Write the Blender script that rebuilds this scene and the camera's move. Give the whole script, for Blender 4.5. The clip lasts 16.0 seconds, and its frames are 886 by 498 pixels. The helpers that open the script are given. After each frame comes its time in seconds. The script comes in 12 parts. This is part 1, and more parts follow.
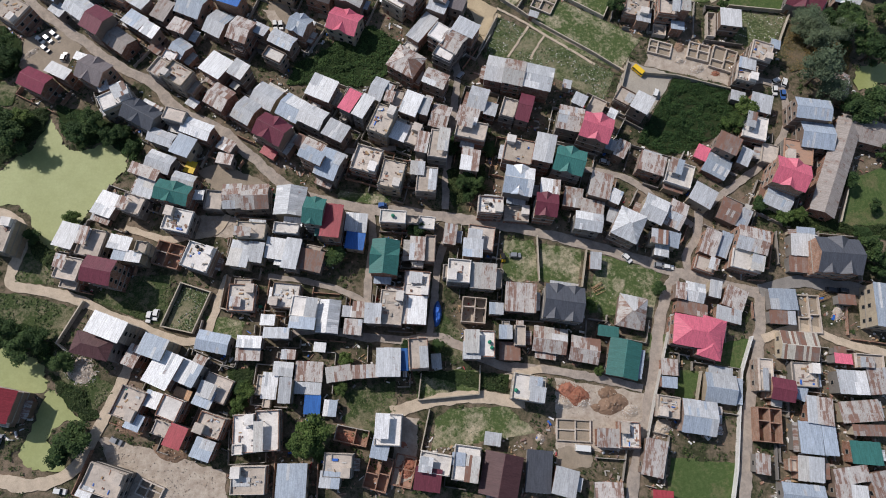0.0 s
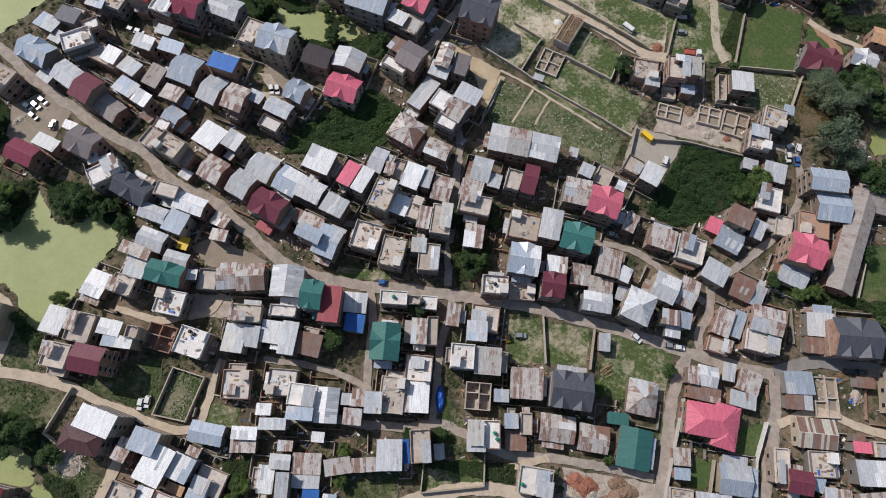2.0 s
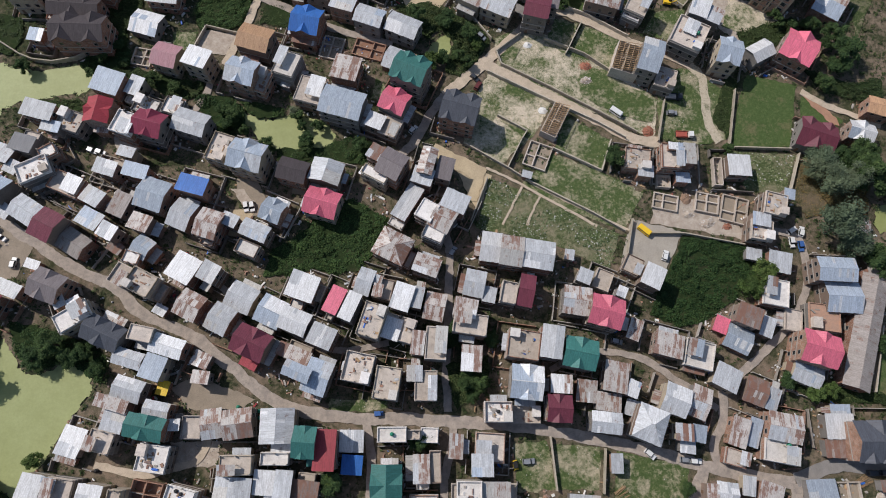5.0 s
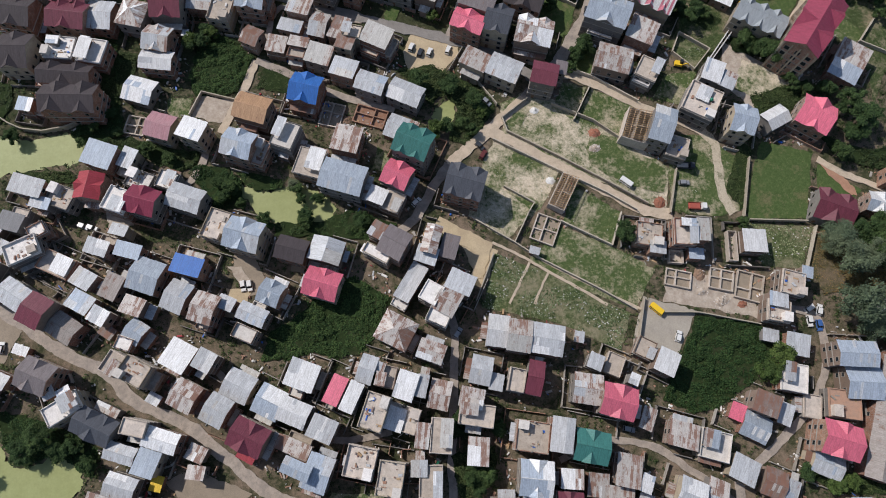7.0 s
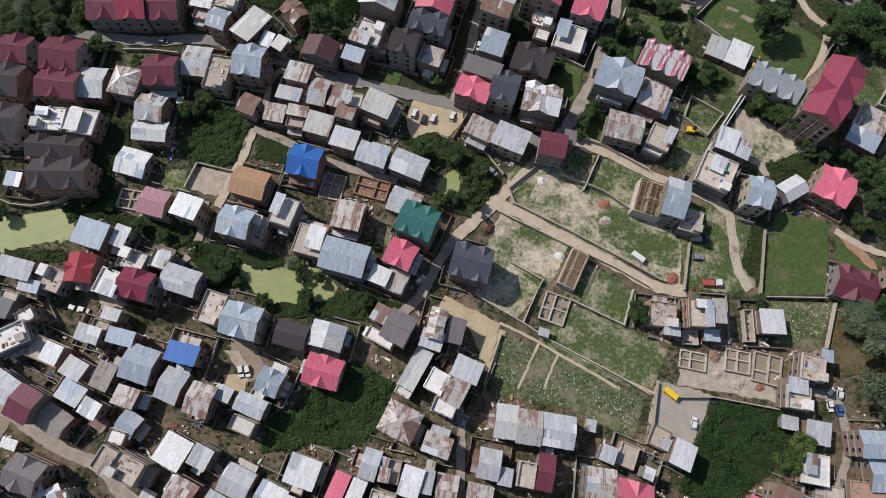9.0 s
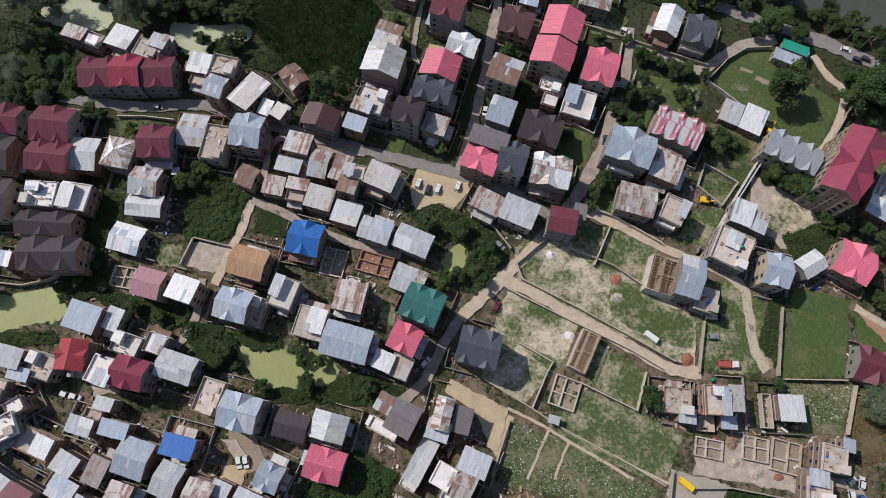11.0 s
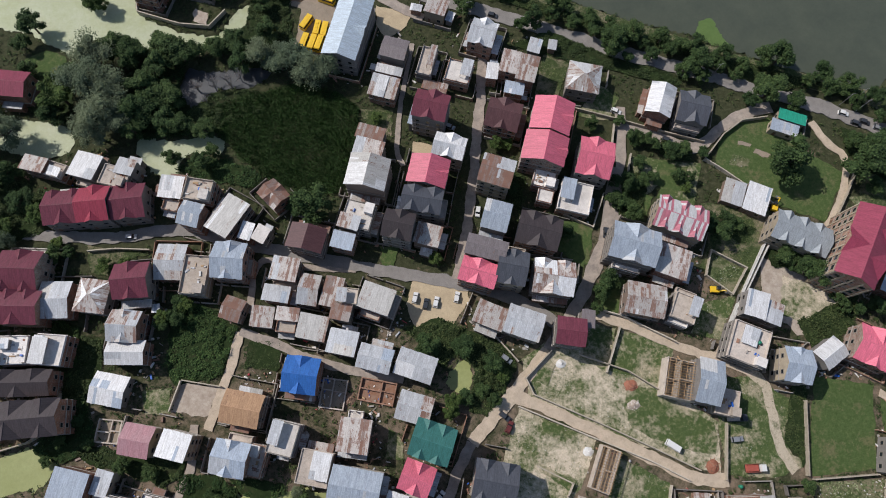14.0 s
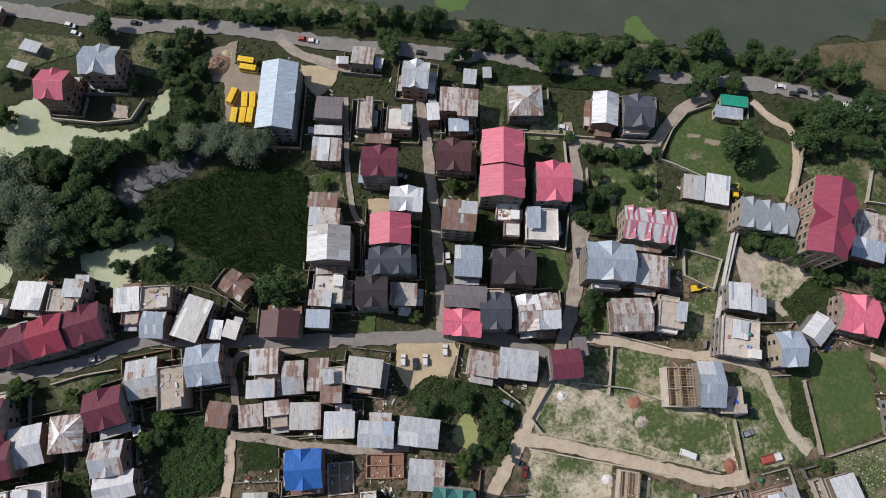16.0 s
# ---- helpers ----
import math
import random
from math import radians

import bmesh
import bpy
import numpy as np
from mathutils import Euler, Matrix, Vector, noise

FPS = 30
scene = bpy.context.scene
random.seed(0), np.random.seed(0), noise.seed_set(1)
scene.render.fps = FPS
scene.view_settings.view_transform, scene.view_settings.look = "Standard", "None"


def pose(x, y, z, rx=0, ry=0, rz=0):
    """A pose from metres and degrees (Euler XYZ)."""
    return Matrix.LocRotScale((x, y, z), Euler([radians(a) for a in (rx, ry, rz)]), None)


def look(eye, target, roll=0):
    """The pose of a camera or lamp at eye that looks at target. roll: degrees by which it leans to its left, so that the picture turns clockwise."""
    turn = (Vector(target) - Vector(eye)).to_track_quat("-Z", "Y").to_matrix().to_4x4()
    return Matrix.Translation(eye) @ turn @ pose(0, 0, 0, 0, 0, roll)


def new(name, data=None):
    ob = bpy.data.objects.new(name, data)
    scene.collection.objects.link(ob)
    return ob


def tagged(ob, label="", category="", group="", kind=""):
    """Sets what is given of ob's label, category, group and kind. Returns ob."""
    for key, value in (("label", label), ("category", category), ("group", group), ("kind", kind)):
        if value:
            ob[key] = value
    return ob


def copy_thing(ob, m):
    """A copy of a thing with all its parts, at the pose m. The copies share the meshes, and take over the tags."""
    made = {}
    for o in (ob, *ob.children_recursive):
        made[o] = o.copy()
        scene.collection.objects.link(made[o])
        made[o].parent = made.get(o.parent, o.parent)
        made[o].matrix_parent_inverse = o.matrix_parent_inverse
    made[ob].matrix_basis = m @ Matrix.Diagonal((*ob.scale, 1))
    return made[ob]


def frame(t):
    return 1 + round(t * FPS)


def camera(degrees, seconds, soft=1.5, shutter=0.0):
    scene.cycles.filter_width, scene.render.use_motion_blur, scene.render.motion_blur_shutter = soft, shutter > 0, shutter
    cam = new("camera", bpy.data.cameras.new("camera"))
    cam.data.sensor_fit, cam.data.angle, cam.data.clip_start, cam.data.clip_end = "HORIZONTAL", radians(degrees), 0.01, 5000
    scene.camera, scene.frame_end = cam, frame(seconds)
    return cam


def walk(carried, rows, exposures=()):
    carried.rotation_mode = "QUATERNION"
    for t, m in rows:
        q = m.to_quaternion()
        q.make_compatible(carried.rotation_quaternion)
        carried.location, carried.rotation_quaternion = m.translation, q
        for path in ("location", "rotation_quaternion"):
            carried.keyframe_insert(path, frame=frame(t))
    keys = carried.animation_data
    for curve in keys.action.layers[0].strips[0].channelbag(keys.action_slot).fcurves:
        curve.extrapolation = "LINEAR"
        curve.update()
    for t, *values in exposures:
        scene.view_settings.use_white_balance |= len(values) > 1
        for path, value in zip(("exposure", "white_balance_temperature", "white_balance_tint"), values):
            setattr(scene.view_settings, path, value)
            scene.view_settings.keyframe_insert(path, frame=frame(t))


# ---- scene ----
cam = camera(72.14, 16.0, soft=1.0)
# seconds, place, and the turns about the upright, the pitch axis and the line of sight
ROWS = [
    (0.0, 0.000, 0.000, 179.29, -8.221, 16.261, 4.412),
    (0.5, 0.247, 5.875, 179.27, -8.248, 16.247, 4.410),
    (1.0, 0.466, 12.241, 179.27, -8.306, 16.248, 4.411),
    (1.5, 0.640, 18.063, 179.29, -8.328, 16.257, 4.411),
    (2.0, 0.860, 24.638, 179.28, -8.328, 16.255, 4.411),
    (2.5, 0.652, 30.624, 179.30, -10.859, 16.268, 4.412),
    (3.0, 1.073, 36.908, 179.33, -12.405, 16.292, 4.416),
    (3.5, 1.662, 42.741, 179.31, -12.425, 16.277, 4.416),
    (4.0, 2.249, 49.132, 179.30, -12.424, 16.271, 4.414),
    (6.5, 4.827, 80.001, 179.30, -12.600, 16.261, 4.413),
    (7.0, 5.373, 86.449, 179.32, -12.628, 16.269, 4.415),
    (7.5, 5.820, 92.465, 179.31, -12.679, 16.265, 4.415),
    (8.0, 6.336, 99.009, 179.30, -12.717, 16.260, 4.416),
    (8.5, 6.803, 104.994, 179.29, -12.790, 16.257, 4.415),
    (9.0, 7.342, 111.420, 179.29, -12.801, 16.263, 4.413),
    (11.5, 9.767, 142.346, 179.29, -12.944, 16.260, 4.412),
    (12.0, 10.266, 148.816, 179.27, -12.982, 16.251, 4.410),
    (12.5, 10.738, 154.776, 179.27, -12.988, 16.254, 4.409),
    (13.0, 11.162, 161.239, 179.31, -17.468, 16.267, 4.416),
    (13.5, 11.859, 167.084, 179.30, -17.734, 16.264, 4.412),
    (14.0, 12.216, 172.414, 179.28, -17.824, 16.257, 4.409),
    (14.5, 12.563, 176.807, 179.29, -20.895, 16.258, 4.409),
    (15.0, 13.615, 181.257, 179.28, -21.760, 16.260, 4.407),
    (15.5, 14.520, 185.170, 179.29, -26.096, 16.260, 4.409),
    (16.0, 15.506, 189.366, 179.29, -29.881, 16.260, 4.411),
]
walk(cam, [(t, pose(x, y, z, 0, 0, turn) @ pose(0, 0, 0, tip, 0, 0) @ pose(0, 0, 0, 0, 0, roll)) for t, x, y, z, turn, tip, roll in ROWS])

# ---- world, sun, exposure ----
SUN_AZ, SUN_EL = 139.5, 46.0   # degrees: where the sun stands (0 along +x, counter-clockwise) and how high
world = bpy.data.worlds.new("sky")
scene.world = world
world.use_nodes = True
_nt = world.node_tree
_sky = _nt.nodes.new("ShaderNodeTexSky")
_sky.sky_type, _sky.sun_disc = "NISHITA", False
_sky.sun_elevation, _sky.sun_rotation = radians(SUN_EL), radians(90 - SUN_AZ)
_nt.links.new(_sky.outputs[0], _nt.nodes["Background"].inputs[0])
_nt.nodes["Background"].inputs[1].default_value = 0.102
_sun = bpy.data.lights.new("sun", "SUN")
_sun.energy, _sun.angle, _sun.color = 3.78, radians(0.55), (1.0, 0.945, 0.895)
sun = new("sun", _sun)
_d = Vector((math.cos(radians(SUN_AZ)) * math.cos(radians(SUN_EL)), math.sin(radians(SUN_AZ)) * math.cos(radians(SUN_EL)), math.sin(radians(SUN_EL))))
sun.matrix_world = look(_d * 400, (0, 0, 0))
scene.view_settings.exposure = 0.0


# ---- materials ----
def mat_base(name, rough=0.8, metal=0.0, spec=0.3):
    m = bpy.data.materials.new(name)
    m.use_nodes = True
    b = m.node_tree.nodes["Principled BSDF"]
    b.inputs["Roughness"].default_value, b.inputs["Metallic"].default_value = rough, metal
    b.inputs["Specular IOR Level"].default_value = spec
    return m, m.node_tree, b


def nd(nt, kind, **values):
    n = nt.nodes.new(kind)
    for k, v in values.items():
        n.inputs[k.replace("_", " ")].default_value = v
    return n


def ramp(nt, src, stops):
    r = nt.nodes.new("ShaderNodeValToRGB")
    el = r.color_ramp.elements
    while len(el) < len(stops):
        el.new(0.5)
    for e, (p, c) in zip(el, stops):
        e.position, e.color = p, (*c, 1)
    nt.links.new(src, r.inputs[0])
    return r.outputs[0]


def mixc(nt, fac, a, b, blend="MIX"):
    m = nt.nodes.new("ShaderNodeMix")
    m.data_type, m.blend_type = "RGBA", blend
    for sock, v in ((m.inputs[0], fac), (m.inputs[6], a), (m.inputs[7], b)):
        if isinstance(v, (int, float)):
            sock.default_value = v
        elif isinstance(v, tuple):
            sock.default_value = (*v, 1)
        else:
            nt.links.new(v, sock)
    return m.outputs[2]


def noise_at(nt, coord, scale, detail=4.0, rough=0.6):
    n = nd(nt, "ShaderNodeTexNoise", Scale=scale, Detail=detail, Roughness=rough)
    nt.links.new(coord, n.inputs["Vector"])
    return n.outputs["Fac"]


def bump(nt, b, height, strength, dist=0.05):
    n = nd(nt, "ShaderNodeBump", Strength=strength, Distance=dist)
    nt.links.new(height, n.inputs["Height"])
    nt.links.new(n.outputs[0], b.inputs["Normal"])


def world_co(nt):
    return nt.nodes.new("ShaderNodeNewGeometry").outputs["Position"]


def sheet_metal(name, new_c, mid_c, rust_c, rusty, metal, rough):
    """Corrugated sheets: each sheet takes its own age, with rust in blotches and streaks down the slope."""
    m, nt, b = mat_base(name, rough, metal)
    geo = nt.nodes.new("ShaderNodeNewGeometry")
    info = nt.nodes.new("ShaderNodeObjectInfo")
    uv = nt.nodes.new("ShaderNodeUVMap").outputs[0]
    rnd = geo.outputs["Random Per Island"]
    pos = geo.outputs["Position"]
    blot = noise_at(nt, pos, 0.55, 6.0, 0.65)
    mp = nd(nt, "ShaderNodeMapping")
    mp.inputs["Scale"].default_value = (1.9, 0.17, 1.0)
    nt.links.new(uv, mp.inputs["Vector"])
    streak = noise_at(nt, mp.outputs[0], 1.7, 4.0, 0.7)
    edge = noise_at(nt, pos, 2.4, 5.0, 0.7)
    age = nt.nodes.new("ShaderNodeMapRange")
    nt.links.new(rnd, age.inputs[0])
    age.inputs[4].default_value = 0.42
    own = nd(nt, "ShaderNodeMath")
    own.operation = "MULTIPLY_ADD"
    nt.links.new(info.outputs["Random"], own.inputs[0])
    own.inputs[1].default_value = 0.58
    nt.links.new(age.outputs[0], own.inputs[2])
    base = mixc(nt, own.outputs[0], new_c, mid_c)
    tone = nt.nodes.new("ShaderNodeMapRange")
    for i, v in ((1, 0.0), (2, 1.0), (3, 0.72), (4, 1.14)):
        tone.inputs[i].default_value = v
    nt.links.new(info.outputs["Random"], tone.inputs[0])
    base = mixc(nt, 1.0, base, tone.outputs[0], "MULTIPLY")
    dirt = ramp(nt, streak, [(0.34, (0.5, 0.48, 0.46)), (0.62, (1.04, 1.04, 1.04))])
    base = mixc(nt, 0.6, base, dirt, "MULTIPLY")
    base = mixc(nt, 0.5, base, ramp(nt, edge, [(0.36, (0.66, 0.64, 0.62)), (0.6, (1.06, 1.06, 1.06))]), "MULTIPLY")
    # rust: the sheet's own share, shifted by blotches and streaks
    add = nd(nt, "ShaderNodeMath")
    add.operation = "MULTIPLY_ADD"
    nt.links.new(blot, add.inputs[0])
    add.inputs[1].default_value = 1.0
    half = nd(nt, "ShaderNodeMath")
    half.operation = "MULTIPLY_ADD"
    half.inputs[1].default_value, half.inputs[2].default_value = 0.36, 0.08
    nt.links.new(rnd, half.inputs[0])
    nt.links.new(half.outputs[0], add.inputs[2])
    add2 = nd(nt, "ShaderNodeMath")
    add2.operation = "MULTIPLY_ADD"
    nt.links.new(streak, add2.inputs[0])
    add2.inputs[1].default_value = 1.75
    nt.links.new(add.outputs[0], add2.inputs[2])
    t = 2.19 - rusty * 0.85
    mr = nt.nodes.new("ShaderNodeMapRange")
    mr.interpolation_type = "SMOOTHSTEP"
    nt.links.new(add2.outputs[0], mr.inputs[0])
    mr.inputs[1].default_value, mr.inputs[2].default_value = t - 0.07, t + 0.13
    mr.inputs[3].default_value, mr.inputs[4].default_value = 0.0, 0.9
    rust = mixc(nt, blot, rust_c, tuple(c * 0.55 for c in rust_c))
    nt.links.new(mixc(nt, mr.outputs[0], base, rust), b.inputs["Base Color"])
    inv = nd(nt, "ShaderNodeMapRange")
    nt.links.new(mr.outputs[0], inv.inputs[0])
    inv.inputs[3].default_value, inv.inputs[4].default_value = metal, 0.0
    nt.links.new(inv.outputs[0], b.inputs["Metallic"])
    wave = nd(nt, "ShaderNodeTexWave", Scale=1.6, Distortion=0.0)
    wave.bands_direction = "X"
    nt.links.new(uv, wave.inputs["Vector"])
    bump(nt, b, wave.outputs["Fac"], 0.35, 0.04)
    return m


def plaster(name, c1, c2, stain, scale=0.5, rough=0.85, rel=0.15, vary=True):
    """Plaster, concrete or earth: two tones in large patches, fine grain and stains."""
    m, nt, b = mat_base(name, rough, 0.0, 0.2)
    pos = world_co(nt)
    big = noise_at(nt, pos, scale, 5.0, 0.62)
    fine = noise_at(nt, pos, scale * 14, 5.0, 0.7)
    base = mixc(nt, ramp(nt, big, [(0.35, (0, 0, 0)), (0.65, (1, 1, 1))]), c1, c2)
    st = ramp(nt, noise_at(nt, pos, scale * 2.7, 6.0, 0.7), [(0.5, (0, 0, 0)), (0.68, (1, 1, 1))])
    base = mixc(nt, mixc(nt, 0.6, st, (0.0, 0.0, 0.0)), base, stain)
    base = mixc(nt, 0.45, base, ramp(nt, fine, [(0.3, (0.6, 0.6, 0.6)), (0.7, (1.15, 1.15, 1.15))]), "MULTIPLY")
    if vary:
        info = nt.nodes.new("ShaderNodeObjectInfo")
        base = mixc(nt, 1.0, base, ramp(nt, info.outputs["Random"], [(0.0, (0.78, 0.76, 0.74)), (1.0, (1.1, 1.1, 1.12))]), "MULTIPLY")
    nt.links.new(base, b.inputs["Base Color"])
    bump(nt, b, fine, rel, 0.08)
    return m


def brickwork(name, c1, c2, mortar):
    m, nt, b = mat_base(name, 0.9, 0.0, 0.15)
    tc = nt.nodes.new("ShaderNodeTexCoord")
    mp = nd(nt, "ShaderNodeMapping")
    mp.inputs["Rotation"].default_value = (radians(90), 0, 0)
    nt.links.new(tc.outputs["Object"], mp.inputs[0])
    br = nd(nt, "ShaderNodeTexBrick", Scale=4.0, Mortar_Size=0.02)
    for i, c in ((1, c1), (2, c2), (3, mortar)):
        br.inputs[i].default_value = (*c, 1)
    nt.links.new(mp.outputs[0], br.inputs[0])
    pos = world_co(nt)
    dirt = ramp(nt, noise_at(nt, pos, 0.6, 5.0), [(0.35, (0.6, 0.58, 0.56)), (0.65, (1.1, 1.1, 1.1))])
    nt.links.new(mixc(nt, 0.8, br.outputs[0], dirt, "MULTIPLY"), b.inputs["Base Color"])
    return m


def leaf_mat(name, c1, c2, c3):
    c1, c2, c3 = [(c[0] * 0.94, c[1], c[2]) for c in (c1, c2, c3)]
    m, nt, b = mat_base(name, 0.75, 0.0, 0.15)
    geo = nt.nodes.new("ShaderNodeNewGeometry")
    info = nt.nodes.new("ShaderNodeObjectInfo")
    col = ramp(nt, geo.outputs["Random Per Island"], [(0.0, c1), (0.55, c2), (1.0, c3)])
    patch = ramp(nt, noise_at(nt, geo.outputs["Position"], 0.22, 4.0), [(0.35, (0.72, 0.75, 0.7)), (0.65, (1.2, 1.2, 1.1))])
    col = mixc(nt, 1.0, col, patch, "MULTIPLY")
    col = mixc(nt, 1.0, col, ramp(nt, info.outputs["Random"], [(0.0, (0.75, 0.8, 0.75)), (1.0, (1.2, 1.12, 1.0))]), "MULTIPLY")
    nt.links.new(col, b.inputs["Base Color"])
    b.inputs["Subsurface Weight"].default_value = 0.0
    return m


def turf(name, greens, bare, share, scale=0.12, flowers=0.0, north=0.0):
    """Grass ground: greens in patches, bare earth showing through by share, a fine mottled grain."""
    m, nt, b = mat_base(name, 0.95, 0.0, 0.1)
    pos = world_co(nt)
    big = noise_at(nt, pos, scale, 6.0, 0.65)
    mid = noise_at(nt, pos, scale * 7, 6.0, 0.7)
    fine = noise_at(nt, pos, 5.0, 4.0, 0.75)
    green = ramp(nt, mid, [(0.3, greens[0]), (0.52, greens[1]), (0.72, greens[2])])
    s = nd(nt, "ShaderNodeMath")
    s.operation = "MULTIPLY_ADD"
    nt.links.new(mid, s.inputs[0])
    s.inputs[1].default_value = 0.55
    nt.links.new(big, s.inputs[2])
    edge = 0.775 + (0.5 - share) * 0.5
    source = s.outputs[0]
    if north:
        # the town's bare earth gives way to green towards the marsh and the lake shore
        xyz = nt.nodes.new("ShaderNodeSeparateXYZ")
        nt.links.new(pos, xyz.inputs[0])
        far = nt.nodes.new("ShaderNodeMapRange")
        nt.links.new(xyz.outputs[1], far.inputs[0])
        far.inputs[1].default_value, far.inputs[2].default_value, far.inputs[4].default_value = 190, 245, north
        sub = nd(nt, "ShaderNodeMath")
        sub.operation = "SUBTRACT"
        nt.links.new(s.outputs[0], sub.inputs[0])
        nt.links.new(far.outputs[0], sub.inputs[1])
        source = sub.outputs[0]
    fac = nt.nodes.new("ShaderNodeMapRange")
    nt.links.new(source, fac.inputs[0])
    fac.inputs[1].default_value, fac.inputs[2].default_value = edge - 0.11, edge + 0.14
    fac.inputs[4].default_value = 0.95
    col = mixc(nt, fac.outputs[0], green, bare)
    if flowers:
        v = nd(nt, "ShaderNodeTexVoronoi", Scale=1.9)
        nt.links.new(pos, v.inputs["Vector"])
        near = nt.nodes.new("ShaderNodeMapRange")
        nt.links.new(noise_at(nt, pos, 0.35, 4.0), near.inputs[0])
        near.inputs[1].default_value, near.inputs[2].default_value = 0.45, 0.62
        f = ramp(nt, v.outputs["Distance"], [(0.10, (flowers * 1.25,) * 3), (0.28, (0, 0, 0))])
        f = mixc(nt, 1.0, f, near.outputs[0], "MULTIPLY")
        col = mixc(nt, f, col, (0.48, 0.46, 0.36))
    col = mixc(nt, 0.75, col, ramp(nt, fine, [(0.28, (0.45, 0.45, 0.45)), (0.72, (1.35, 1.35, 1.3))]), "MULTIPLY")
    nt.links.new(col, b.inputs["Base Color"])
    bump(nt, b, fine, 0.6, 0.15)
    return m


def water_mat(name, c1, c2, rough, scum):
    m, nt, b = mat_base(name, rough, 0.0, 0.4)
    pos = world_co(nt)
    n = noise_at(nt, pos, 0.09, 6.0, 0.7)
    f = noise_at(nt, pos, 1.3, 4.0, 0.7)
    col = mixc(nt, ramp(nt, n, [(0.35, (0, 0, 0)), (0.66, (1, 1, 1))]), c1, c2)
    col = mixc(nt, scum, col, ramp(nt, f, [(0.3, (0.8, 0.8, 0.75)), (0.7, (1.1, 1.1, 1.1))]), "MULTIPLY")
    nt.links.new(col, b.inputs["Base Color"])
    bump(nt, b, f, 0.08, 0.03)
    return m


def plain(name, c, rough=0.5, metal=0.0, var=0.25):
    m, nt, b = mat_base(name, rough, metal, 0.4)
    pos = world_co(nt)
    f = noise_at(nt, pos, 3.0, 4.0, 0.7)
    col = mixc(nt, var, c, ramp(nt, f, [(0.3, (0.5, 0.5, 0.5)), (0.7, (1.2, 1.2, 1.2))]), "MULTIPLY")
    nt.links.new(col, b.inputs["Base Color"])
    return m


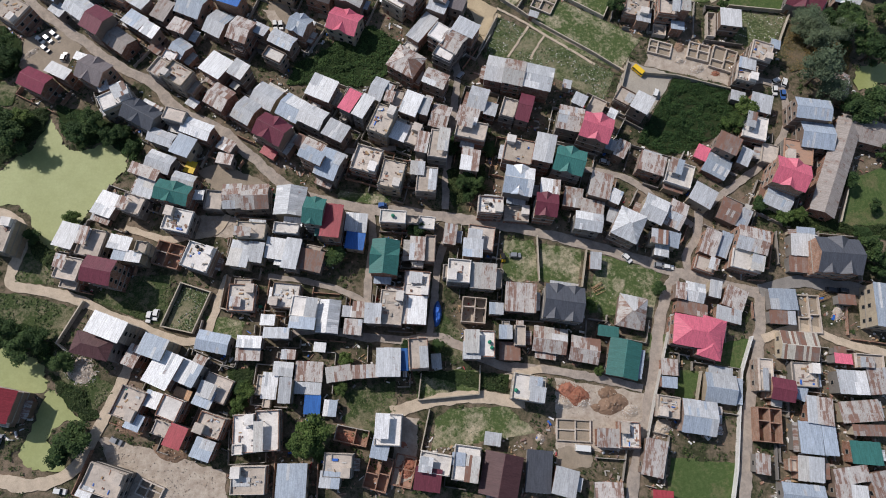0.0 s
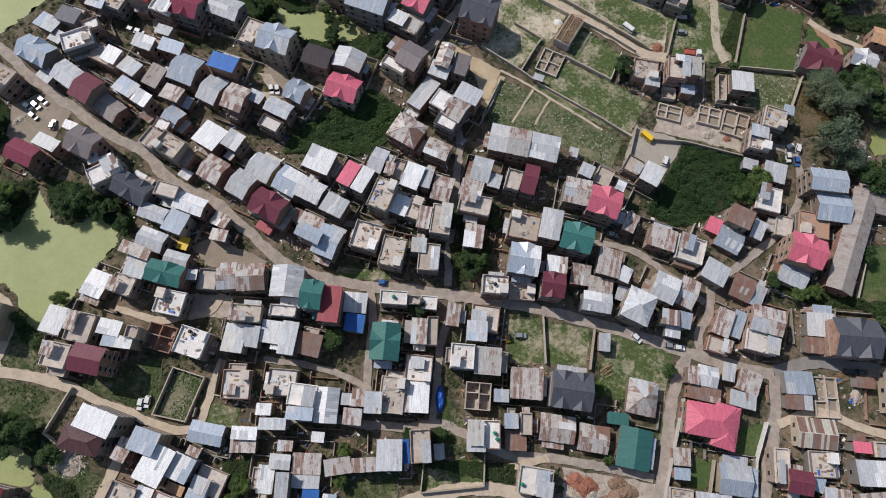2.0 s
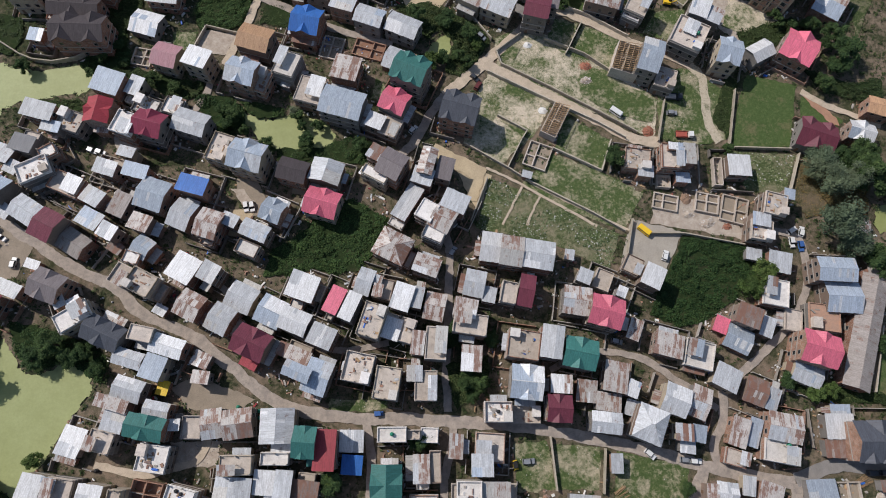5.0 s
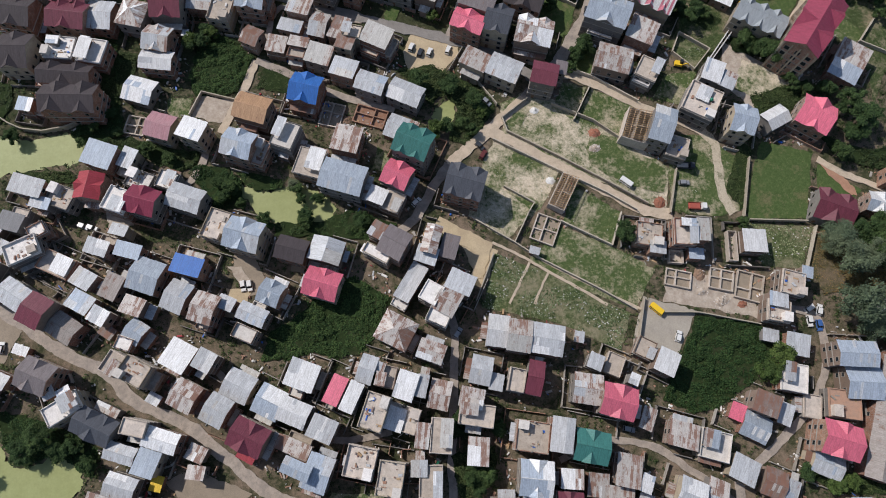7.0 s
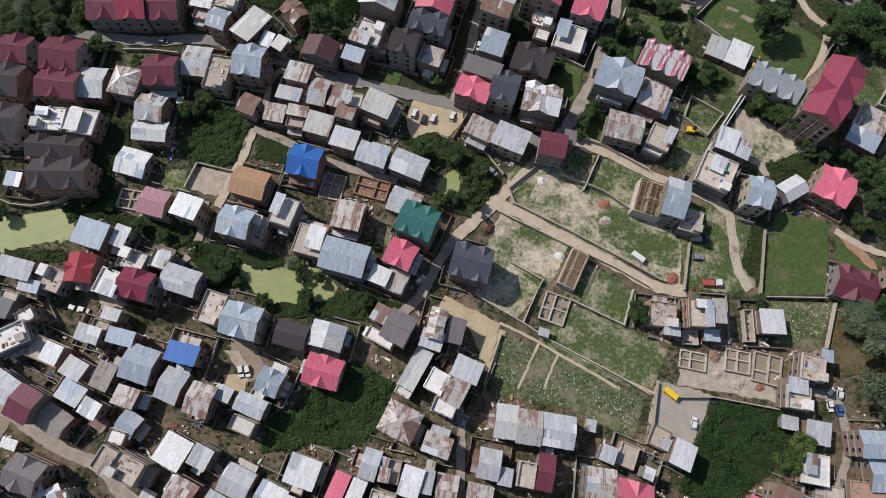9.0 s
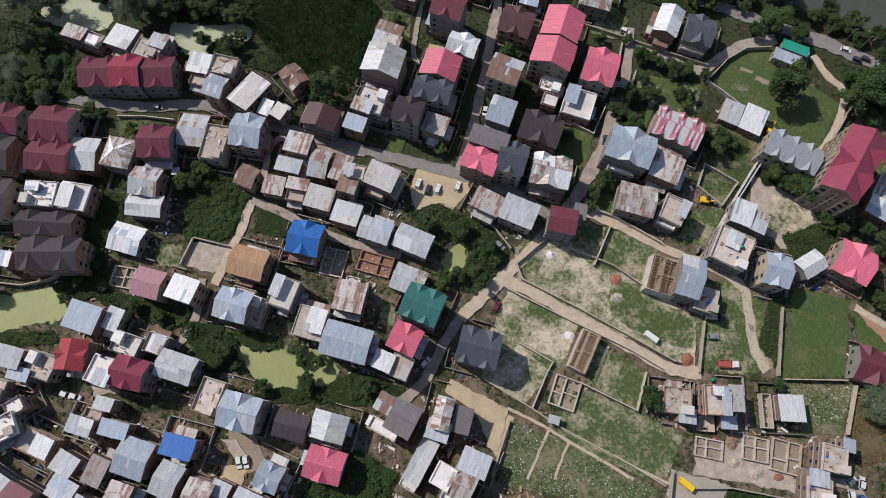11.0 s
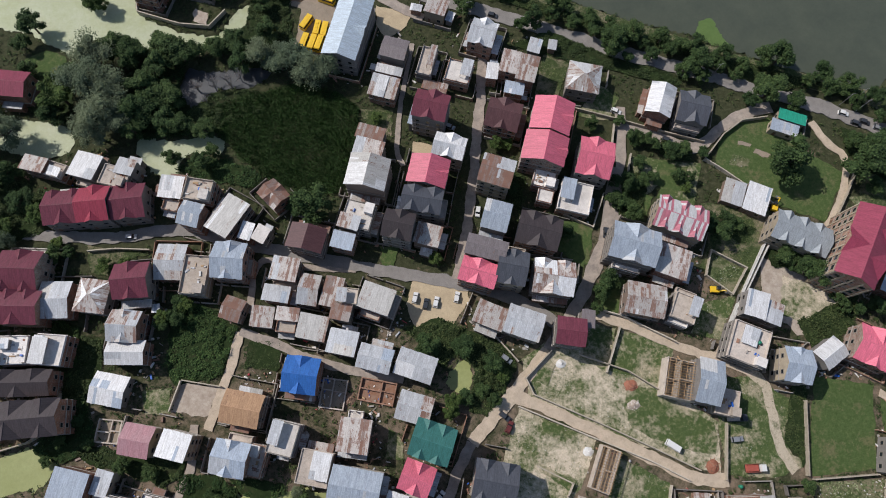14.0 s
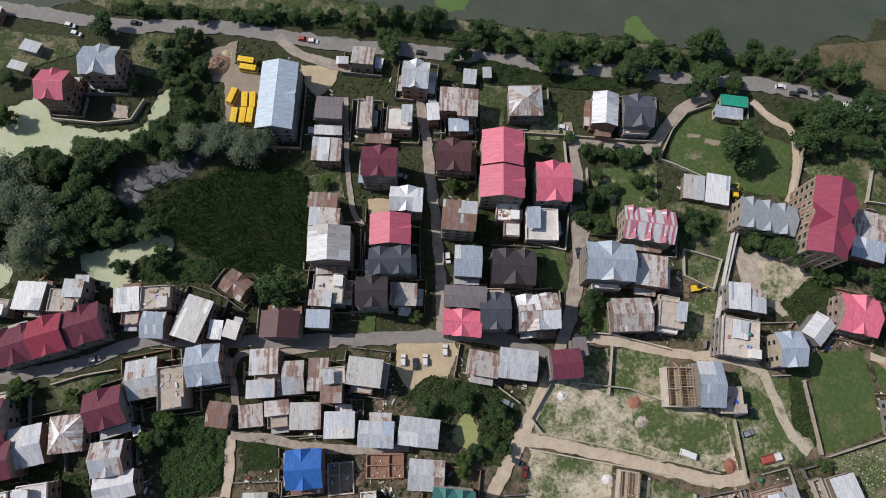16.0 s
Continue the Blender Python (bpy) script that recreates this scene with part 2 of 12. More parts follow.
RUST = (0.27, 0.14, 0.10)
ROOFS = {
    "G": sheet_metal("galvanised_sheet", (0.68, 0.70, 0.73), (0.43, 0.45, 0.48), RUST, 0.24, 0.12, 0.62),
    "W": sheet_metal("bright_sheet", (0.86, 0.865, 0.875), (0.70, 0.71, 0.73), RUST, 0.06, 0.1, 0.6),
    "B": sheet_metal("blue_grey_sheet", (0.50, 0.57, 0.66), (0.36, 0.42, 0.51), RUST, 0.08, 0.12, 0.6),
    "R": sheet_metal("rusting_sheet", (0.66, 0.63, 0.60), (0.48, 0.44, 0.42), RUST, 0.62, 0.1, 0.6),
    "N": sheet_metal("brown_rusted_sheet", (0.34, 0.27, 0.245), (0.23, 0.165, 0.14), RUST, 0.75, 0.05, 0.7),
    "A": sheet_metal("weathered_pale_sheet", (0.64, 0.63, 0.61), (0.52, 0.505, 0.48), RUST, 0.30, 0.05, 0.65),
    "Z": sheet_metal("mauve_grey_sheet", (0.25, 0.22, 0.23), (0.19, 0.165, 0.17), RUST, 0.15, 0.05, 0.55),
    "P": sheet_metal("pink_painted_sheet", (0.78, 0.19, 0.275), (0.71, 0.165, 0.245), (0.35, 0.05, 0.07), 0.05, 0.0, 0.45),
    "I": sheet_metal("faded_pink_sheet", (0.62, 0.32, 0.36), (0.56, 0.36, 0.39), (0.48, 0.16, 0.20), 0.2, 0.0, 0.5),
    "Q": sheet_metal("raspberry_sheet", (0.315, 0.055, 0.10), (0.265, 0.048, 0.085), (0.17, 0.035, 0.05), 0.1, 0.0, 0.45),
    "E": sheet_metal("crimson_sheet", (0.42, 0.06, 0.08), (0.33, 0.05, 0.065), (0.2, 0.04, 0.05), 0.1, 0.0, 0.45),
    "M": sheet_metal("maroon_sheet", (0.20, 0.05, 0.075), (0.15, 0.04, 0.06), (0.1, 0.03, 0.04), 0.1, 0.0, 0.45),
    "V": sheet_metal("dark_maroon_sheet", (0.13, 0.06, 0.065), (0.10, 0.048, 0.052), (0.08, 0.04, 0.04), 0.1, 0.0, 0.5),
    "D": sheet_metal("slate_grey_sheet", (0.105, 0.115, 0.14), (0.085, 0.09, 0.11), (0.06, 0.06, 0.07), 0.1, 0.0, 0.45),
    "K": sheet_metal("dark_brown_shingle", (0.075, 0.061, 0.066), (0.056, 0.046, 0.05), (0.05, 0.04, 0.04), 0.1, 0.0, 0.6),
    "T": sheet_metal("teal_green_sheet", (0.06, 0.21, 0.19), (0.05, 0.175, 0.16), (0.04, 0.1, 0.09), 0.1, 0.0, 0.45),
    "J": sheet_metal("bright_green_sheet", (0.03, 0.38, 0.26), (0.03, 0.33, 0.22), (0.04, 0.1, 0.09), 0.02, 0.0, 0.45),
    "U": sheet_metal("blue_sheet", (0.045, 0.185, 0.56), (0.035, 0.14, 0.46), (0.03, 0.08, 0.2), 0.1, 0.0, 0.5),
    "F": sheet_metal("grey_brown_streaked_sheet", (0.44, 0.40, 0.375), (0.33, 0.29, 0.27), RUST, 0.36, 0.05, 0.7),
    "S": sheet_metal("rose_red_sheet", (0.38, 0.06, 0.095), (0.32, 0.05, 0.08), (0.2, 0.04, 0.05), 0.1, 0.0, 0.45),
    "Y": sheet_metal("yellow_sheet", (0.80, 0.55, 0.04), (0.72, 0.48, 0.04), (0.4, 0.25, 0.05), 0.02, 0.0, 0.5),
    "i": sheet_metal("pink_stripe_sheet", (0.66, 0.22, 0.29), (0.60, 0.27, 0.32), (0.48, 0.16, 0.20), 0.1, 0.0, 0.5),
    "z": sheet_metal("cream_stripe_sheet", (0.74, 0.70, 0.62), (0.62, 0.58, 0.50), RUST, 0.2, 0.0, 0.6),
    "b": sheet_metal("pale_blue_grey_sheet", (0.47, 0.55, 0.63), (0.44, 0.52, 0.60), RUST, 0.02, 0.08, 0.55),
    "c": sheet_metal("mid_grey_sheet", (0.40, 0.44, 0.475), (0.35, 0.385, 0.42), RUST, 0.04, 0.08, 0.55),
    "O": sheet_metal("orange_brown_sheet", (0.62, 0.38, 0.22), (0.50, 0.30, 0.18), (0.26, 0.14, 0.09), 0.3, 0.0, 0.6),
}
SLABS = {
    "C": plaster("grey_beige_concrete", (0.61, 0.535, 0.465), (0.46, 0.405, 0.355), (0.18, 0.165, 0.15), 0.35),
    "L": plaster("pale_concrete", (0.79, 0.755, 0.715), (0.64, 0.61, 0.575), (0.33, 0.295, 0.265), 0.35),
    "A": plaster("sandy_concrete", (0.57, 0.50, 0.43), (0.45, 0.39, 0.33), (0.25, 0.21, 0.18), 0.45),
    "O": plaster("terracotta_screed", (0.42, 0.25, 0.17), (0.36, 0.24, 0.18), (0.22, 0.16, 0.13), 0.4),
    "B": plaster("bare_brick_rubble", (0.33, 0.17, 0.11), (0.36, 0.24, 0.18), (0.2, 0.13, 0.1), 0.7),
}
WALLS = [
    brickwork("brick_wall", (0.30, 0.15, 0.10), (0.24, 0.12, 0.085), (0.34, 0.31, 0.28)),
    plaster("cream_plaster", (0.44, 0.375, 0.28), (0.37, 0.315, 0.24), (0.22, 0.185, 0.15), 0.4),
    plaster("grey_plaster", (0.25, 0.232, 0.215), (0.20, 0.187, 0.175), (0.12, 0.112, 0.105), 0.4),
    brickwork("dusty_brick_wall", (0.36, 0.21, 0.15), (0.30, 0.17, 0.12), (0.38, 0.35, 0.31)),
    plaster("dim_brown_plaster", (0.26, 0.19, 0.15), (0.21, 0.16, 0.13), (0.13, 0.1, 0.09), 0.4),
]
BRICKS = plaster("new_orange_bricks", (0.40, 0.175, 0.115), (0.32, 0.135, 0.09), (0.22, 0.1, 0.075), 1.5)
DUGEARTH = plaster("dug_earth", (0.30, 0.20, 0.14), (0.22, 0.145, 0.10), (0.14, 0.1, 0.075), 0.8)
CONCRETE = plaster("bare_concrete", (0.40, 0.37, 0.33), (0.32, 0.295, 0.265), (0.19, 0.17, 0.15), 0.5)
WHITEWALL = plaster("whitewashed_wall", (0.66, 0.65, 0.62), (0.56, 0.55, 0.52), (0.32, 0.3, 0.26), 0.5)
MUDWALL = plaster("garden_wall_concrete", (0.52, 0.465, 0.375), (0.42, 0.375, 0.305), (0.2, 0.19, 0.15), 0.5)
TIMBER = plaster("raw_timber", (0.45, 0.31, 0.18), (0.36, 0.24, 0.14), (0.2, 0.14, 0.09), 1.2)
FRAMEWOOD = plain("window_frame_paint", (0.25, 0.22, 0.19), 0.6)
GLASS = plain("dark_window_glass", (0.02, 0.025, 0.03), 0.12, 0.0, 0.1)
DOORWOOD = plain("door_wood", (0.16, 0.09, 0.055), 0.6)
TANKS = {"g": plain("green_tank_plastic", (0.02, 0.20, 0.12), 0.5), "k": plain("black_tank_plastic", (0.02, 0.02, 0.022), 0.5)}
CLOTH = {"u": plain("blue_tarpaulin", (0.03, 0.13, 0.50), 0.45, 0.0, 0.5), "r": plain("red_cloth", (0.40, 0.06, 0.07), 0.8), "w": plain("white_sacking", (0.7, 0.69, 0.66), 0.8)}
PAINT = {
    "w": plain("white_car_paint", (0.66, 0.66, 0.65), 0.3, 0.0, 0.05), "s": plain("silver_car_paint", (0.30, 0.31, 0.33), 0.3, 0.3, 0.05),
    "d": plain("dark_car_paint", (0.04, 0.045, 0.055), 0.3, 0.0, 0.05), "b": plain("blue_car_paint", (0.05, 0.12, 0.32), 0.3, 0.0, 0.05),
    "r": plain("red_car_paint", (0.36, 0.09, 0.065), 0.45, 0.0, 0.3), "m": plain("maroon_car_paint", (0.12, 0.03, 0.03), 0.35, 0.0, 0.08), "y": plain("yellow_vehicle_paint", (0.78, 0.50, 0.03), 0.4, 0.0, 0.12),
}
PAINT_NAME = {"w": "white", "s": "silver-grey", "d": "dark grey", "b": "blue", "r": "red", "m": "dark maroon", "y": "yellow"}
RUBBER = plain("tyre_rubber", (0.02, 0.02, 0.02), 0.9)
STEEL = plain("pole_steel", (0.3, 0.3, 0.3), 0.5, 0.6)
BARK = plaster("bark", (0.11, 0.085, 0.065), (0.085, 0.07, 0.055), (0.05, 0.04, 0.035), 2.0)
PALEBARK = plaster("dead_grey_bark", (0.36, 0.33, 0.31), (0.28, 0.26, 0.25), (0.18, 0.16, 0.15), 2.0)
LEAF = {
    "b": leaf_mat("broad_leaves", (0.026, 0.046, 0.020), (0.043, 0.072, 0.028), (0.07, 0.10, 0.042)),
    "g": leaf_mat("fresh_leaves", (0.04, 0.066, 0.02), (0.065, 0.098, 0.03), (0.105, 0.135, 0.05)),
    "w": leaf_mat("willow_leaves", (0.092, 0.112, 0.076), (0.118, 0.142, 0.098), (0.155, 0.178, 0.128)),
    "dark": leaf_mat("shrub_leaves", (0.019, 0.041, 0.016), (0.036, 0.068, 0.024), (0.066, 0.098, 0.036)),
    "mid": leaf_mat("hedge_leaves", (0.024, 0.04, 0.017), (0.043, 0.062, 0.026), (0.08, 0.096, 0.043)),
    "reed": leaf_mat("reed_leaves", (0.012, 0.031, 0.009), (0.020, 0.050, 0.013), (0.036, 0.074, 0.021)),
    "dry": leaf_mat("dry_reed_leaves", (0.20, 0.12, 0.055), (0.32, 0.20, 0.095), (0.13, 0.12, 0.055)),
    "weed": leaf_mat("weed_leaves", (0.045, 0.068, 0.028), (0.075, 0.10, 0.042), (0.15, 0.16, 0.08)),
    "pale": leaf_mat("pale_flowering_leaves", (0.05, 0.075, 0.03), (0.11, 0.14, 0.06), (0.36, 0.37, 0.26)),
}
EARTH = (0.46, 0.39, 0.30)
AREAS = {
    "lawn": turf("mown_lawn", ((0.054, 0.088, 0.029), (0.077, 0.115, 0.041), (0.115, 0.145, 0.057)), (0.17, 0.15, 0.085), 0.24),
    "grass": turf("rough_grass", ((0.05, 0.082, 0.028), (0.085, 0.118, 0.044), (0.18, 0.185, 0.095)), (0.47, 0.40, 0.30), 0.35, flowers=0.3),
    "field": turf("worn_field", ((0.06, 0.09, 0.034), (0.115, 0.14, 0.06), (0.25, 0.235, 0.145)), (0.62, 0.53, 0.42), 0.51, flowers=0.35),
    "weeds": turf("weedy_ground", ((0.035, 0.055, 0.02), (0.06, 0.082, 0.033), (0.105, 0.118, 0.055)), (0.27, 0.225, 0.16), 0.38, flowers=0.25),
    "crop": turf("flowering_plot", ((0.05, 0.07, 0.028), (0.085, 0.11, 0.045), (0.18, 0.20, 0.11)), (0.25, 0.22, 0.15), 0.42, flowers=0.55),
    # much darker greens and brown than the other turfs, laid only beneath shrubs
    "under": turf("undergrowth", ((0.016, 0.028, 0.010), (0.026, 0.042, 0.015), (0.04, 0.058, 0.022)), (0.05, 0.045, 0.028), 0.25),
    "dry": turf("dry_marsh", ((0.05, 0.055, 0.025), (0.10, 0.09, 0.05), (0.16, 0.125, 0.08)), (0.17, 0.13, 0.09), 0.5),
    "sand": plaster("sandy_yard", (0.52, 0.42, 0.28), (0.44, 0.35, 0.235), (0.36, 0.29, 0.2), 0.2, vary=False),
    "dirt": plaster("trodden_dirt", (0.33, 0.27, 0.21), (0.26, 0.215, 0.165), (0.2, 0.17, 0.13), 0.25, vary=False),
    "rubble": plaster("rubble_ground", (0.50, 0.43, 0.36), (0.36, 0.295, 0.24), (0.24, 0.19, 0.14), 0.5, rel=0.8, vary=False),
    "paving": plaster("terracotta_paving", (0.42, 0.24, 0.16), (0.35, 0.20, 0.135), (0.25, 0.16, 0.12), 0.4, vary=False),
    "concrete": plaster("concrete_yard", (0.41, 0.37, 0.315), (0.345, 0.31, 0.265), (0.25, 0.23, 0.2), 0.2, vary=False),
}
ROADS = {
    "lane": plaster("dusty_concrete_lane", (0.42, 0.355, 0.30), (0.285, 0.245, 0.215), (0.15, 0.13, 0.115), 0.42, vary=False),
    "dirt": plaster("dirt_track", (0.56, 0.46, 0.355), (0.45, 0.37, 0.285), (0.26, 0.22, 0.16), 0.3, vary=False),
    "track": turf("worn_grassy_track", ((0.06, 0.085, 0.033), (0.10, 0.122, 0.052), (0.19, 0.185, 0.105)), (0.52, 0.445, 0.35), 0.8, 0.3),
    "asphalt": plaster("grey_asphalt", (0.27, 0.25, 0.235), (0.22, 0.205, 0.19), (0.15, 0.14, 0.13), 0.3, vary=False),
}
GROUND = turf("town_ground", ((0.03, 0.036, 0.018), (0.055, 0.06, 0.032), (0.09, 0.088, 0.05)), (0.225, 0.17, 0.13), 0.50, 0.1, north=0.3)
SCUM = water_mat("duckweed_pond", (0.248, 0.272, 0.098), (0.30, 0.325, 0.135), 0.6, 0.5)
PALESCUM = water_mat("pale_duckweed_pond", (0.33, 0.36, 0.20), (0.40, 0.43, 0.29), 0.6, 0.5)
ALGAE = water_mat("bright_algae", (0.07, 0.12, 0.028), (0.105, 0.165, 0.045), 0.6, 0.6)
OPENWATER = water_mat("grey_marsh_water", (0.035, 0.038, 0.043), (0.07, 0.074, 0.08), 0.35, 0.4)
LAKE = water_mat("murky_lake_water", (0.062, 0.072, 0.053), (0.078, 0.088, 0.063), 0.25, 0.3)


# ---- mesh helpers ----
class Geo:
    """Collects boxes, quads and strips for one mesh."""

    def __init__(self):
        self.v, self.f, self.m, self.uv = [], [], [], []

    def face(self, pts, mi=0, uv=None):
        n = len(self.v)
        self.v += [tuple(p) for p in pts]
        self.f.append(tuple(range(n, n + len(pts))))
        self.m.append(mi)
        self.uv.append(uv or [(p[0] + p[1], p[2]) for p in pts])

    def hexa(self, low, top, mi=0, uv=None):
        """A solid between two quads, given in the same turning sense (counter-clockwise seen from the top)."""
        n = len(self.v)
        self.v += [tuple(p) for p in low] + [tuple(p) for p in top]
        quads = [(3, 2, 1, 0), (4, 5, 6, 7), (0, 1, 5, 4), (1, 2, 6, 5), (2, 3, 7, 6), (3, 0, 4, 7)]
        for q in quads:
            self.f.append(tuple(n + i for i in q))
            self.m.append(mi)
            self.uv.append([uv[i % 4] for i in q] if uv else [(self.v[n + i][0] + self.v[n + i][1], self.v[n + i][2]) for i in q])

    def box(self, cx, cy, z0, z1, w, d, ang=0.0, mi=0, shrink=0.0):
        c, s = math.cos(ang), math.sin(ang)
        def ring(k, z):
            return [(cx + c * x * k * w / 2 - s * y * k * d / 2, cy + s * x * k * w / 2 + c * y * k * d / 2, z) for x, y in ((-1, -1), (1, -1), (1, 1), (-1, 1))]
        self.hexa(ring(1, z0), ring(1 - shrink, z1), mi)

    def tube(self, cx, cy, z0, z1, r0, r1, n=12, mi=0):
        a = [(math.cos(2 * math.pi * i / n), math.sin(2 * math.pi * i / n)) for i in range(n)]
        for i in range(n):
            (x0, y0), (x1, y1) = a[i], a[(i + 1) % n]
            self.face([(cx + r0 * x0, cy + r0 * y0, z0), (cx + r0 * x1, cy + r0 * y1, z0), (cx + r1 * x1, cy + r1 * y1, z1), (cx + r1 * x0, cy + r1 * y0, z1)], mi)
        self.face([(cx + r1 * x, cy + r1 * y, z1) for x, y in a], mi)

    def limb(self, p, q, r0, r1, n=6, mi=0):
        p, q = Vector(p), Vector(q)
        m = (q - p).to_track_quat("Z", "Y").to_matrix()
        a = [(math.cos(2 * math.pi * i / n), math.sin(2 * math.pi * i / n)) for i in range(n)]
        for i in range(n):
            u, w = a[i], a[(i + 1) % n]
            self.face([p + m @ Vector((r0 * u[0], r0 * u[1], 0)), p + m @ Vector((r0 * w[0], r0 * w[1], 0)),
                       q + m @ Vector((r1 * w[0], r1 * w[1], 0)), q + m @ Vector((r1 * u[0], r1 * u[1], 0))], mi)

    def mesh(self, name, mats):
        me = bpy.data.meshes.new(name)
        me.from_pydata(self.v, [], self.f)
        for m in mats:
            me.materials.append(m)
        me.polygons.foreach_set("material_index", self.m)
        lay = me.uv_layers.new(name="UVMap")
        lay.data.foreach_set("uv", [c for f in self.uv for p in f for c in p])
        return me


def part(name, geo, mats, parent, label=""):
    ob = new(name, geo.mesh(name, mats if isinstance(mats, (list, tuple)) else [mats]))
    ob.parent = parent
    return tagged(ob, label)


# ---- roofs ----
STRIPED = [False]


def slope(geo, a, b, up, length, r0, r1, rnd, step=0.78, rows=2):
    """One roof slope of separate sheets: eave from a to b, ridge from r0 to r1 along it, length up the slope along up."""
    a, b, up = Vector(a), Vector(b), Vector(up).normalized()
    e = b - a
    L = e.length
    e.normalize()
    n = e.cross(up).normalized()
    cuts = sorted({0.0, L, r0, r1, *[k * step for k in range(1, int(L / step) + 1)]})
    cuts = [u for i, u in enumerate(cuts) if 0 <= u <= L and (i == 0 or u - cuts[i - 1] > 1e-3)]

    def top(u):
        if u < r0 - 1e-6:
            return length * u / r0
        if u > r1 + 1e-6:
            return length * (L - u) / (L - r1)
        return length
    course = rnd.choice((0.34, 0.5, 0.5, 0.62))
    # part of many slopes was laid again with other sheets
    patch = rnd.uniform(0.25, 0.75) * L if rnd.random() < 0.4 and 2.5 < L < 18 else None
    flip, only = rnd.choice((-1, 1)), rnd.choice((0, 1, 2, 2))
    for u0, u1 in zip(cuts, cuts[1:]):
        if u1 - u0 < 0.02:
            continue
        t0, t1 = top(u0), top(u1)
        lap = course + rnd.uniform(-0.025, 0.025)
        bands = [(0.0, 1.0)] if rows == 1 or length < 2.4 or rnd.random() < 0.12 else [(0.0, lap), (lap - 0.03, 1.0)]
        for k, (f0, f1) in enumerate(bands):
            lift = 0.012 * k + rnd.uniform(0.0, 0.018)
            drop = rnd.uniform(-0.07, 0.05) if f0 == 0 else 0.0
            q = [(u0, f0 * t0 + drop), (u1 + 0.02, f0 * t1 + drop), (u1 + 0.02, f1 * t1), (u0, f1 * t0)]
            lo = [a + e * u + up * v + n * lift for u, v in q]
            hi = [p + n * 0.035 for p in lo]
            again = patch is not None and (u0 - patch) * flip > 0 and only in (k, 2) or rnd.random() < 0.035
            if STRIPED[0]:
                again = int(u0 / step) % 2 == 1
            geo.hexa(lo, hi, 1 if again else 0, [(u, v) for u, v in q])


def gablet(g, gab, cap, off, wd, rd, sg, hd, rise, z, rnd):
    """One small cross gable at off along the eave on the side sg."""
    depth = min(hd * 0.97, hd * (rd + 0.15) / rise + 0.35)
    front, back = sg * (hd + 0.14), sg * (hd + 0.14 - depth)
    zl = z + 0.06
    s2 = math.hypot(wd / 2, rd)
    near, far = (back, front) if sg < 0 else (front, back)
    slope(g, (off - wd / 2, near, zl), (off - wd / 2, far, zl), (wd / 2, 0, rd), s2, 0, depth, rnd, rows=1)
    slope(g, (off + wd / 2, far, zl), (off + wd / 2, near, zl), (-wd / 2, 0, rd), s2, 0, depth, rnd, rows=1)
    fy, k = sg * (hd - 0.02), 0.9
    gab.face([(off - k * wd / 2, fy, z - 0.05), (off + k * wd / 2, fy, z - 0.05), (off, fy, z + rd * k)])
    cap.limb((off, front, zl + rd + 0.03), (off, back, zl + rd + 0.03), 0.08, 0.08, 5)


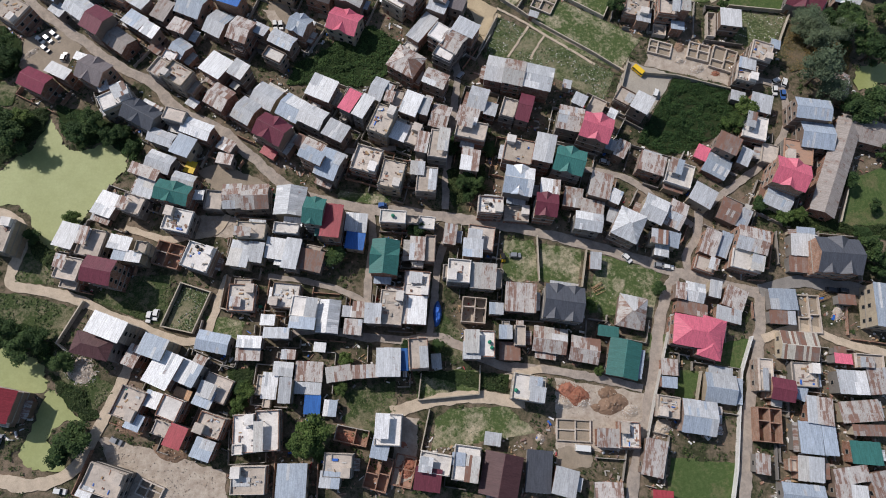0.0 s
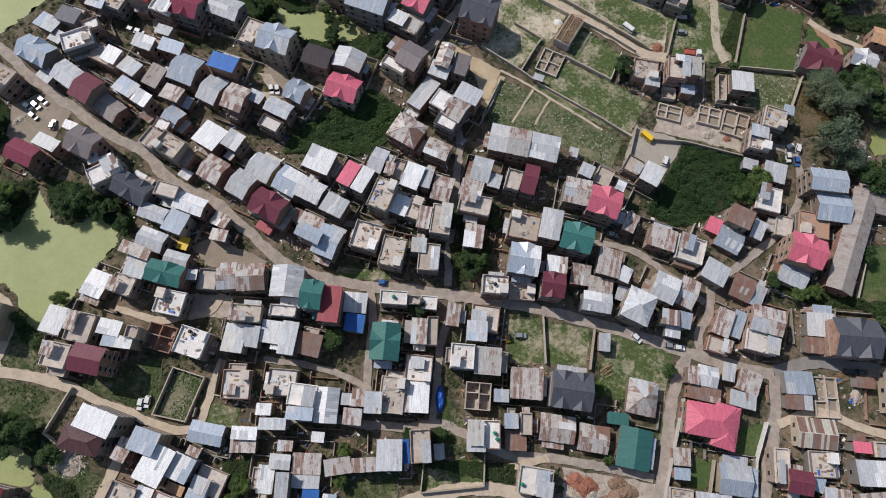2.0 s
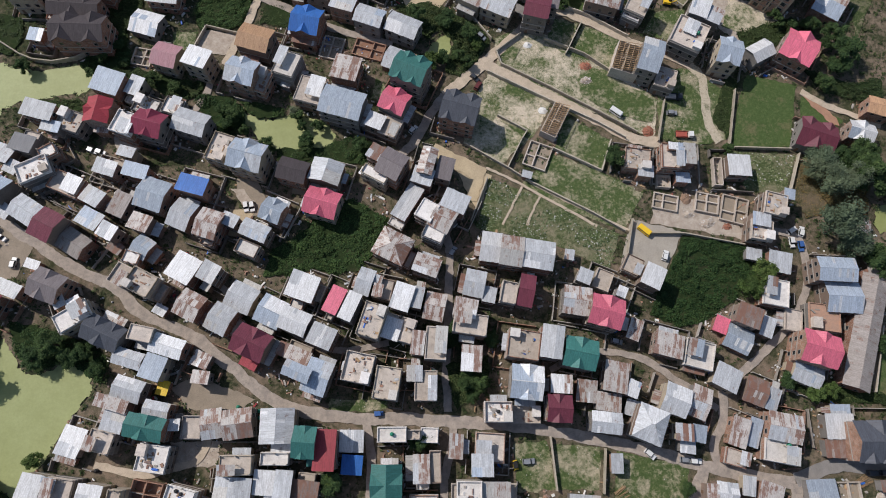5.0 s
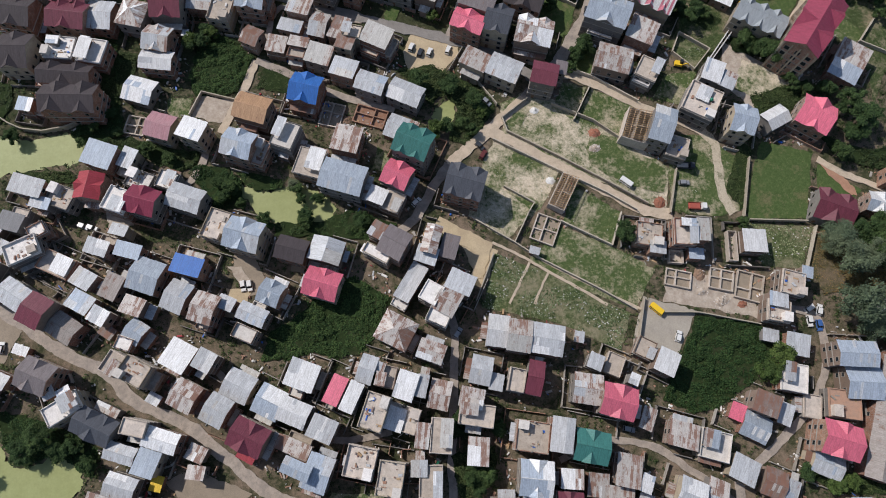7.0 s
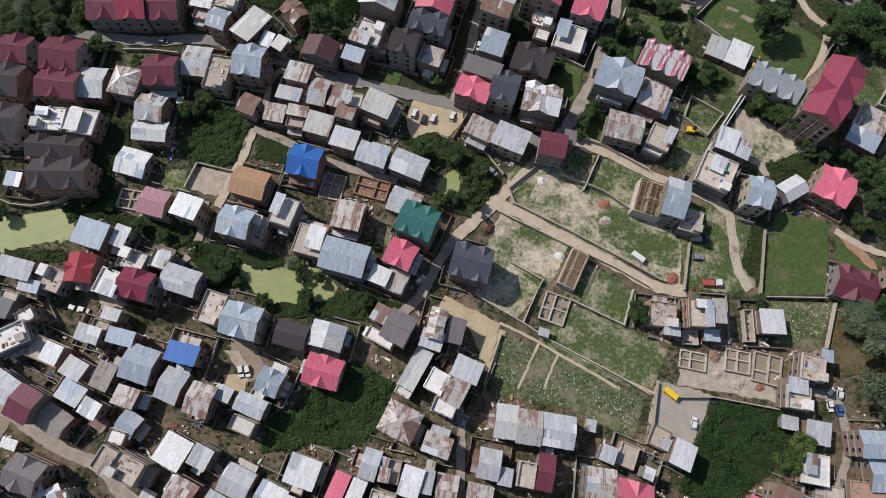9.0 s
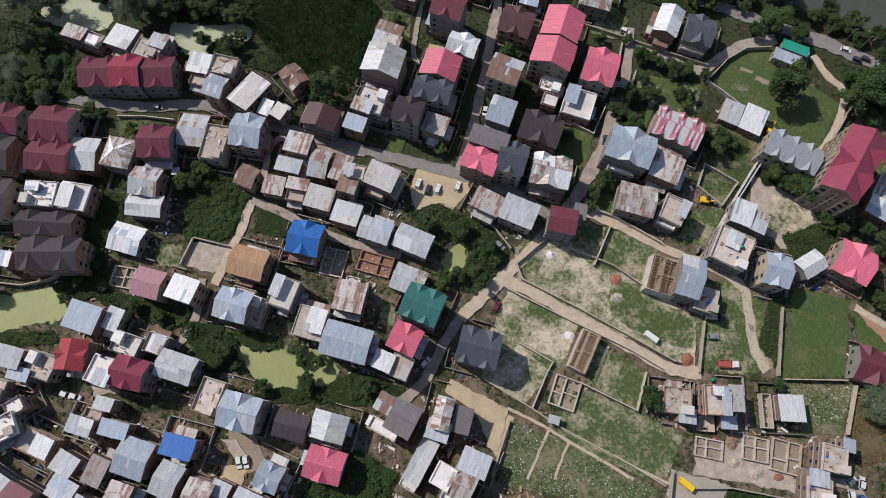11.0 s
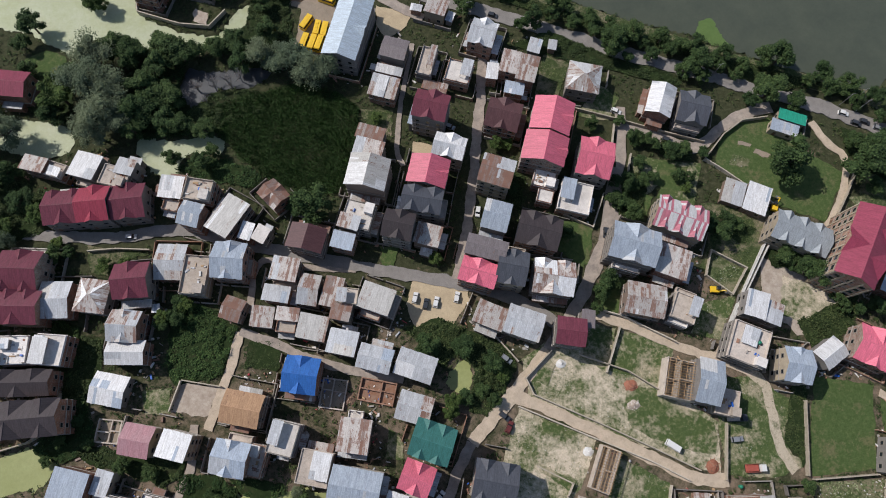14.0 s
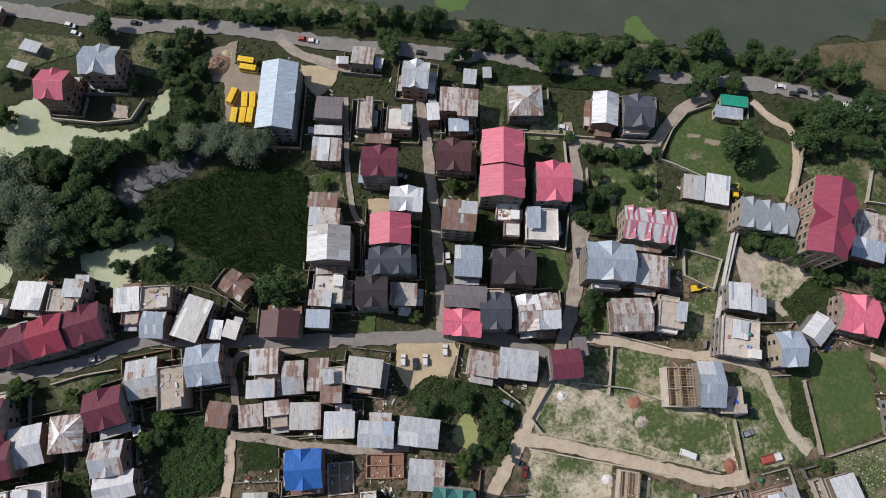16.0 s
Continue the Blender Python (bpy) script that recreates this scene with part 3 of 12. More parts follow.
def roof_block(shape, w, d, z, rnd, over=0.35):
    """Sheets, wall gables and ridge caps of a pitched or lean-to roof on a block w by d whose eaves stand at z. Local axes, ridge along x."""
    g, gab, cap = Geo(), Geo(), Geo()
    hw, hd = w / 2, d / 2
    if shape == "S":
        rise = d * rnd.uniform(0.05, 0.10)
        sg = rnd.choice((1, -1))
        if sg > 0:
            slope(g, (-hw, -hd, z), (hw, -hd, z), (0, d, rise), math.hypot(d, rise), 0, w, rnd)
        else:
            slope(g, (hw, hd, z), (-hw, hd, z), (0, -d, rise), math.hypot(d, rise), 0, w, rnd)
        iw, idp = hw - over, hd - over
        y1 = idp * sg
        for x in (-iw, iw):
            gab.face([(x, -y1, z - 0.02), (x, y1, z - 0.02), (x, y1, z + rise * 0.93)])
        gab.face([(-iw, y1, z - 0.02), (iw, y1, z - 0.02), (iw, y1, z + rise * 0.93), (-iw, y1, z + rise * 0.93)])
        return g, gab, cap, rise
    pitch = {"B": rnd.uniform(0.30, 0.40), "H": 0.42, "X": rnd.uniform(0.44, 0.54), "M": rnd.uniform(0.40, 0.46), "L": 0.40, "l": 0.34}[shape]
    rise = pitch * hd
    sl = math.hypot(hd, rise)
    if shape in "BXMLl":
        slope(g, (-hw, -hd, z), (hw, -hd, z), (0, hd, rise), sl, 0, w, rnd)
        slope(g, (hw, hd, z), (-hw, hd, z), (0, -hd, rise), sl, 0, w, rnd)
        iw, idp = hw - over, hd - over
        zz = z + rise * over / hd
        for x in (-iw, iw):
            gab.face([(x, -idp, z - 0.02), (x, idp, z - 0.02), (x, idp, zz - 0.03), (x, 0, z + rise - 0.04), (x, -idp, zz - 0.03)])
        cap.hexa([(-hw, -0.16, z + rise - 0.02), (hw, -0.16, z + rise - 0.02), (hw, 0.16, z + rise - 0.02), (-hw, 0.16, z + rise - 0.02)],
                 [(-hw, -0.05, z + rise + 0.07), (hw, -0.05, z + rise + 0.07), (hw, 0.05, z + rise + 0.07), (-hw, 0.05, z + rise + 0.07)])
    else:
        run = min(hd, hw * 0.92)
        slope(g, (-hw, -hd, z), (hw, -hd, z), (0, hd, rise), sl, run, w - run, rnd)
        slope(g, (hw, hd, z), (-hw, hd, z), (0, -hd, rise), sl, run, w - run, rnd)
        se = math.hypot(run, rise)
        slope(g, (hw, -hd, z), (hw, hd, z), (-run, 0, rise), se, hd, hd, rnd)
        slope(g, (-hw, hd, z), (-hw, -hd, z), (run, 0, rise), se, hd, hd, rnd)
        rx = hw - run
        for p, q in (((-rx, 0, rise), (rx, 0, rise)), ((-hw, -hd, 0), (-rx, 0, rise)), ((-hw, hd, 0), (-rx, 0, rise)), ((hw, -hd, 0), (rx, 0, rise)), ((hw, hd, 0), (rx, 0, rise))):
            if (Vector(p) - Vector(q)).length > 0.1:
                cap.limb((p[0], p[1], p[2] + z + 0.03), (q[0], q[1], q[2] + z + 0.03), 0.09, 0.09, 5)
    if shape in "Ll":
        sg = -1 if shape == "L" else 1
        gablet(g, gab, cap, rnd.uniform(-0.06, 0.06) * w, min(4.2, w * 0.32), min(rise * 0.7, 1.5), sg, hd, rise, z, rnd)
    if shape in "XM":
        # small cross gables along both eaves, buried in the main roof behind
        for sg in (-1, 1):
            n = max(1, round(w / 5.5)) if shape == "M" else rnd.choice((1, 2)) if w > 11 else 1
            for k in range(n):
                wd = rnd.uniform(2.9, 3.5) if shape == "M" else min(w * rnd.uniform(0.40, 0.56) / (1 if n == 1 else 1.35), d * 0.72)
                off = ((k + 0.5) / n - 0.5) * w * 0.92 + rnd.uniform(-0.05, 0.05) * w
                rd = min(rise * rnd.uniform(0.8, 0.95), wd * (0.44 if shape == "M" else rnd.uniform(0.29, 0.36)))
                gablet(g, gab, cap, off, wd, rd, sg, hd, rise, z, rnd)
    return g, gab, cap, rise


ROOF_WORDS = {"G": "grey galvanised sheet", "W": "bright whitish sheet", "B": "blue-grey sheet", "R": "rust-streaked patched sheet", "N": "brown rusted sheet", "A": "weathered pale sheet",
              "Z": "mauve-grey sheet", "P": "bright pink sheet", "I": "faded pink sheet", "Q": "raspberry-red sheet", "E": "crimson sheet", "M": "maroon sheet", "V": "dark maroon sheet",
              "D": "dark slate-grey sheet", "K": "dark brown shingle", "T": "teal green sheet", "J": "bright green sheet", "U": "bright blue sheet", "Y": "yellow sheet", "S": "rose-red sheet", "F": "grey-brown streaked sheet", "O": "orange-brown sheet", "i": "pink and white striped sheet", "z": "cream and brown striped sheet", "b": "pale blue-grey sheet", "c": "mid-grey sheet"}
SHAPE_WORDS = {"S": "lean-to", "B": "gabled", "H": "hipped", "X": "cross-gabled", "M": "dormered gable", "L": "dormered gable", "l": "dormered gable"}
SLAB_WORDS = {"C": "grey-beige concrete", "L": "pale concrete", "A": "sandy concrete", "O": "terracotta-coloured", "B": "bare brick"}
STOREY = 2.6


def opening(name, w, h, rim, deep, mats, base=0.0):
    """A framed opening as one closed piece: rim in front, pane set back."""
    o = [(-w / 2, base), (w / 2, base), (w / 2, base + h), (-w / 2, base + h)]
    i = [(-w / 2 + rim, base + rim), (w / 2 - rim, base + rim), (w / 2 - rim, base + h - rim), (-w / 2 + rim, base + h - rim)]
    vs = [(x, -0.09, z) for x, z in o] + [(x, -0.09, z) for x, z in i] + [(x, -0.09 + deep, z) for x, z in i] + [(x, 0.05, z) for x, z in o]
    fs = []
    for k in range(4):
        n = (k + 1) % 4
        fs += [(k, n, 4 + n, 4 + k), (4 + k, 4 + n, 8 + n, 8 + k), (12 + k, 12 + n, n, k)]
    fs += [(8, 9, 10, 11), (15, 14, 13, 12)]
    me = bpy.data.meshes.new(name)
    me.from_pydata(vs, [], fs)
    for m in mats:
        me.materials.append(m)
    me.polygons[12].material_index = 1
    return me


TALLWINDOW = opening("window", 1.75, 1.7, 0.12, 0.06, [FRAMEWOOD, GLASS], -0.85)
WINDOW = opening("window", 1.35, 1.45, 0.11, 0.08, [FRAMEWOOD, GLASS], -0.72)
DOOR = opening("door", 1.15, 2.15, 0.09, 0.05, [FRAMEWOOD, DOORWOOD], 0.0)
COUNT = [0]
HOUSE_CELLS = set()


def house(x, y, ang, blocks, wall=None):
    """A house of one or more blocks (dx, dy, w, d, turn, storeys, roof, colour, sides with windows) round its own place."""
    COUNT[0] += 1
    rnd = random.Random(COUNT[0] * 7919)
    root = new("house")
    root.matrix_world = pose(x, y, 0, 0, 0, ang)
    wallmat = WALLS[rnd.choice((0, 0, 1, 2, 2, 3, 4)) if wall is None else wall]
    first = blocks[0]
    for dx, dy, w, d, turn, storeys, shape, col, free in blocks:
        m = pose(dx, dy, 0, 0, 0, turn)
        z = storeys * STOREY + 0.3
        mid = root.matrix_world @ Vector((dx, dy, 0))
        reach = int(max(w, d) / 2 + 3.5)
        HOUSE_CELLS.update((int(mid.x // 1) + i, int(mid.y // 1) + j) for i in range(-reach, reach + 1) for j in range(-reach, reach + 1) if i * i + j * j < reach * reach)
        body = Geo()
        over = 0.05 if shape in "FUR" else 0.35
        iw, idp = w - 2 * over, d - 2 * over
        made = []
        if shape in "UR":
            t = 0.36 if storeys < 0.7 else 0.26
            h = storeys * STOREY
            runs = [(0, -d / 2 + t / 2, w, t), (0, d / 2 - t / 2, w, t), (-w / 2 + t / 2, 0, t, d - 2 * t), (w / 2 - t / 2, 0, t, d - 2 * t)]
            if w > 4.5:
                cx = rnd.uniform(-0.12, 0.12) * w
                runs.append((cx, 0, t, d - 2 * t))
                if d > 5 or storeys < 0.7:
                    cy = rnd.uniform(-0.15, 0.15) * d
                    runs += [((-w / 2 + cx) / 2 + t / 4, cy, w / 2 + cx - 1.5 * t, t), ((w / 2 + cx) / 2 - t / 4, cy * 0.4 + 0.3, w / 2 - cx - 1.5 * t, t)]
            for cx, cy, lw, ld in runs:
                gu = Geo()
                gu.box(cx, cy, 0, h + rnd.uniform(-0.1, 0.15) * min(1, h), lw, ld)
                made.append(part("wall", gu, WALLS[3] if col == "B" else SLABS["A"], root))
            gf = Geo()
            gf.box(0, 0, 0, 0.18, w - 2 * t - 0.02, d - 2 * t - 0.02)
            made.append(part("bare_floor", gf, SLABS["B"] if col == "B" else AREAS["dirt"] if storeys < 0.7 else SLABS["C"], root))
            if shape == "R":
                k = 0
                yy = -d / 2 + 0.3
                while yy < d / 2:
                    gr = Geo()
                    gr.hexa([(-w / 2 + 0.3, yy, h), (w / 2, yy, h + 1.6), (w / 2, yy + 0.12, h + 1.6), (-w / 2 + 0.3, yy + 0.12, h)],
                            [(-w / 2 + 0.3, yy, h + 0.16), (w / 2, yy, h + 1.76), (w / 2, yy + 0.12, h + 1.76), (-w / 2 + 0.3, yy + 0.12, h + 0.16)])
                    made.append(part("rafter", gr, TIMBER, root))
                    yy += 0.75
                for k in range(6):
                    gr = Geo()
                    xx = -w / 2 + 0.6 + k * (w - 1.0) / 5
                    gr.box(xx, 0, h + 0.17 + 1.6 * (xx + w / 2 - 0.3) / (w - 0.3), h + 0.27 + 1.6 * (xx + w / 2 - 0.3) / (w - 0.3), 0.14, d - 0.4)
                    made.append(part("purlin", gr, TIMBER, root))
        else:
            body.box(0, 0, 0, z - (0.02 if shape != "F" else 0.0), iw, idp)
            band = Geo()
            for k in range(1, int(storeys + 0.01) + (1 if shape == "F" else 0)):
                zz = min(k * STOREY + 0.3, z)
                band.box(0, 0, zz - 0.28, zz - 0.04, iw + 0.3, idp + 0.3)
            if shape == "F":
                made.append(part("wall", body, wallmat, root))
                slab = Geo()
                slab.box(0, 0, z, z + 0.12, w + 0.25, d + 0.25)
                made.append(part("roof_slab", slab, SLABS[col], root))
                par = Geo()
                ph, t = rnd.uniform(0.35, 0.85), 0.18
                for cx, cy, a, b in ((0, -d / 2 + t / 2, w, t), (0, d / 2 - t / 2, w, t), (-w / 2 + t / 2, 0, t, d - 2 * t), (w / 2 - t / 2, 0, t, d - 2 * t)):
                    par.box(cx, cy, z + 0.12, z + 0.12 + ph, a, b)
                made.append(part("parapet", par, SLABS[col] if rnd.random() < 0.5 else wallmat, made[-1]))
                if rnd.random() < 0.3:
                    for sx, sy in ((-1, -1), (1, -1), (1, 1), (-1, 1), (0, -1), (0, 1)):
                        st = Geo()
                        px, py = sx * (w / 2 - 0.2), sy * (d / 2 - 0.2)
                        st.box(px, py, z + 0.12, z + rnd.uniform(0.9, 1.5), 0.32, 0.32)
                        for ex, ey in ((-0.08, -0.08), (0.08, 0.08)):
                            st.box(px + ex, py + ey, z + 0.9, z + rnd.uniform(1.7, 2.2), 0.04, 0.04)
                        made.append(part("column_stub", st, CONCRETE, root))
                if w * d > 26 and rnd.random() < 0.45:
                    # sheet shelter on posts over part of the terrace
                    cw, cd = w * rnd.uniform(0.4, 0.6), d * rnd.uniform(0.55, 0.95)
                    cx, cy = rnd.choice((-1, 1)) * (w - cw) / 2, rnd.choice((-1, 1)) * (d - cd) / 2
                    sh, cz, tilt = Geo(), z + 2.2, rnd.uniform(0.15, 0.4)
                    slope(sh, (cx - cw / 2, cy - cd / 2, cz), (cx + cw / 2, cy - cd / 2, cz), (0, cd, tilt), math.hypot(cd, tilt), 0, cw, rnd)
                    made.append(tagged(part("terrace_shelter", sh, [ROOFS[rnd.choice("GGWBRA")], ROOFS[rnd.choice("GWRN")]], root), kind="stuff"))
                    for ex, ey in ((-1, -1), (1, -1), (1, 1), (-1, 1)):
                        st = Geo()
                        st.box(cx + ex * (cw / 2 - 0.2), cy + ey * (cd / 2 - 0.2), z + 0.12, cz + 0.02 + (tilt * 0.9 if ey > 0 else 0.0), 0.14, 0.14)
                        made.append(part("shelter_post", st, TIMBER, root))
                elif w * d > 34:
                    rm = Geo()
                    sx, sy = rnd.choice((-1, 1)), rnd.choice((-1, 1))
                    a, b = rnd.uniform(1.8, 2.6), rnd.uniform(2.0, 3.0)
                    cx, cy = sx * (w / 2 - a / 2 - 0.25), sy * (d / 2 - b / 2 - 0.25)
                    rm.box(cx, cy, z + 0.12, z + 2.2, a, b)
                    rm.box(cx, cy, z + 2.2, z + 2.34, a + 0.3, b + 0.3)
                    made.append(part("stair_room", rm, SLABS[rnd.choice("CLL")], root))
                    junk = Geo()
                    for k in range(rnd.randint(6, 18)):
                        jw, jd = rnd.uniform(0.25, 1.7), rnd.uniform(0.15, 0.7)
                        junk.box(rnd.uniform(-0.38, 0.38) * w, rnd.uniform(-0.38, 0.38) * d, z + 0.12, z + 0.12 + rnd.uniform(0.06, 0.45), jw, jd, rnd.choice((0, 0, 1.57, rnd.uniform(0, 3))), rnd.choice((0, 1, 1, 2, 3, 3, 4, 5, 0, 1, 3, 4, 5, 1, 2, 3, 4, 0, 6)))
                    made.append(tagged(part("roof_clutter", junk, [TIMBER, CONCRETE, ROOFS["G"], ROOFS["N"], SLABS["B"], WHITEWALL, CLOTH["u"]], root), kind="stuff"))
            else:
                STRIPED[0] = col in "iz"
                g, gab, cap, rise = roof_block(shape, w, d, z, rnd)
                STRIPED[0] = False
                n0 = len(body.v)
                body.v += gab.v
                body.f += [tuple(i + n0 for i in f) for f in gab.f]
                body.m += gab.m
                body.uv += gab.uv
                made.append(part("wall", body, wallmat, root))
                other = {"G": "BWRA", "W": "GGB", "B": "GGW", "R": "NGWA", "N": "RRFG", "A": "RGW", "F": "NF", "i": "W", "z": "N"}.get(col, col)
                made.append(tagged(part("roof", g, [ROOFS.get(col) or SLABS[col], ROOFS.get(rnd.choice(other)) or SLABS[col]], root), kind="stuff"))
                if cap.v:
                    made.append(tagged(part("ridge_cap", cap, ROOFS.get(col) or SLABS[col], made[-1]), kind="stuff"))
            if band.v:
                made.append(part("floor_band", band, CONCRETE, root))
            if storeys > 5:
                for sx, sy, length, dist in ((1, 0, idp, iw / 2), (-1, 0, idp, iw / 2), (0, 1, iw, idp / 2), (0, -1, iw, idp / 2)):
                    n = max(2, round(length / 3.1))
                    for i in range(n + 1):
                        o = (i / n - 0.5) * (length - 0.3)
                        pl = Geo()
                        pl.box(sx * dist if sx else o, sy * dist if sy else o, 0.0, z - 0.1, 0.5, 0.5)
                        made.append(part("pilaster", pl, WALLS[1], root))
            bodypart = next(o for o in made if o.name.startswith("wall"))
            # windows storey by storey on every side that is long enough
            if storeys >= 1.2:
                for k in range(int(storeys + 0.3)):
                    zz = 0.3 + k * STOREY + 1.55
                    if zz > z - 0.75:
                        continue
                    for side, nx, ny, length, dist in (("s", 0, -1, iw, idp / 2), ("e", 1, 0, idp, iw / 2), ("w", -1, 0, idp, iw / 2), ("n", 0, 1, iw, idp / 2)):
                        if length < 3 or side not in free:
                            continue
                        if side == "n":
                            continue
                        n = 1 if side in "ew" and length < 6.5 and storeys < 3 else max(1, min(9 if storeys > 5 else 2 if length < 8.5 else 3, int(length / 3.1)))
                        for i in range(n):
                            o = (i + 0.5) / n * length - length / 2
                            if k == 0 and i == 0 and side == free[0]:
                                win = new("door", DOOR)
                                zl = 0.02
                            else:
                                win = new("window", TALLWINDOW if storeys > 5 else WINDOW)
                                zl = zz
                            win.parent = bodypart
                            px, py = (o, ny * dist) if ny else (nx * dist, o)
                            win.matrix_local = pose(px, py, zl, 0, 0, {(0, -1): 0, (1, 0): 90, (-1, 0): -90, (0, 1): 180}[(nx, ny)])
        for ob in made:
            if ob.parent == root:
                ob.matrix_local = m
    _, _, w, d, _, storeys, shape, col, _ = first
    if shape == "U":
        label = "roofless unfinished %s walls on bare ground" % ("brick" if col == "B" else "concrete")
        cat = "unfinished house" if storeys > 0.9 else "foundation"
        root.name = "unfinished_house" if storeys > 0.9 else "foundation"
    elif shape == "R":
        label, cat = "unfinished house with walls under open timber rafters", "unfinished house"
    elif shape == "F":
        label, cat = "%s house with a flat %s roof" % ("single-storey" if storeys < 1.4 else "two-storey" if storeys < 2.4 else "three-storey", SLAB_WORDS[col]), "house"
    else:
        cat = "shed" if storeys <= 1.1 else "house"
        if cat == "shed":
            root.name = "shed"
        label = "%s %s with a %s %s roof" % ("low" if storeys < 1.4 else "two-storey" if storeys < 2.4 else "tall", cat, SHAPE_WORDS[shape], ROOF_WORDS.get(col, "pale concrete"))
    return tagged(root, label, cat, "houses of the town")


# ---- ground sheets ----
def inside(x, y, poly):
    hit = False
    n = len(poly)
    for i in range(n):
        (x0, y0), (x1, y1) = poly[i], poly[i - 1]
        if (y0 > y) != (y1 > y) and x < (x1 - x0) * (y - y0) / (y1 - y0) + x0:
            hit = not hit
    return hit


def smooth_ring(pts, step=0.9, rough=0.35, closed=True, seed=1):
    """A ring or line with its corners rounded (Catmull-Rom) and its course a little uneven."""
    n = len(pts)
    out = []
    rng = range(n) if closed else range(n - 1)
    for i in rng:
        p0, p1, p2, p3 = [Vector(pts[(i + k) % n] if closed else pts[min(max(i + k, 0), n - 1)]) for k in (-1, 0, 1, 2)]
        k = max(2, int((p2 - p1).length / step))
        for j in range(k):
            t = j / k
            out.append(0.5 * ((2 * p1) + (p2 - p0) * t + (2 * p0 - 5 * p1 + 4 * p2 - p3) * t * t + (3 * p1 - p0 - 3 * p2 + p3) * t ** 3))
    if not closed:
        out.append(Vector(pts[-1]))
    return [Vector((p.x + rough * noise.noise((p.x * 0.5, p.y * 0.5, seed)), p.y + rough * noise.noise((p.x * 0.5, p.y * 0.5, seed + 9.3)))) for p in out]


LAYER = [0.02]
PONDS, PLOTS = [], []


def next_layer():
    LAYER[0] += 0.003
    return LAYER[0]


def sheet(name, pts, z, material, rough, closed_smooth, depth=0.3):
    ring = smooth_ring(pts, 0.9, rough, True, len(pts)) if closed_smooth else [p for i in range(len(pts)) for p in
        [Vector(pts[i]).lerp(Vector(pts[(i + 1) % len(pts)]), k / 12) for k in range(12)]]
    if not closed_smooth:
        ring = [p + Vector((rough * noise.noise((p.x * 0.45, p.y * 0.45, 3)), rough * noise.noise((p.x * 0.45, p.y * 0.45, 8)))) for p in ring]
    bm = bmesh.new()
    f = bm.faces.new([bm.verts.new((p.x, p.y, z)) for p in ring])
    f.normal_update()
    if f.normal.z < 0:
        f.normal_flip()
    bmesh.ops.triangulate(bm, faces=[f])
    me = bpy.data.meshes.new(name)
    bm.to_mesh(me)
    bm.free()
    me.materials.append(material)
    return new(name, me)


AREA_WORDS = {"lawn": ("lawn", "short mown green lawn"), "grass": ("grass_plot", "rough green grass plot"), "field": ("worn_field", "worn grass field with bare earth"),
              "weeds": ("weedy_ground", "weedy green waste ground"), "crop": ("vegetable_plot", "vegetable plot with pale flowering plants"), "dry": ("marsh", "brown dry marsh land"),
              "sand": ("sandy_yard", "pale sandy bare yard"), "dirt": ("dirt_yard", "trodden brown dirt yard"), "rubble": ("rubble_ground", "bare ground strewn with rubble"),
              "concrete": ("concrete_yard", "grey concrete yard"), "paving": ("paved_path", "terracotta-coloured paved path")}


def area(kind, *pts):
    name, words = AREA_WORDS[kind]
    PLOTS.append(pts)
    ob = sheet(name, pts, next_layer(), AREAS[kind], 0.8, False)
    tagged(ob, words, "ground", kind="structure")
    cover = {"grass": (0.9, 0.22), "field": (1.3, 0.2), "weeds": (2.2, 0.4), "crop": (4.0, 0.38), "dry": (0.8, 0.35), "rubble": (0.9, 0.2)}.get(kind)
    if cover:
        tufts("rubble_stones" if kind == "rubble" else "weeds", pts, cover[0], cover[1], kind)


def leafy(g, c, size, rnd, tilt=1.0):
    """One bent leaf clump: two triangles with a fold."""
    a = rnd.uniform(0, 6.283)
    u = Vector((math.cos(a), math.sin(a), rnd.uniform(-0.5, 0.5) * tilt)) * size
    v = Vector((-math.sin(a), math.cos(a), rnd.uniform(-0.5, 0.5) * tilt)) * size * rnd.uniform(0.5, 0.9)
    k = Vector((0, 0, size * 0.25))
    n = len(g.v)
    g.v += [tuple(c - u - k), tuple(c - v), tuple(c + u - k), tuple(c + v)]
    g.f += [(n, n + 1, n + 3), (n + 1, n + 2, n + 3)]
    g.m += [0, 0]
    g.uv += [[(0, 0)] * 3, [(0, 0)] * 3]


def blade(g, x, y, z, h, rnd):
    """One upright leaning reed blade."""
    a, w = rnd.uniform(0, 6.283), rnd.uniform(0.06, 0.13)
    dx, dy = math.cos(a) * w, math.sin(a) * w
    lx, ly = rnd.uniform(-0.35, 0.35) * h, rnd.uniform(-0.35, 0.35) * h
    n = len(g.v)
    g.v += [(x - dx, y - dy, z), (x + dx, y + dy, z), (x + lx + dx * 0.4, y + ly + dy * 0.4, z + h), (x + lx * 1.3 - dx * 0.2, y + ly * 1.3 - dy * 0.2, z + h * 0.9)]
    g.f += [(n, n + 1, n + 2), (n, n + 2, n + 3)]
    g.m += [0, 0]
    g.uv += [[(0, 0)] * 3, [(0, 0)] * 3]


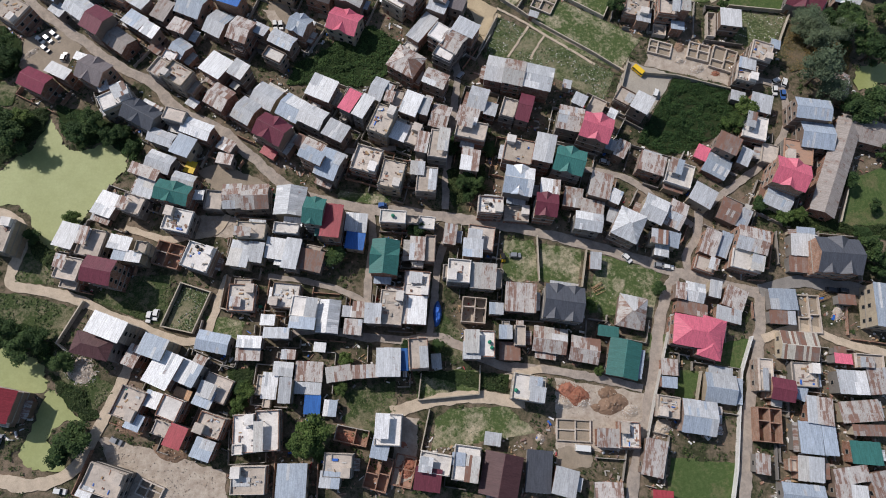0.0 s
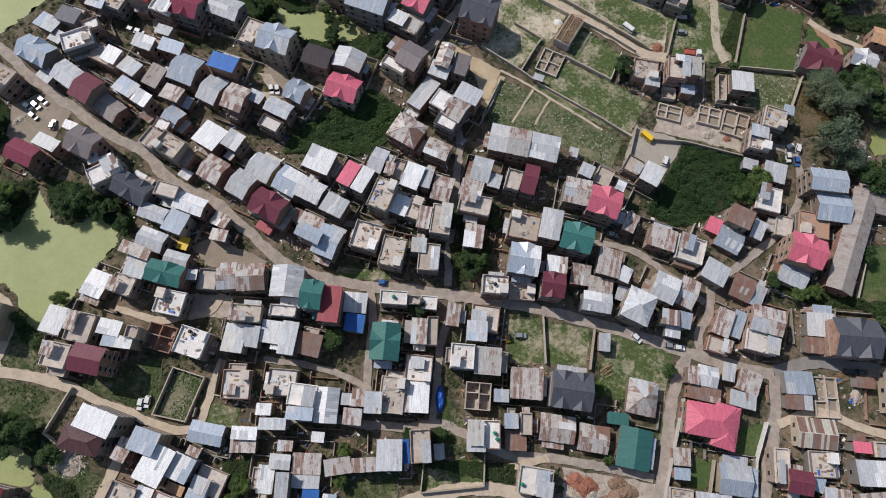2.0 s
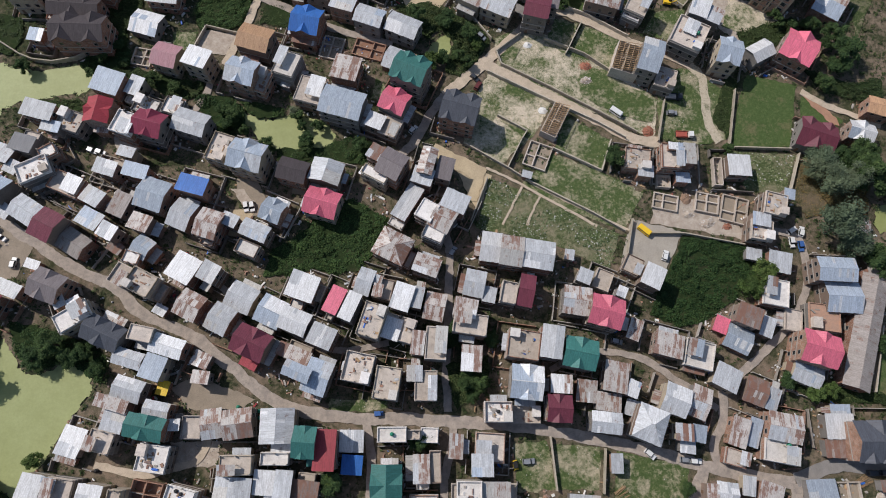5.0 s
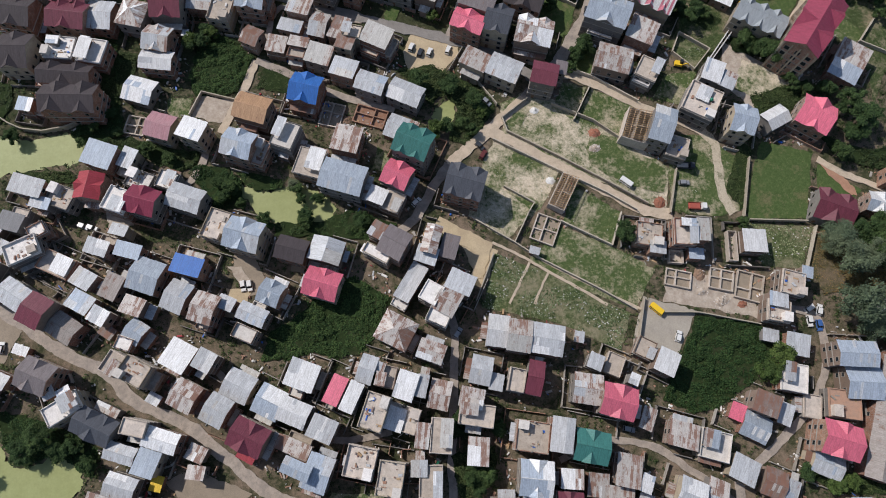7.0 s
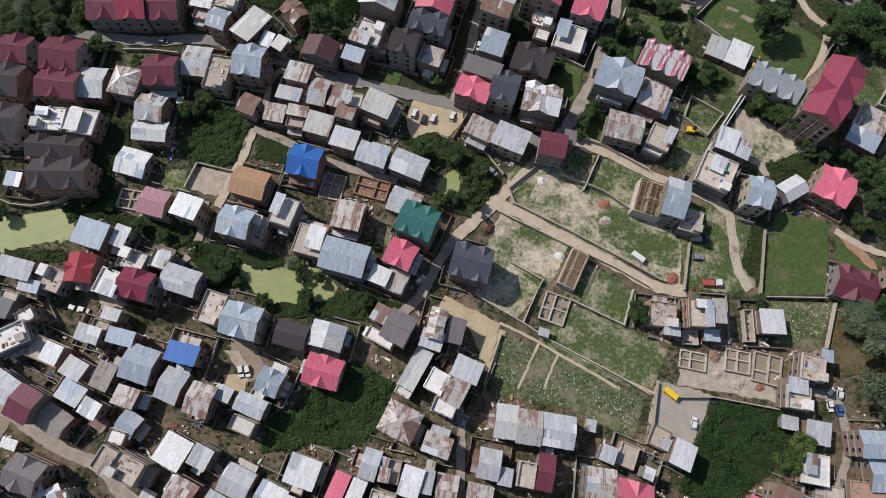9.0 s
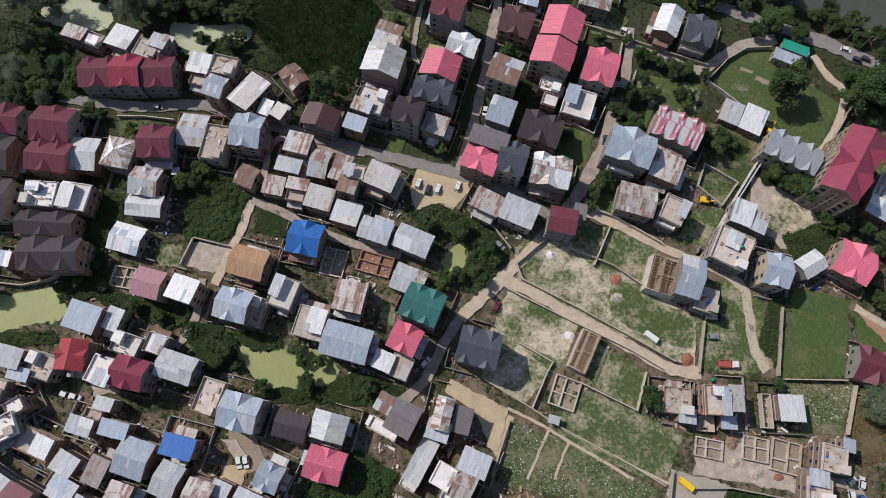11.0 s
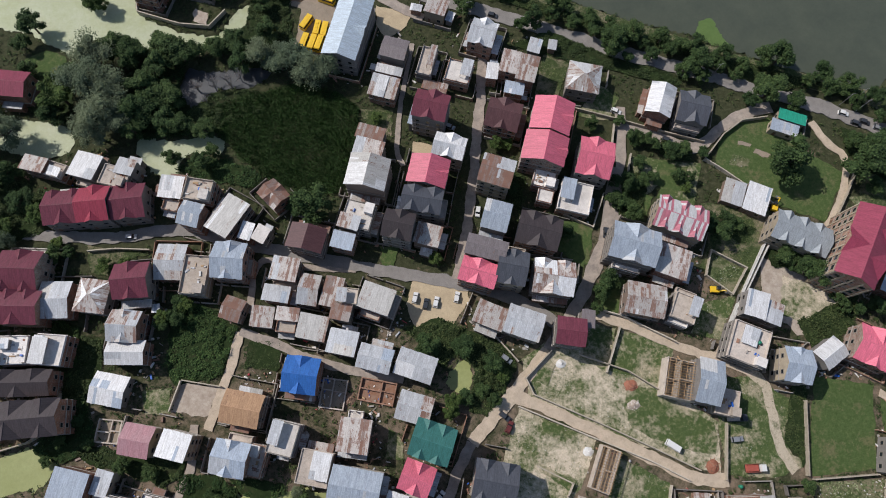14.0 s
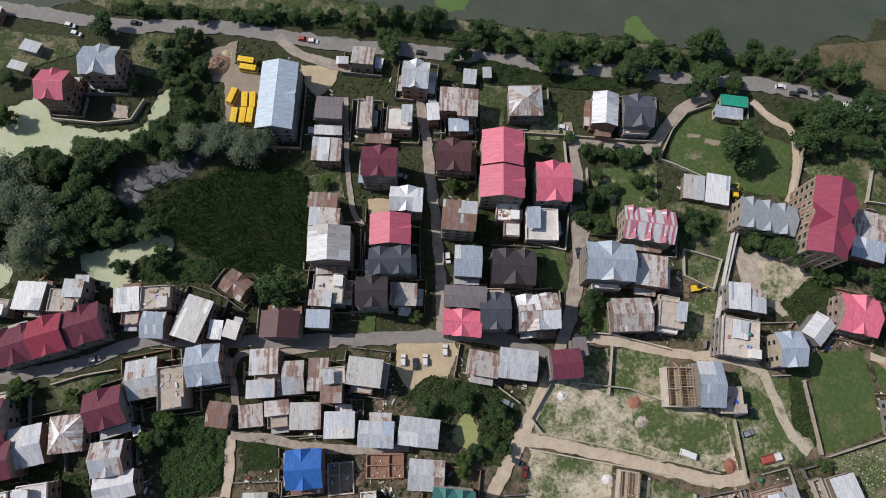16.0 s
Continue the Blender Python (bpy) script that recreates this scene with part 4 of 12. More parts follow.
def tufts(name, pts, density, size, kind):
    rnd = random.Random(int(pts[0][0] * 10) + 5)
    xs, ys = [p[0] for p in pts], [p[1] for p in pts]
    g, litter = Geo(), Geo()
    for _ in range(int((max(xs) - min(xs)) * (max(ys) - min(ys)) * density)):
        x, y = rnd.uniform(min(xs), max(xs)), rnd.uniform(min(ys), max(ys))
        if not inside(x, y, pts) or noise.noise((x * 0.15, y * 0.15, 4)) < -0.12:
            continue
        s = size * rnd.uniform(0.5, 1.3)
        if kind in ("field", "grass", "crop") and rnd.random() < (0.35 if kind == "field" else 0.12):
            litter.box(x, y, 0.0, 0.1 + s * 0.5, s * 1.1, s * 0.8, rnd.uniform(0, 3), 0, 0.5)
        elif kind == "rubble":
            g.box(x, y, 0.05, 0.15 + s * 0.7, s, s * 0.8, rnd.uniform(0, 3), 0, 0.4)
        else:
            for k in range(2):
                leafy(g, Vector((x + rnd.uniform(-s, s) * 0.5, y + rnd.uniform(-s, s) * 0.5, 0.1 + s * rnd.uniform(0.2, 0.7))), s * 0.6, rnd)
    if litter.v:
        tagged(new("field_stones", litter.mesh("field_stones", [WHITEWALL])), "pale stones and litter lying in the grass", "stones", kind="stuff")
    if g.v:
        ob = new(name, g.mesh(name, [CONCRETE if kind == "rubble" else LEAF["dry" if kind == "dry" else "pale" if kind == "crop" else "weed"]]))
        tagged(ob, "scattered stones and broken bricks on bare ground" if kind == "rubble" else "low green weeds scattered over the ground", "rubble" if kind == "rubble" else "weeds", kind="stuff")


SHRUB_WORDS = {"dark": "dense dark green shrubs", "mid": "leafy green bushes and undergrowth", "reed": "tall dark green reed bed", "dry": "orange-brown dry reeds"}


def shrubs(height, kind, *pts):
    """A thicket of uneven mounds of leaves."""
    PLOTS.append(pts)
    rnd = random.Random(int(pts[0][0] * 10) + 77)
    xs, ys = [p[0] for p in pts], [p[1] for p in pts]
    g = Geo()
    fine = kind in ("reed", "dry")
    for _ in range(int((max(xs) - min(xs)) * (max(ys) - min(ys)) * 19)):
        x, y = rnd.uniform(min(xs), max(xs)), rnd.uniform(min(ys), max(ys))
        if not inside(x + 1.2 * noise.noise((x * 0.3, y * 0.3, 1)), y + 1.2 * noise.noise((x * 0.3, y * 0.3, 6)), pts):
            continue
        hgt = height * max(0.3, (0.8 if fine else 0.62) + (0.3 if fine else 0.7) * noise.noise((x * 0.28, y * 0.28, 2)) + (0.2 if fine else 0.4) * noise.noise((x * 0.8, y * 0.8, 5)))
        if not fine and height > 1.0:
            cell = noise.voronoi((x * 0.4 + 0.5 * noise.noise((x * 0.5, y * 0.5, 3)), y * 0.4, 0.5))[0][0]
            top = height * (0.55 + 0.75 * noise.noise((x * 0.13, y * 0.13, 9)) ** 2 + 0.5 * noise.noise((x * 0.11, y * 0.11, 2)))
            hgt = max(0.12, top * (1.5 - 2.3 * cell * cell) + 0.25 * noise.noise((x * 1.1, y * 1.1, 5)))
        if fine and rnd.random() < 0.6:
            blade(g, x, y, max(0.0, hgt * rnd.uniform(0.2, 0.6)), hgt * rnd.uniform(0.5, 0.8), rnd)
        else:
            leafy(g, Vector((x, y, max(0.1, hgt * rnd.uniform(0.5, 1.05)))), rnd.uniform(0.1, 0.22) if fine else rnd.uniform(0.13, 0.30), rnd)
    ob = new("reeds" if fine else "shrubs", g.mesh("shrubs", [LEAF[kind]]))
    # dark ground sheet over the thicket's whole outline
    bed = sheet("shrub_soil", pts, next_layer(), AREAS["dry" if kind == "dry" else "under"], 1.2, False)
    tagged(bed, "dark green-brown ground sheet under the shrubs", "ground", kind="structure")
    return tagged(ob, SHRUB_WORDS[kind], "reeds" if fine else "shrubs", kind="stuff")


ROAD_LAYER = [0.26]
ROAD_CELLS = set()


def road(width, kind, *pts):
    ROAD_LAYER[0] += 0.003
    z = ROAD_LAYER[0] - (0.14 if kind == "track" else 0.0)
    line = smooth_ring(pts, 1.2, 0.25, False, 2)
    g = Geo()
    ed = []
    for i, p in enumerate(line):
        r = int(width / 2 + 1)
        ROAD_CELLS.update((int(p.x // 1) + a, int(p.y // 1) + b) for a in range(-r, r + 1) for b in range(-r, r + 1))
        t = (line[min(i + 1, len(line) - 1)] - line[max(i - 1, 0)]).normalized()
        n = Vector((-t.y, t.x))
        wl = width / 2 * (0.92 + 0.3 * noise.noise((p.x * 0.21, p.y * 0.21, 1)) + 0.22 * noise.noise((p.x * 0.8, p.y * 0.8, 4)))
        wr = width / 2 * (0.92 + 0.3 * noise.noise((p.x * 0.21, p.y * 0.21, 7)) + 0.22 * noise.noise((p.x * 0.8, p.y * 0.8, 9)))
        ed.append((p + n * wl, p - n * wr))
    for (a, b), (c, d) in zip(ed, ed[1:]):
        g.hexa([(b.x, b.y, z - 0.3), (d.x, d.y, z - 0.3), (c.x, c.y, z - 0.3), (a.x, a.y, z - 0.3)], [(b.x, b.y, z), (d.x, d.y, z), (c.x, c.y, z), (a.x, a.y, z)])
    ob = new("road" if width > 4 else "lane", g.mesh("road", [ROADS[kind]]))
    return tagged(ob, {"lane": "narrow dusty concrete lane", "dirt": "pale dirt track", "asphalt": "worn grey asphalt road", "track": "wheel-worn grassy track"}[kind], "road", kind="structure")


def pond(kind, *pts):
    ring = smooth_ring(pts, 1.0, 0.7, True, 5)
    PONDS.append([(p.x, p.y) for p in ring])
    ob = sheet("water", [tuple(p) for p in pts], -0.30, {"scum": SCUM, "pale": PALESCUM, "open": OPENWATER}.get(kind, LAKE), 1.6, True)
    return tagged(ob, "murky grey-green lake water" if kind == "lake" else "dark open water of the marsh" if kind == "open" else "pond covered in pale green duckweed", "water", kind="structure")


def algae(*pts):
    ob = sheet("algae", pts, -0.285, ALGAE, 1.5, True)
    return tagged(ob, "bright green algae floating on the lake", "algae", kind="structure")


def ground():
    """One sheet to the horizon, sunk where the ponds and the lake lie."""
    x0, x1, y0, y1, s = -190, 250, -70, 460, 1.25
    nx, ny = int((x1 - x0) / s), int((y1 - y0) / s)
    boxes = [(min(p[0] for p in r), max(p[0] for p in r), min(p[1] for p in r), max(p[1] for p in r), r) for r in PONDS]
    vs, fs = [], []
    for j in range(ny + 1):
        for i in range(nx + 1):
            x, y = x0 + i * s, y0 + j * s
            z = -0.03 + 0.03 * noise.noise((x * 0.1, y * 0.1, 0))
            for a, b, c, d, r in boxes:
                if a <= x <= b and c <= y <= d and inside(x, y, r):
                    z = -0.9
                    break
            vs.append((x, y, z))
    for j in range(ny):
        for i in range(nx):
            k = j * (nx + 1) + i
            fs.append((k, k + 1, k + nx + 2, k + nx + 1))
    n = len(vs)
    R = 4000
    vs += [(-R, -R, -0.03), (R, -R, -0.03), (R, R, -0.03), (-R, R, -0.03)]
    edge_s = [i for i in range(nx + 1)]
    edge_n = [ny * (nx + 1) + i for i in range(nx + 1)]
    edge_w = [j * (nx + 1) for j in range(ny + 1)]
    edge_e = [j * (nx + 1) + nx for j in range(ny + 1)]
    fs += [tuple([n, n + 1] + edge_s[::-1]), tuple([n + 1, n + 2] + edge_e[::-1]), tuple([n + 2, n + 3] + edge_n), tuple([n + 3, n] + edge_w)]
    me = bpy.data.meshes.new("ground")
    me.from_pydata(vs, [], fs)
    me.materials.append(GROUND)
    for p in me.polygons:
        p.use_smooth = True
    return tagged(new("ground", me), "mixed bare earth and thin grass ground", "ground", kind="structure")


def garden_wall(height, kind, *pts):
    g = Geo()
    for i, (a, b) in enumerate(zip(pts, pts[1:])):
        a, b = Vector(a), Vector(b)
        L = (b - a).length
        ang = math.atan2(b.y - a.y, b.x - a.x)
        c = (a + b) / 2
        g.box(c.x, c.y, -0.2, height, L + 0.2, 0.24, ang)
        g.box(c.x, c.y, height, height + 0.07, L + 0.26, 0.34, ang)
        for k in range(int(L / 3.5) + 1):
            p = a.lerp(b, min(1.0, k * 3.5 / L))
            g.box(p.x, p.y, -0.2, height + 0.12, 0.36, 0.36, ang)
    ob = new("garden_wall", g.mesh("garden_wall", [WHITEWALL if kind == "white" else MUDWALL]))
    return tagged(ob, "whitewashed compound wall with posts" if kind == "white" else "weathered grey plot wall with posts", "wall", kind="structure")


def yard_wall(height, *runs):
    """The wall round a yard, in the runs (x, y to x, y) that stand free."""
    g = Geo()
    for x0, y0, x1, y1 in runs:
        L = math.hypot(x1 - x0, y1 - y0)
        ang = math.atan2(y1 - y0, x1 - x0)
        g.box((x0 + x1) / 2, (y0 + y1) / 2, -0.2, height, L, 0.2, ang)
        for x, y in ((x0, y0), (x1, y1)):
            g.box(x, y, -0.2, height + 0.1, 0.3, 0.3, ang)
    ob = new("yard_wall", g.mesh("yard_wall", [(CONCRETE, WALLS[3], CONCRETE, WALLS[2])[int(abs(runs[0][0] * 10)) % 4]]))
    return tagged(ob, "low yard wall round a house", "wall", kind="structure")


# ---- trees ----
def tree_model(kind, seed, bare=False):
    """A tree of crown radius about 1: tapered trunk, limbs, and a crown of leaf clumps in uneven lobes."""
    rnd = random.Random(seed)
    root = new("tree")
    g = Geo()
    g.limb((0, 0, -0.1), (0.04, 0.02, 0.7), 0.085, 0.06, 8)
    lobes = []
    for k in range(17 if not bare else 12):
        a = k * 2.4 + rnd.uniform(-0.4, 0.4)
        r = (0.82 * math.sqrt((k + 0.4) / 17) if not bare else rnd.uniform(0.25, 0.72)) * rnd.uniform(0.85, 1.12) if k else 0.0
        p = Vector((r * math.cos(a), r * math.sin(a), rnd.uniform(0.75, 1.55) - 0.35 * r))
        q = Vector((0.04, 0.02, rnd.uniform(0.45, 0.7)))
        mid = q.lerp(p, 0.55) + Vector((0, 0, 0.08))
        g.limb(q, mid, 0.04, 0.026, 5)
        g.limb(mid, p, 0.026, 0.01, 5)
        if bare:
            for j in range(5):
                e = p + Vector((rnd.uniform(-0.35, 0.35), rnd.uniform(-0.35, 0.35), rnd.uniform(0.0, 0.4)))
                g.limb(mid.lerp(p, rnd.uniform(0.3, 1)), e, 0.012, 0.004, 4)
        lobes.append((p, rnd.uniform(0.2, 0.36)))
    part("trunk", g, PALEBARK if bare else BARK, root)
    if not bare:
        c = Geo()
        for p, r in lobes:
            # the close inner foliage of a lobe, then the loose leaves round it
            rows = [[p + Vector((math.cos(i * 1.0472 + j * 0.5) * math.sin(h), math.sin(i * 1.0472 + j * 0.5) * math.sin(h), 0.8 * math.cos(h))) * r * rnd.uniform(0.7, 1.0) * (0.8 if kind == "w" else 1.0) for i in range(6)] for j, h in enumerate((0.35, 1.05, 1.75, 2.5))]
            for lo, hi in zip(rows[1:], rows):
                for i in range(6):
                    c.face([lo[i], lo[(i + 1) % 6], hi[(i + 1) % 6], hi[i]])
            c.face(rows[0])
            for _ in range(210 if kind == "w" else 105):
                v = Vector((rnd.gauss(0, 1), rnd.gauss(0, 1), abs(rnd.gauss(0.2, 1)))).normalized() * r * rnd.uniform(0.85, 1.75 if kind == "w" else 1.35)
                v.z *= 0.8
                leafy(c, p + v, rnd.uniform(0.02, 0.055) if kind == "w" else rnd.uniform(0.03, 0.075), rnd)
        part("crown", c, LEAF[kind], root)
    words = {"b": "broad-leaved tree with a dense green crown", "g": "small tree with a fresh green crown", "w": "willow with a silvery grey-green crown"}
    tagged(root, "bare grey dead tree in the marsh" if bare else words[kind], "tree", "trees")
    return root


TREES = {}
for _k in "bgw":
    TREES[_k] = [tree_model(_k, 11 * i + ord(_k)) for i in range(4)]
TREES["dead"] = [tree_model("b", 5 + i, True) for i in range(2)]
PLACED = {}


def tree(x, y, r, kind):
    n = PLACED.get(kind, 0)
    PLACED[kind] = n + 1
    model = TREES[kind][n % len(TREES[kind])]
    rnd = random.Random(n * 31 + ord(kind[0]))
    tall = r * rnd.uniform(0.85, 1.15) * (1.5 if kind == "w" else 1.3)
    m = pose(x, y, 0, 0, 0, rnd.uniform(0, 360))
    ob = model if n < len(TREES[kind]) else copy_thing(model, m)
    ob.matrix_basis = m @ Matrix.Diagonal((r, r * rnd.uniform(0.88, 1.1), tall, 1))
    return ob


# ---- vehicles ----
def vehicle(x, y, ang, kind, col):
    size = {"car": (3.5, 1.52, 1.5), "van": (4.4, 1.75, 1.9), "truck": (5.6, 2.1, 2.4), "bus": (5.8, 2.1, 2.6), "rickshaw": (2.7, 1.35, 1.75), "digger": (4.6, 2.2, 2.6)}[kind]
    L, W, H = size
    root = new(kind if kind != "digger" else "excavator")
    root.matrix_world = pose(x, y, 0.05, 0, 0, ang)
    paint = PAINT[col]
    r = 0.32 if kind != "truck" else 0.42
    if kind == "car":
        b = Geo()
        b.hexa([(-L / 2, -W / 2, 0.25), (L / 2, -W / 2, 0.25), (L / 2, W / 2, 0.25), (-L / 2, W / 2, 0.25)],
               [(-L / 2 + 0.06, -W / 2 + 0.06, 0.86), (L / 2 - 0.12, -W / 2 + 0.06, 0.78), (L / 2 - 0.12, W / 2 - 0.06, 0.78), (-L / 2 + 0.06, W / 2 - 0.06, 0.86)])
        part("body", b, paint, root)
        c = Geo()
        c.hexa([(-L * 0.45, -W * 0.46, 0.86), (L * 0.22, -W * 0.46, 0.8), (L * 0.22, W * 0.46, 0.8), (-L * 0.45, W * 0.46, 0.86)],
               [(-L * 0.40, -W * 0.42, H - 0.08), (L * 0.09, -W * 0.42, H - 0.08), (L * 0.09, W * 0.42, H - 0.08), (-L * 0.40, W * 0.42, H - 0.08)])
        part("window_band", c, GLASS, root)
        t = Geo()
        t.box(-L * 0.155, 0, H - 0.08, H, L * 0.52, W * 0.86, 0, 0, 0.05)
        part("roof", t, paint, root)
    elif kind in ("van", "bus"):
        b = Geo()
        b.box(0, 0, 0.3, H * 0.55, L, W)
        part("body", b, paint, root)
        c = Geo()
        c.box(0, 0, H * 0.55, H * 0.86, L - 0.15, W - 0.1)
        part("window_band", c, GLASS, root)
        t = Geo()
        t.box(-0.05, 0, H * 0.86, H, L - 0.15, W - 0.06, 0, 0, 0.06)
        top = part("roof", t, paint, root)
        if kind == "bus":
            for k in (-1.4, 0.2, 1.6):
                h = Geo()
                h.box(k, 0, H, H + 0.1, 0.7, 0.7)
                part("roof_hatch", h, paint, top)
    elif kind == "truck":
        b = Geo()
        b.box(0, 0, 0.45, 0.7, L, W * 0.8)
        part("chassis", b, RUBBER, root)
        c = Geo()
        c.box(L / 2 - 0.75, 0, 0.7, 2.05, 1.5, W - 0.1, 0, 0, 0.12)
        part("cab", c, PAINT["w"] if col == "r" else paint, root)
        for yy in (-W / 2, W / 2):
            s = Geo()
            s.box(-0.8, yy, 0.7, 1.45, L - 1.7, 0.08)
            part("side_board", s, paint, root)
        s = Geo()
        s.box(-0.8, 0, 0.7, 1.3, L - 1.8, W - 0.2, 0, 0, 0.15)
        part("load", s, paint if col == "r" else SLABS["C"], root)
    elif kind == "rickshaw":
        b = Geo()
        b.box(0, 0, 0.3, 0.85, L, W, 0, 0, 0.1)
        part("body", b, paint, root)
        t = Geo()
        t.box(-0.2, 0, 1.5, 1.7, L * 0.7, W, 0, 0, 0.15)
        part("canopy", t, RUBBER if col == "y" else paint, root)
        for xx in (-1.0, 0.6):
            for yy in (-0.55, 0.55):
                p = Geo()
                p.box(xx, yy, 0.8, 1.52, 0.06, 0.06)
                part("post", p, STEEL, root)
    else:
        b = Geo()
        b.box(-0.3, 0, 0.7, 1.6, 2.6, 1.9, 0, 0, 0.1)
        part("body", b, paint, root)
        c = Geo()
        c.box(0.5, 0.3, 1.6, 2.6, 1.1, 1.1, 0, 0, 0.1)
        part("cab", c, GLASS, root)
        a = Geo()
        a.limb((0.9, -0.4, 1.4), (2.4, -0.4, 2.7), 0.2, 0.16, 6)
        a.limb((2.4, -0.4, 2.7), (3.4, -0.4, 1.0), 0.16, 0.12, 6)
        part("arm", a, paint, root)
        k = Geo()
        k.box(3.4, -0.4, 0.35, 1.0, 0.7, 0.9, 0, 0, -0.2)
        part("bucket", k, STEEL, root)
        for yy in (-0.85, 0.85):
            t = Geo()
            t.box(-0.2, yy, 0.0, 0.7, 3.0, 0.45, 0, 0, 0.12)
            part("track", t, RUBBER, root)
    if kind != "digger":
        for sx in (-0.3, 0.32):
            for sy in (-1, 1):
                w = Geo()
                cx, cy = sx * L, sy * (W / 2 - 0.1)
                w.limb((cx, cy - 0.1, r), (cx, cy + 0.1, r), r, r, 10)
                for e in (-0.1, 0.1):
                    w.face([(cx + r * math.cos(i * 0.628), cy + e, r + r * math.sin(i * 0.628)) for i in range(10)])
                part("wheel", w, RUBBER, root)
    names = {"car": "parked %s hatchback car", "van": "parked %s delivery van", "truck": "parked %s open-backed truck", "bus": "parked %s school minibus", "rickshaw": "parked %s three-wheeled rickshaw", "digger": "parked %s tracked excavator"}
    return tagged(root, names[kind] % PAINT_NAME[col], "car" if kind == "car" else kind if kind != "digger" else "excavator", kind + "s in town")


def tank(x, y, z, col):
    root = new("water_tank")
    root.location = (x, y, z)
    b = Geo()
    b.tube(0, 0, 0, 0.95, 0.52, 0.52, 14)
    b.tube(0, 0, 0.95, 1.2, 0.52, 0.22, 14)
    part("body", b, TANKS[col], root)
    c = Geo()
    c.tube(0, 0, 1.2, 1.28, 0.24, 0.24, 12)
    part("lid", c, TANKS[col], root)
    return tagged(root, "%s plastic water tank on a flat roof" % ("green" if col == "g" else "black"), "water tank", "water tanks")


def pole(x, y):
    root = new("utility_pole")
    root.location = (x, y, 0)
    g = Geo()
    g.limb((0, 0, -0.3), (0, 0, 8.0), 0.12, 0.07, 8)
    part("shaft", g, STEEL, root)
    c = Geo()
    c.box(0, 0, 7.3, 7.42, 1.8, 0.1)
    part("crossarm", c, STEEL, root)
    return tagged(root, "grey steel utility pole beside the road", "pole", "poles")



HEAPS = {"brick": ("orange-red heap of loose bricks on bare ground", BRICKS, 1.0), "stone": ("pale heap of building stones on bare ground", AREAS["rubble"], 1.0),
         "sand": ("pale heap of sand on bare ground", AREAS["sand"], 0.0), "earth": ("brown heap of dug earth", DUGEARTH, 0.25), "tarp": ("crumpled blue tarpaulin over a heap", CLOTH["u"], 0.0),
         "white": ("whitish heap of sand and lime on grass", WHITEWALL, 0.0), "wood": ("pile of bamboo poles and timber", TIMBER, 0.0)}


def heap(kind, x, y, rx, ry, ang):
    """A mound with an uneven foot and, on it, loose bricks or stones."""
    words, material, loose = HEAPS[kind]
    rnd = random.Random(int(x * 13 + y * 7))
    root = new(kind + "_heap" if kind != "tarp" else "tarpaulin")
    root.matrix_world = pose(x, y, 0, 0, 0, ang)
    g = Geo()
    h = min(1.3 if kind == "stone" else 2.2, 0.5 * min(rx, ry)) if kind != "tarp" else 1.6
    if kind == "wood":
        for k in range(int(ry * 10)):
            yy, zz = rnd.uniform(-ry, ry), rnd.uniform(0.05, 0.6)
            g.limb((-rx * rnd.uniform(0.7, 1), yy, zz), (rx * rnd.uniform(0.7, 1), yy + rnd.uniform(-0.5, 0.5), zz + 0.1), 0.06, 0.05, 5)
    else:
        rings, segs = 7, 26
        def at(i, k):
            a = 2 * math.pi * (k % segs) / segs
            f = i / rings
            e = 1 + 0.22 * noise.noise((math.cos(a) * 1.4 + x, math.sin(a) * 1.4, 3))
            px, py = rx * f * e * math.cos(a), ry * f * e * math.sin(a)
            z = h * ((1 - f ** 4) if kind == "tarp" else (1 - f) ** 0.9) * (1 + 0.5 * noise.noise((px * 1.1, py * 1.1, x))) + 0.12 * noise.noise((px * 3, py * 3, y))
            return (px, py, z if i < rings else -0.05)
        for i in range(rings):
            for k in range(segs):
                q = [at(i, k), at(i + 1, k), at(i + 1, k + 1), at(i, k + 1)]
                g.face(q[1:] + q[:1] if i else q[:3])
    part("mound", g, material, root)
    if loose:
        l = Geo()
        for k in range(int(rx * ry * 14 * loose)):
            a, f = rnd.uniform(0, 6.283), rnd.random() ** 0.6 * 1.15
            s = rnd.uniform(0.2, 0.42)
            l.box(rx * f * math.cos(a), ry * f * math.sin(a), 0.0, h * max(0.0, 1 - f) + 0.12 + 0.1 * rnd.random(), s, s * 0.6, rnd.uniform(0, 3), rnd.randint(0, 1), 0.15)
        tagged(part("rubble", l, [material, SLABS["B"] if kind == "brick" else SLABS["L"] if kind == "stone" else AREAS["rubble"]], root), kind="stuff")
    return tagged(root, words, "tarpaulin" if kind == "tarp" else "heap", "building heaps")


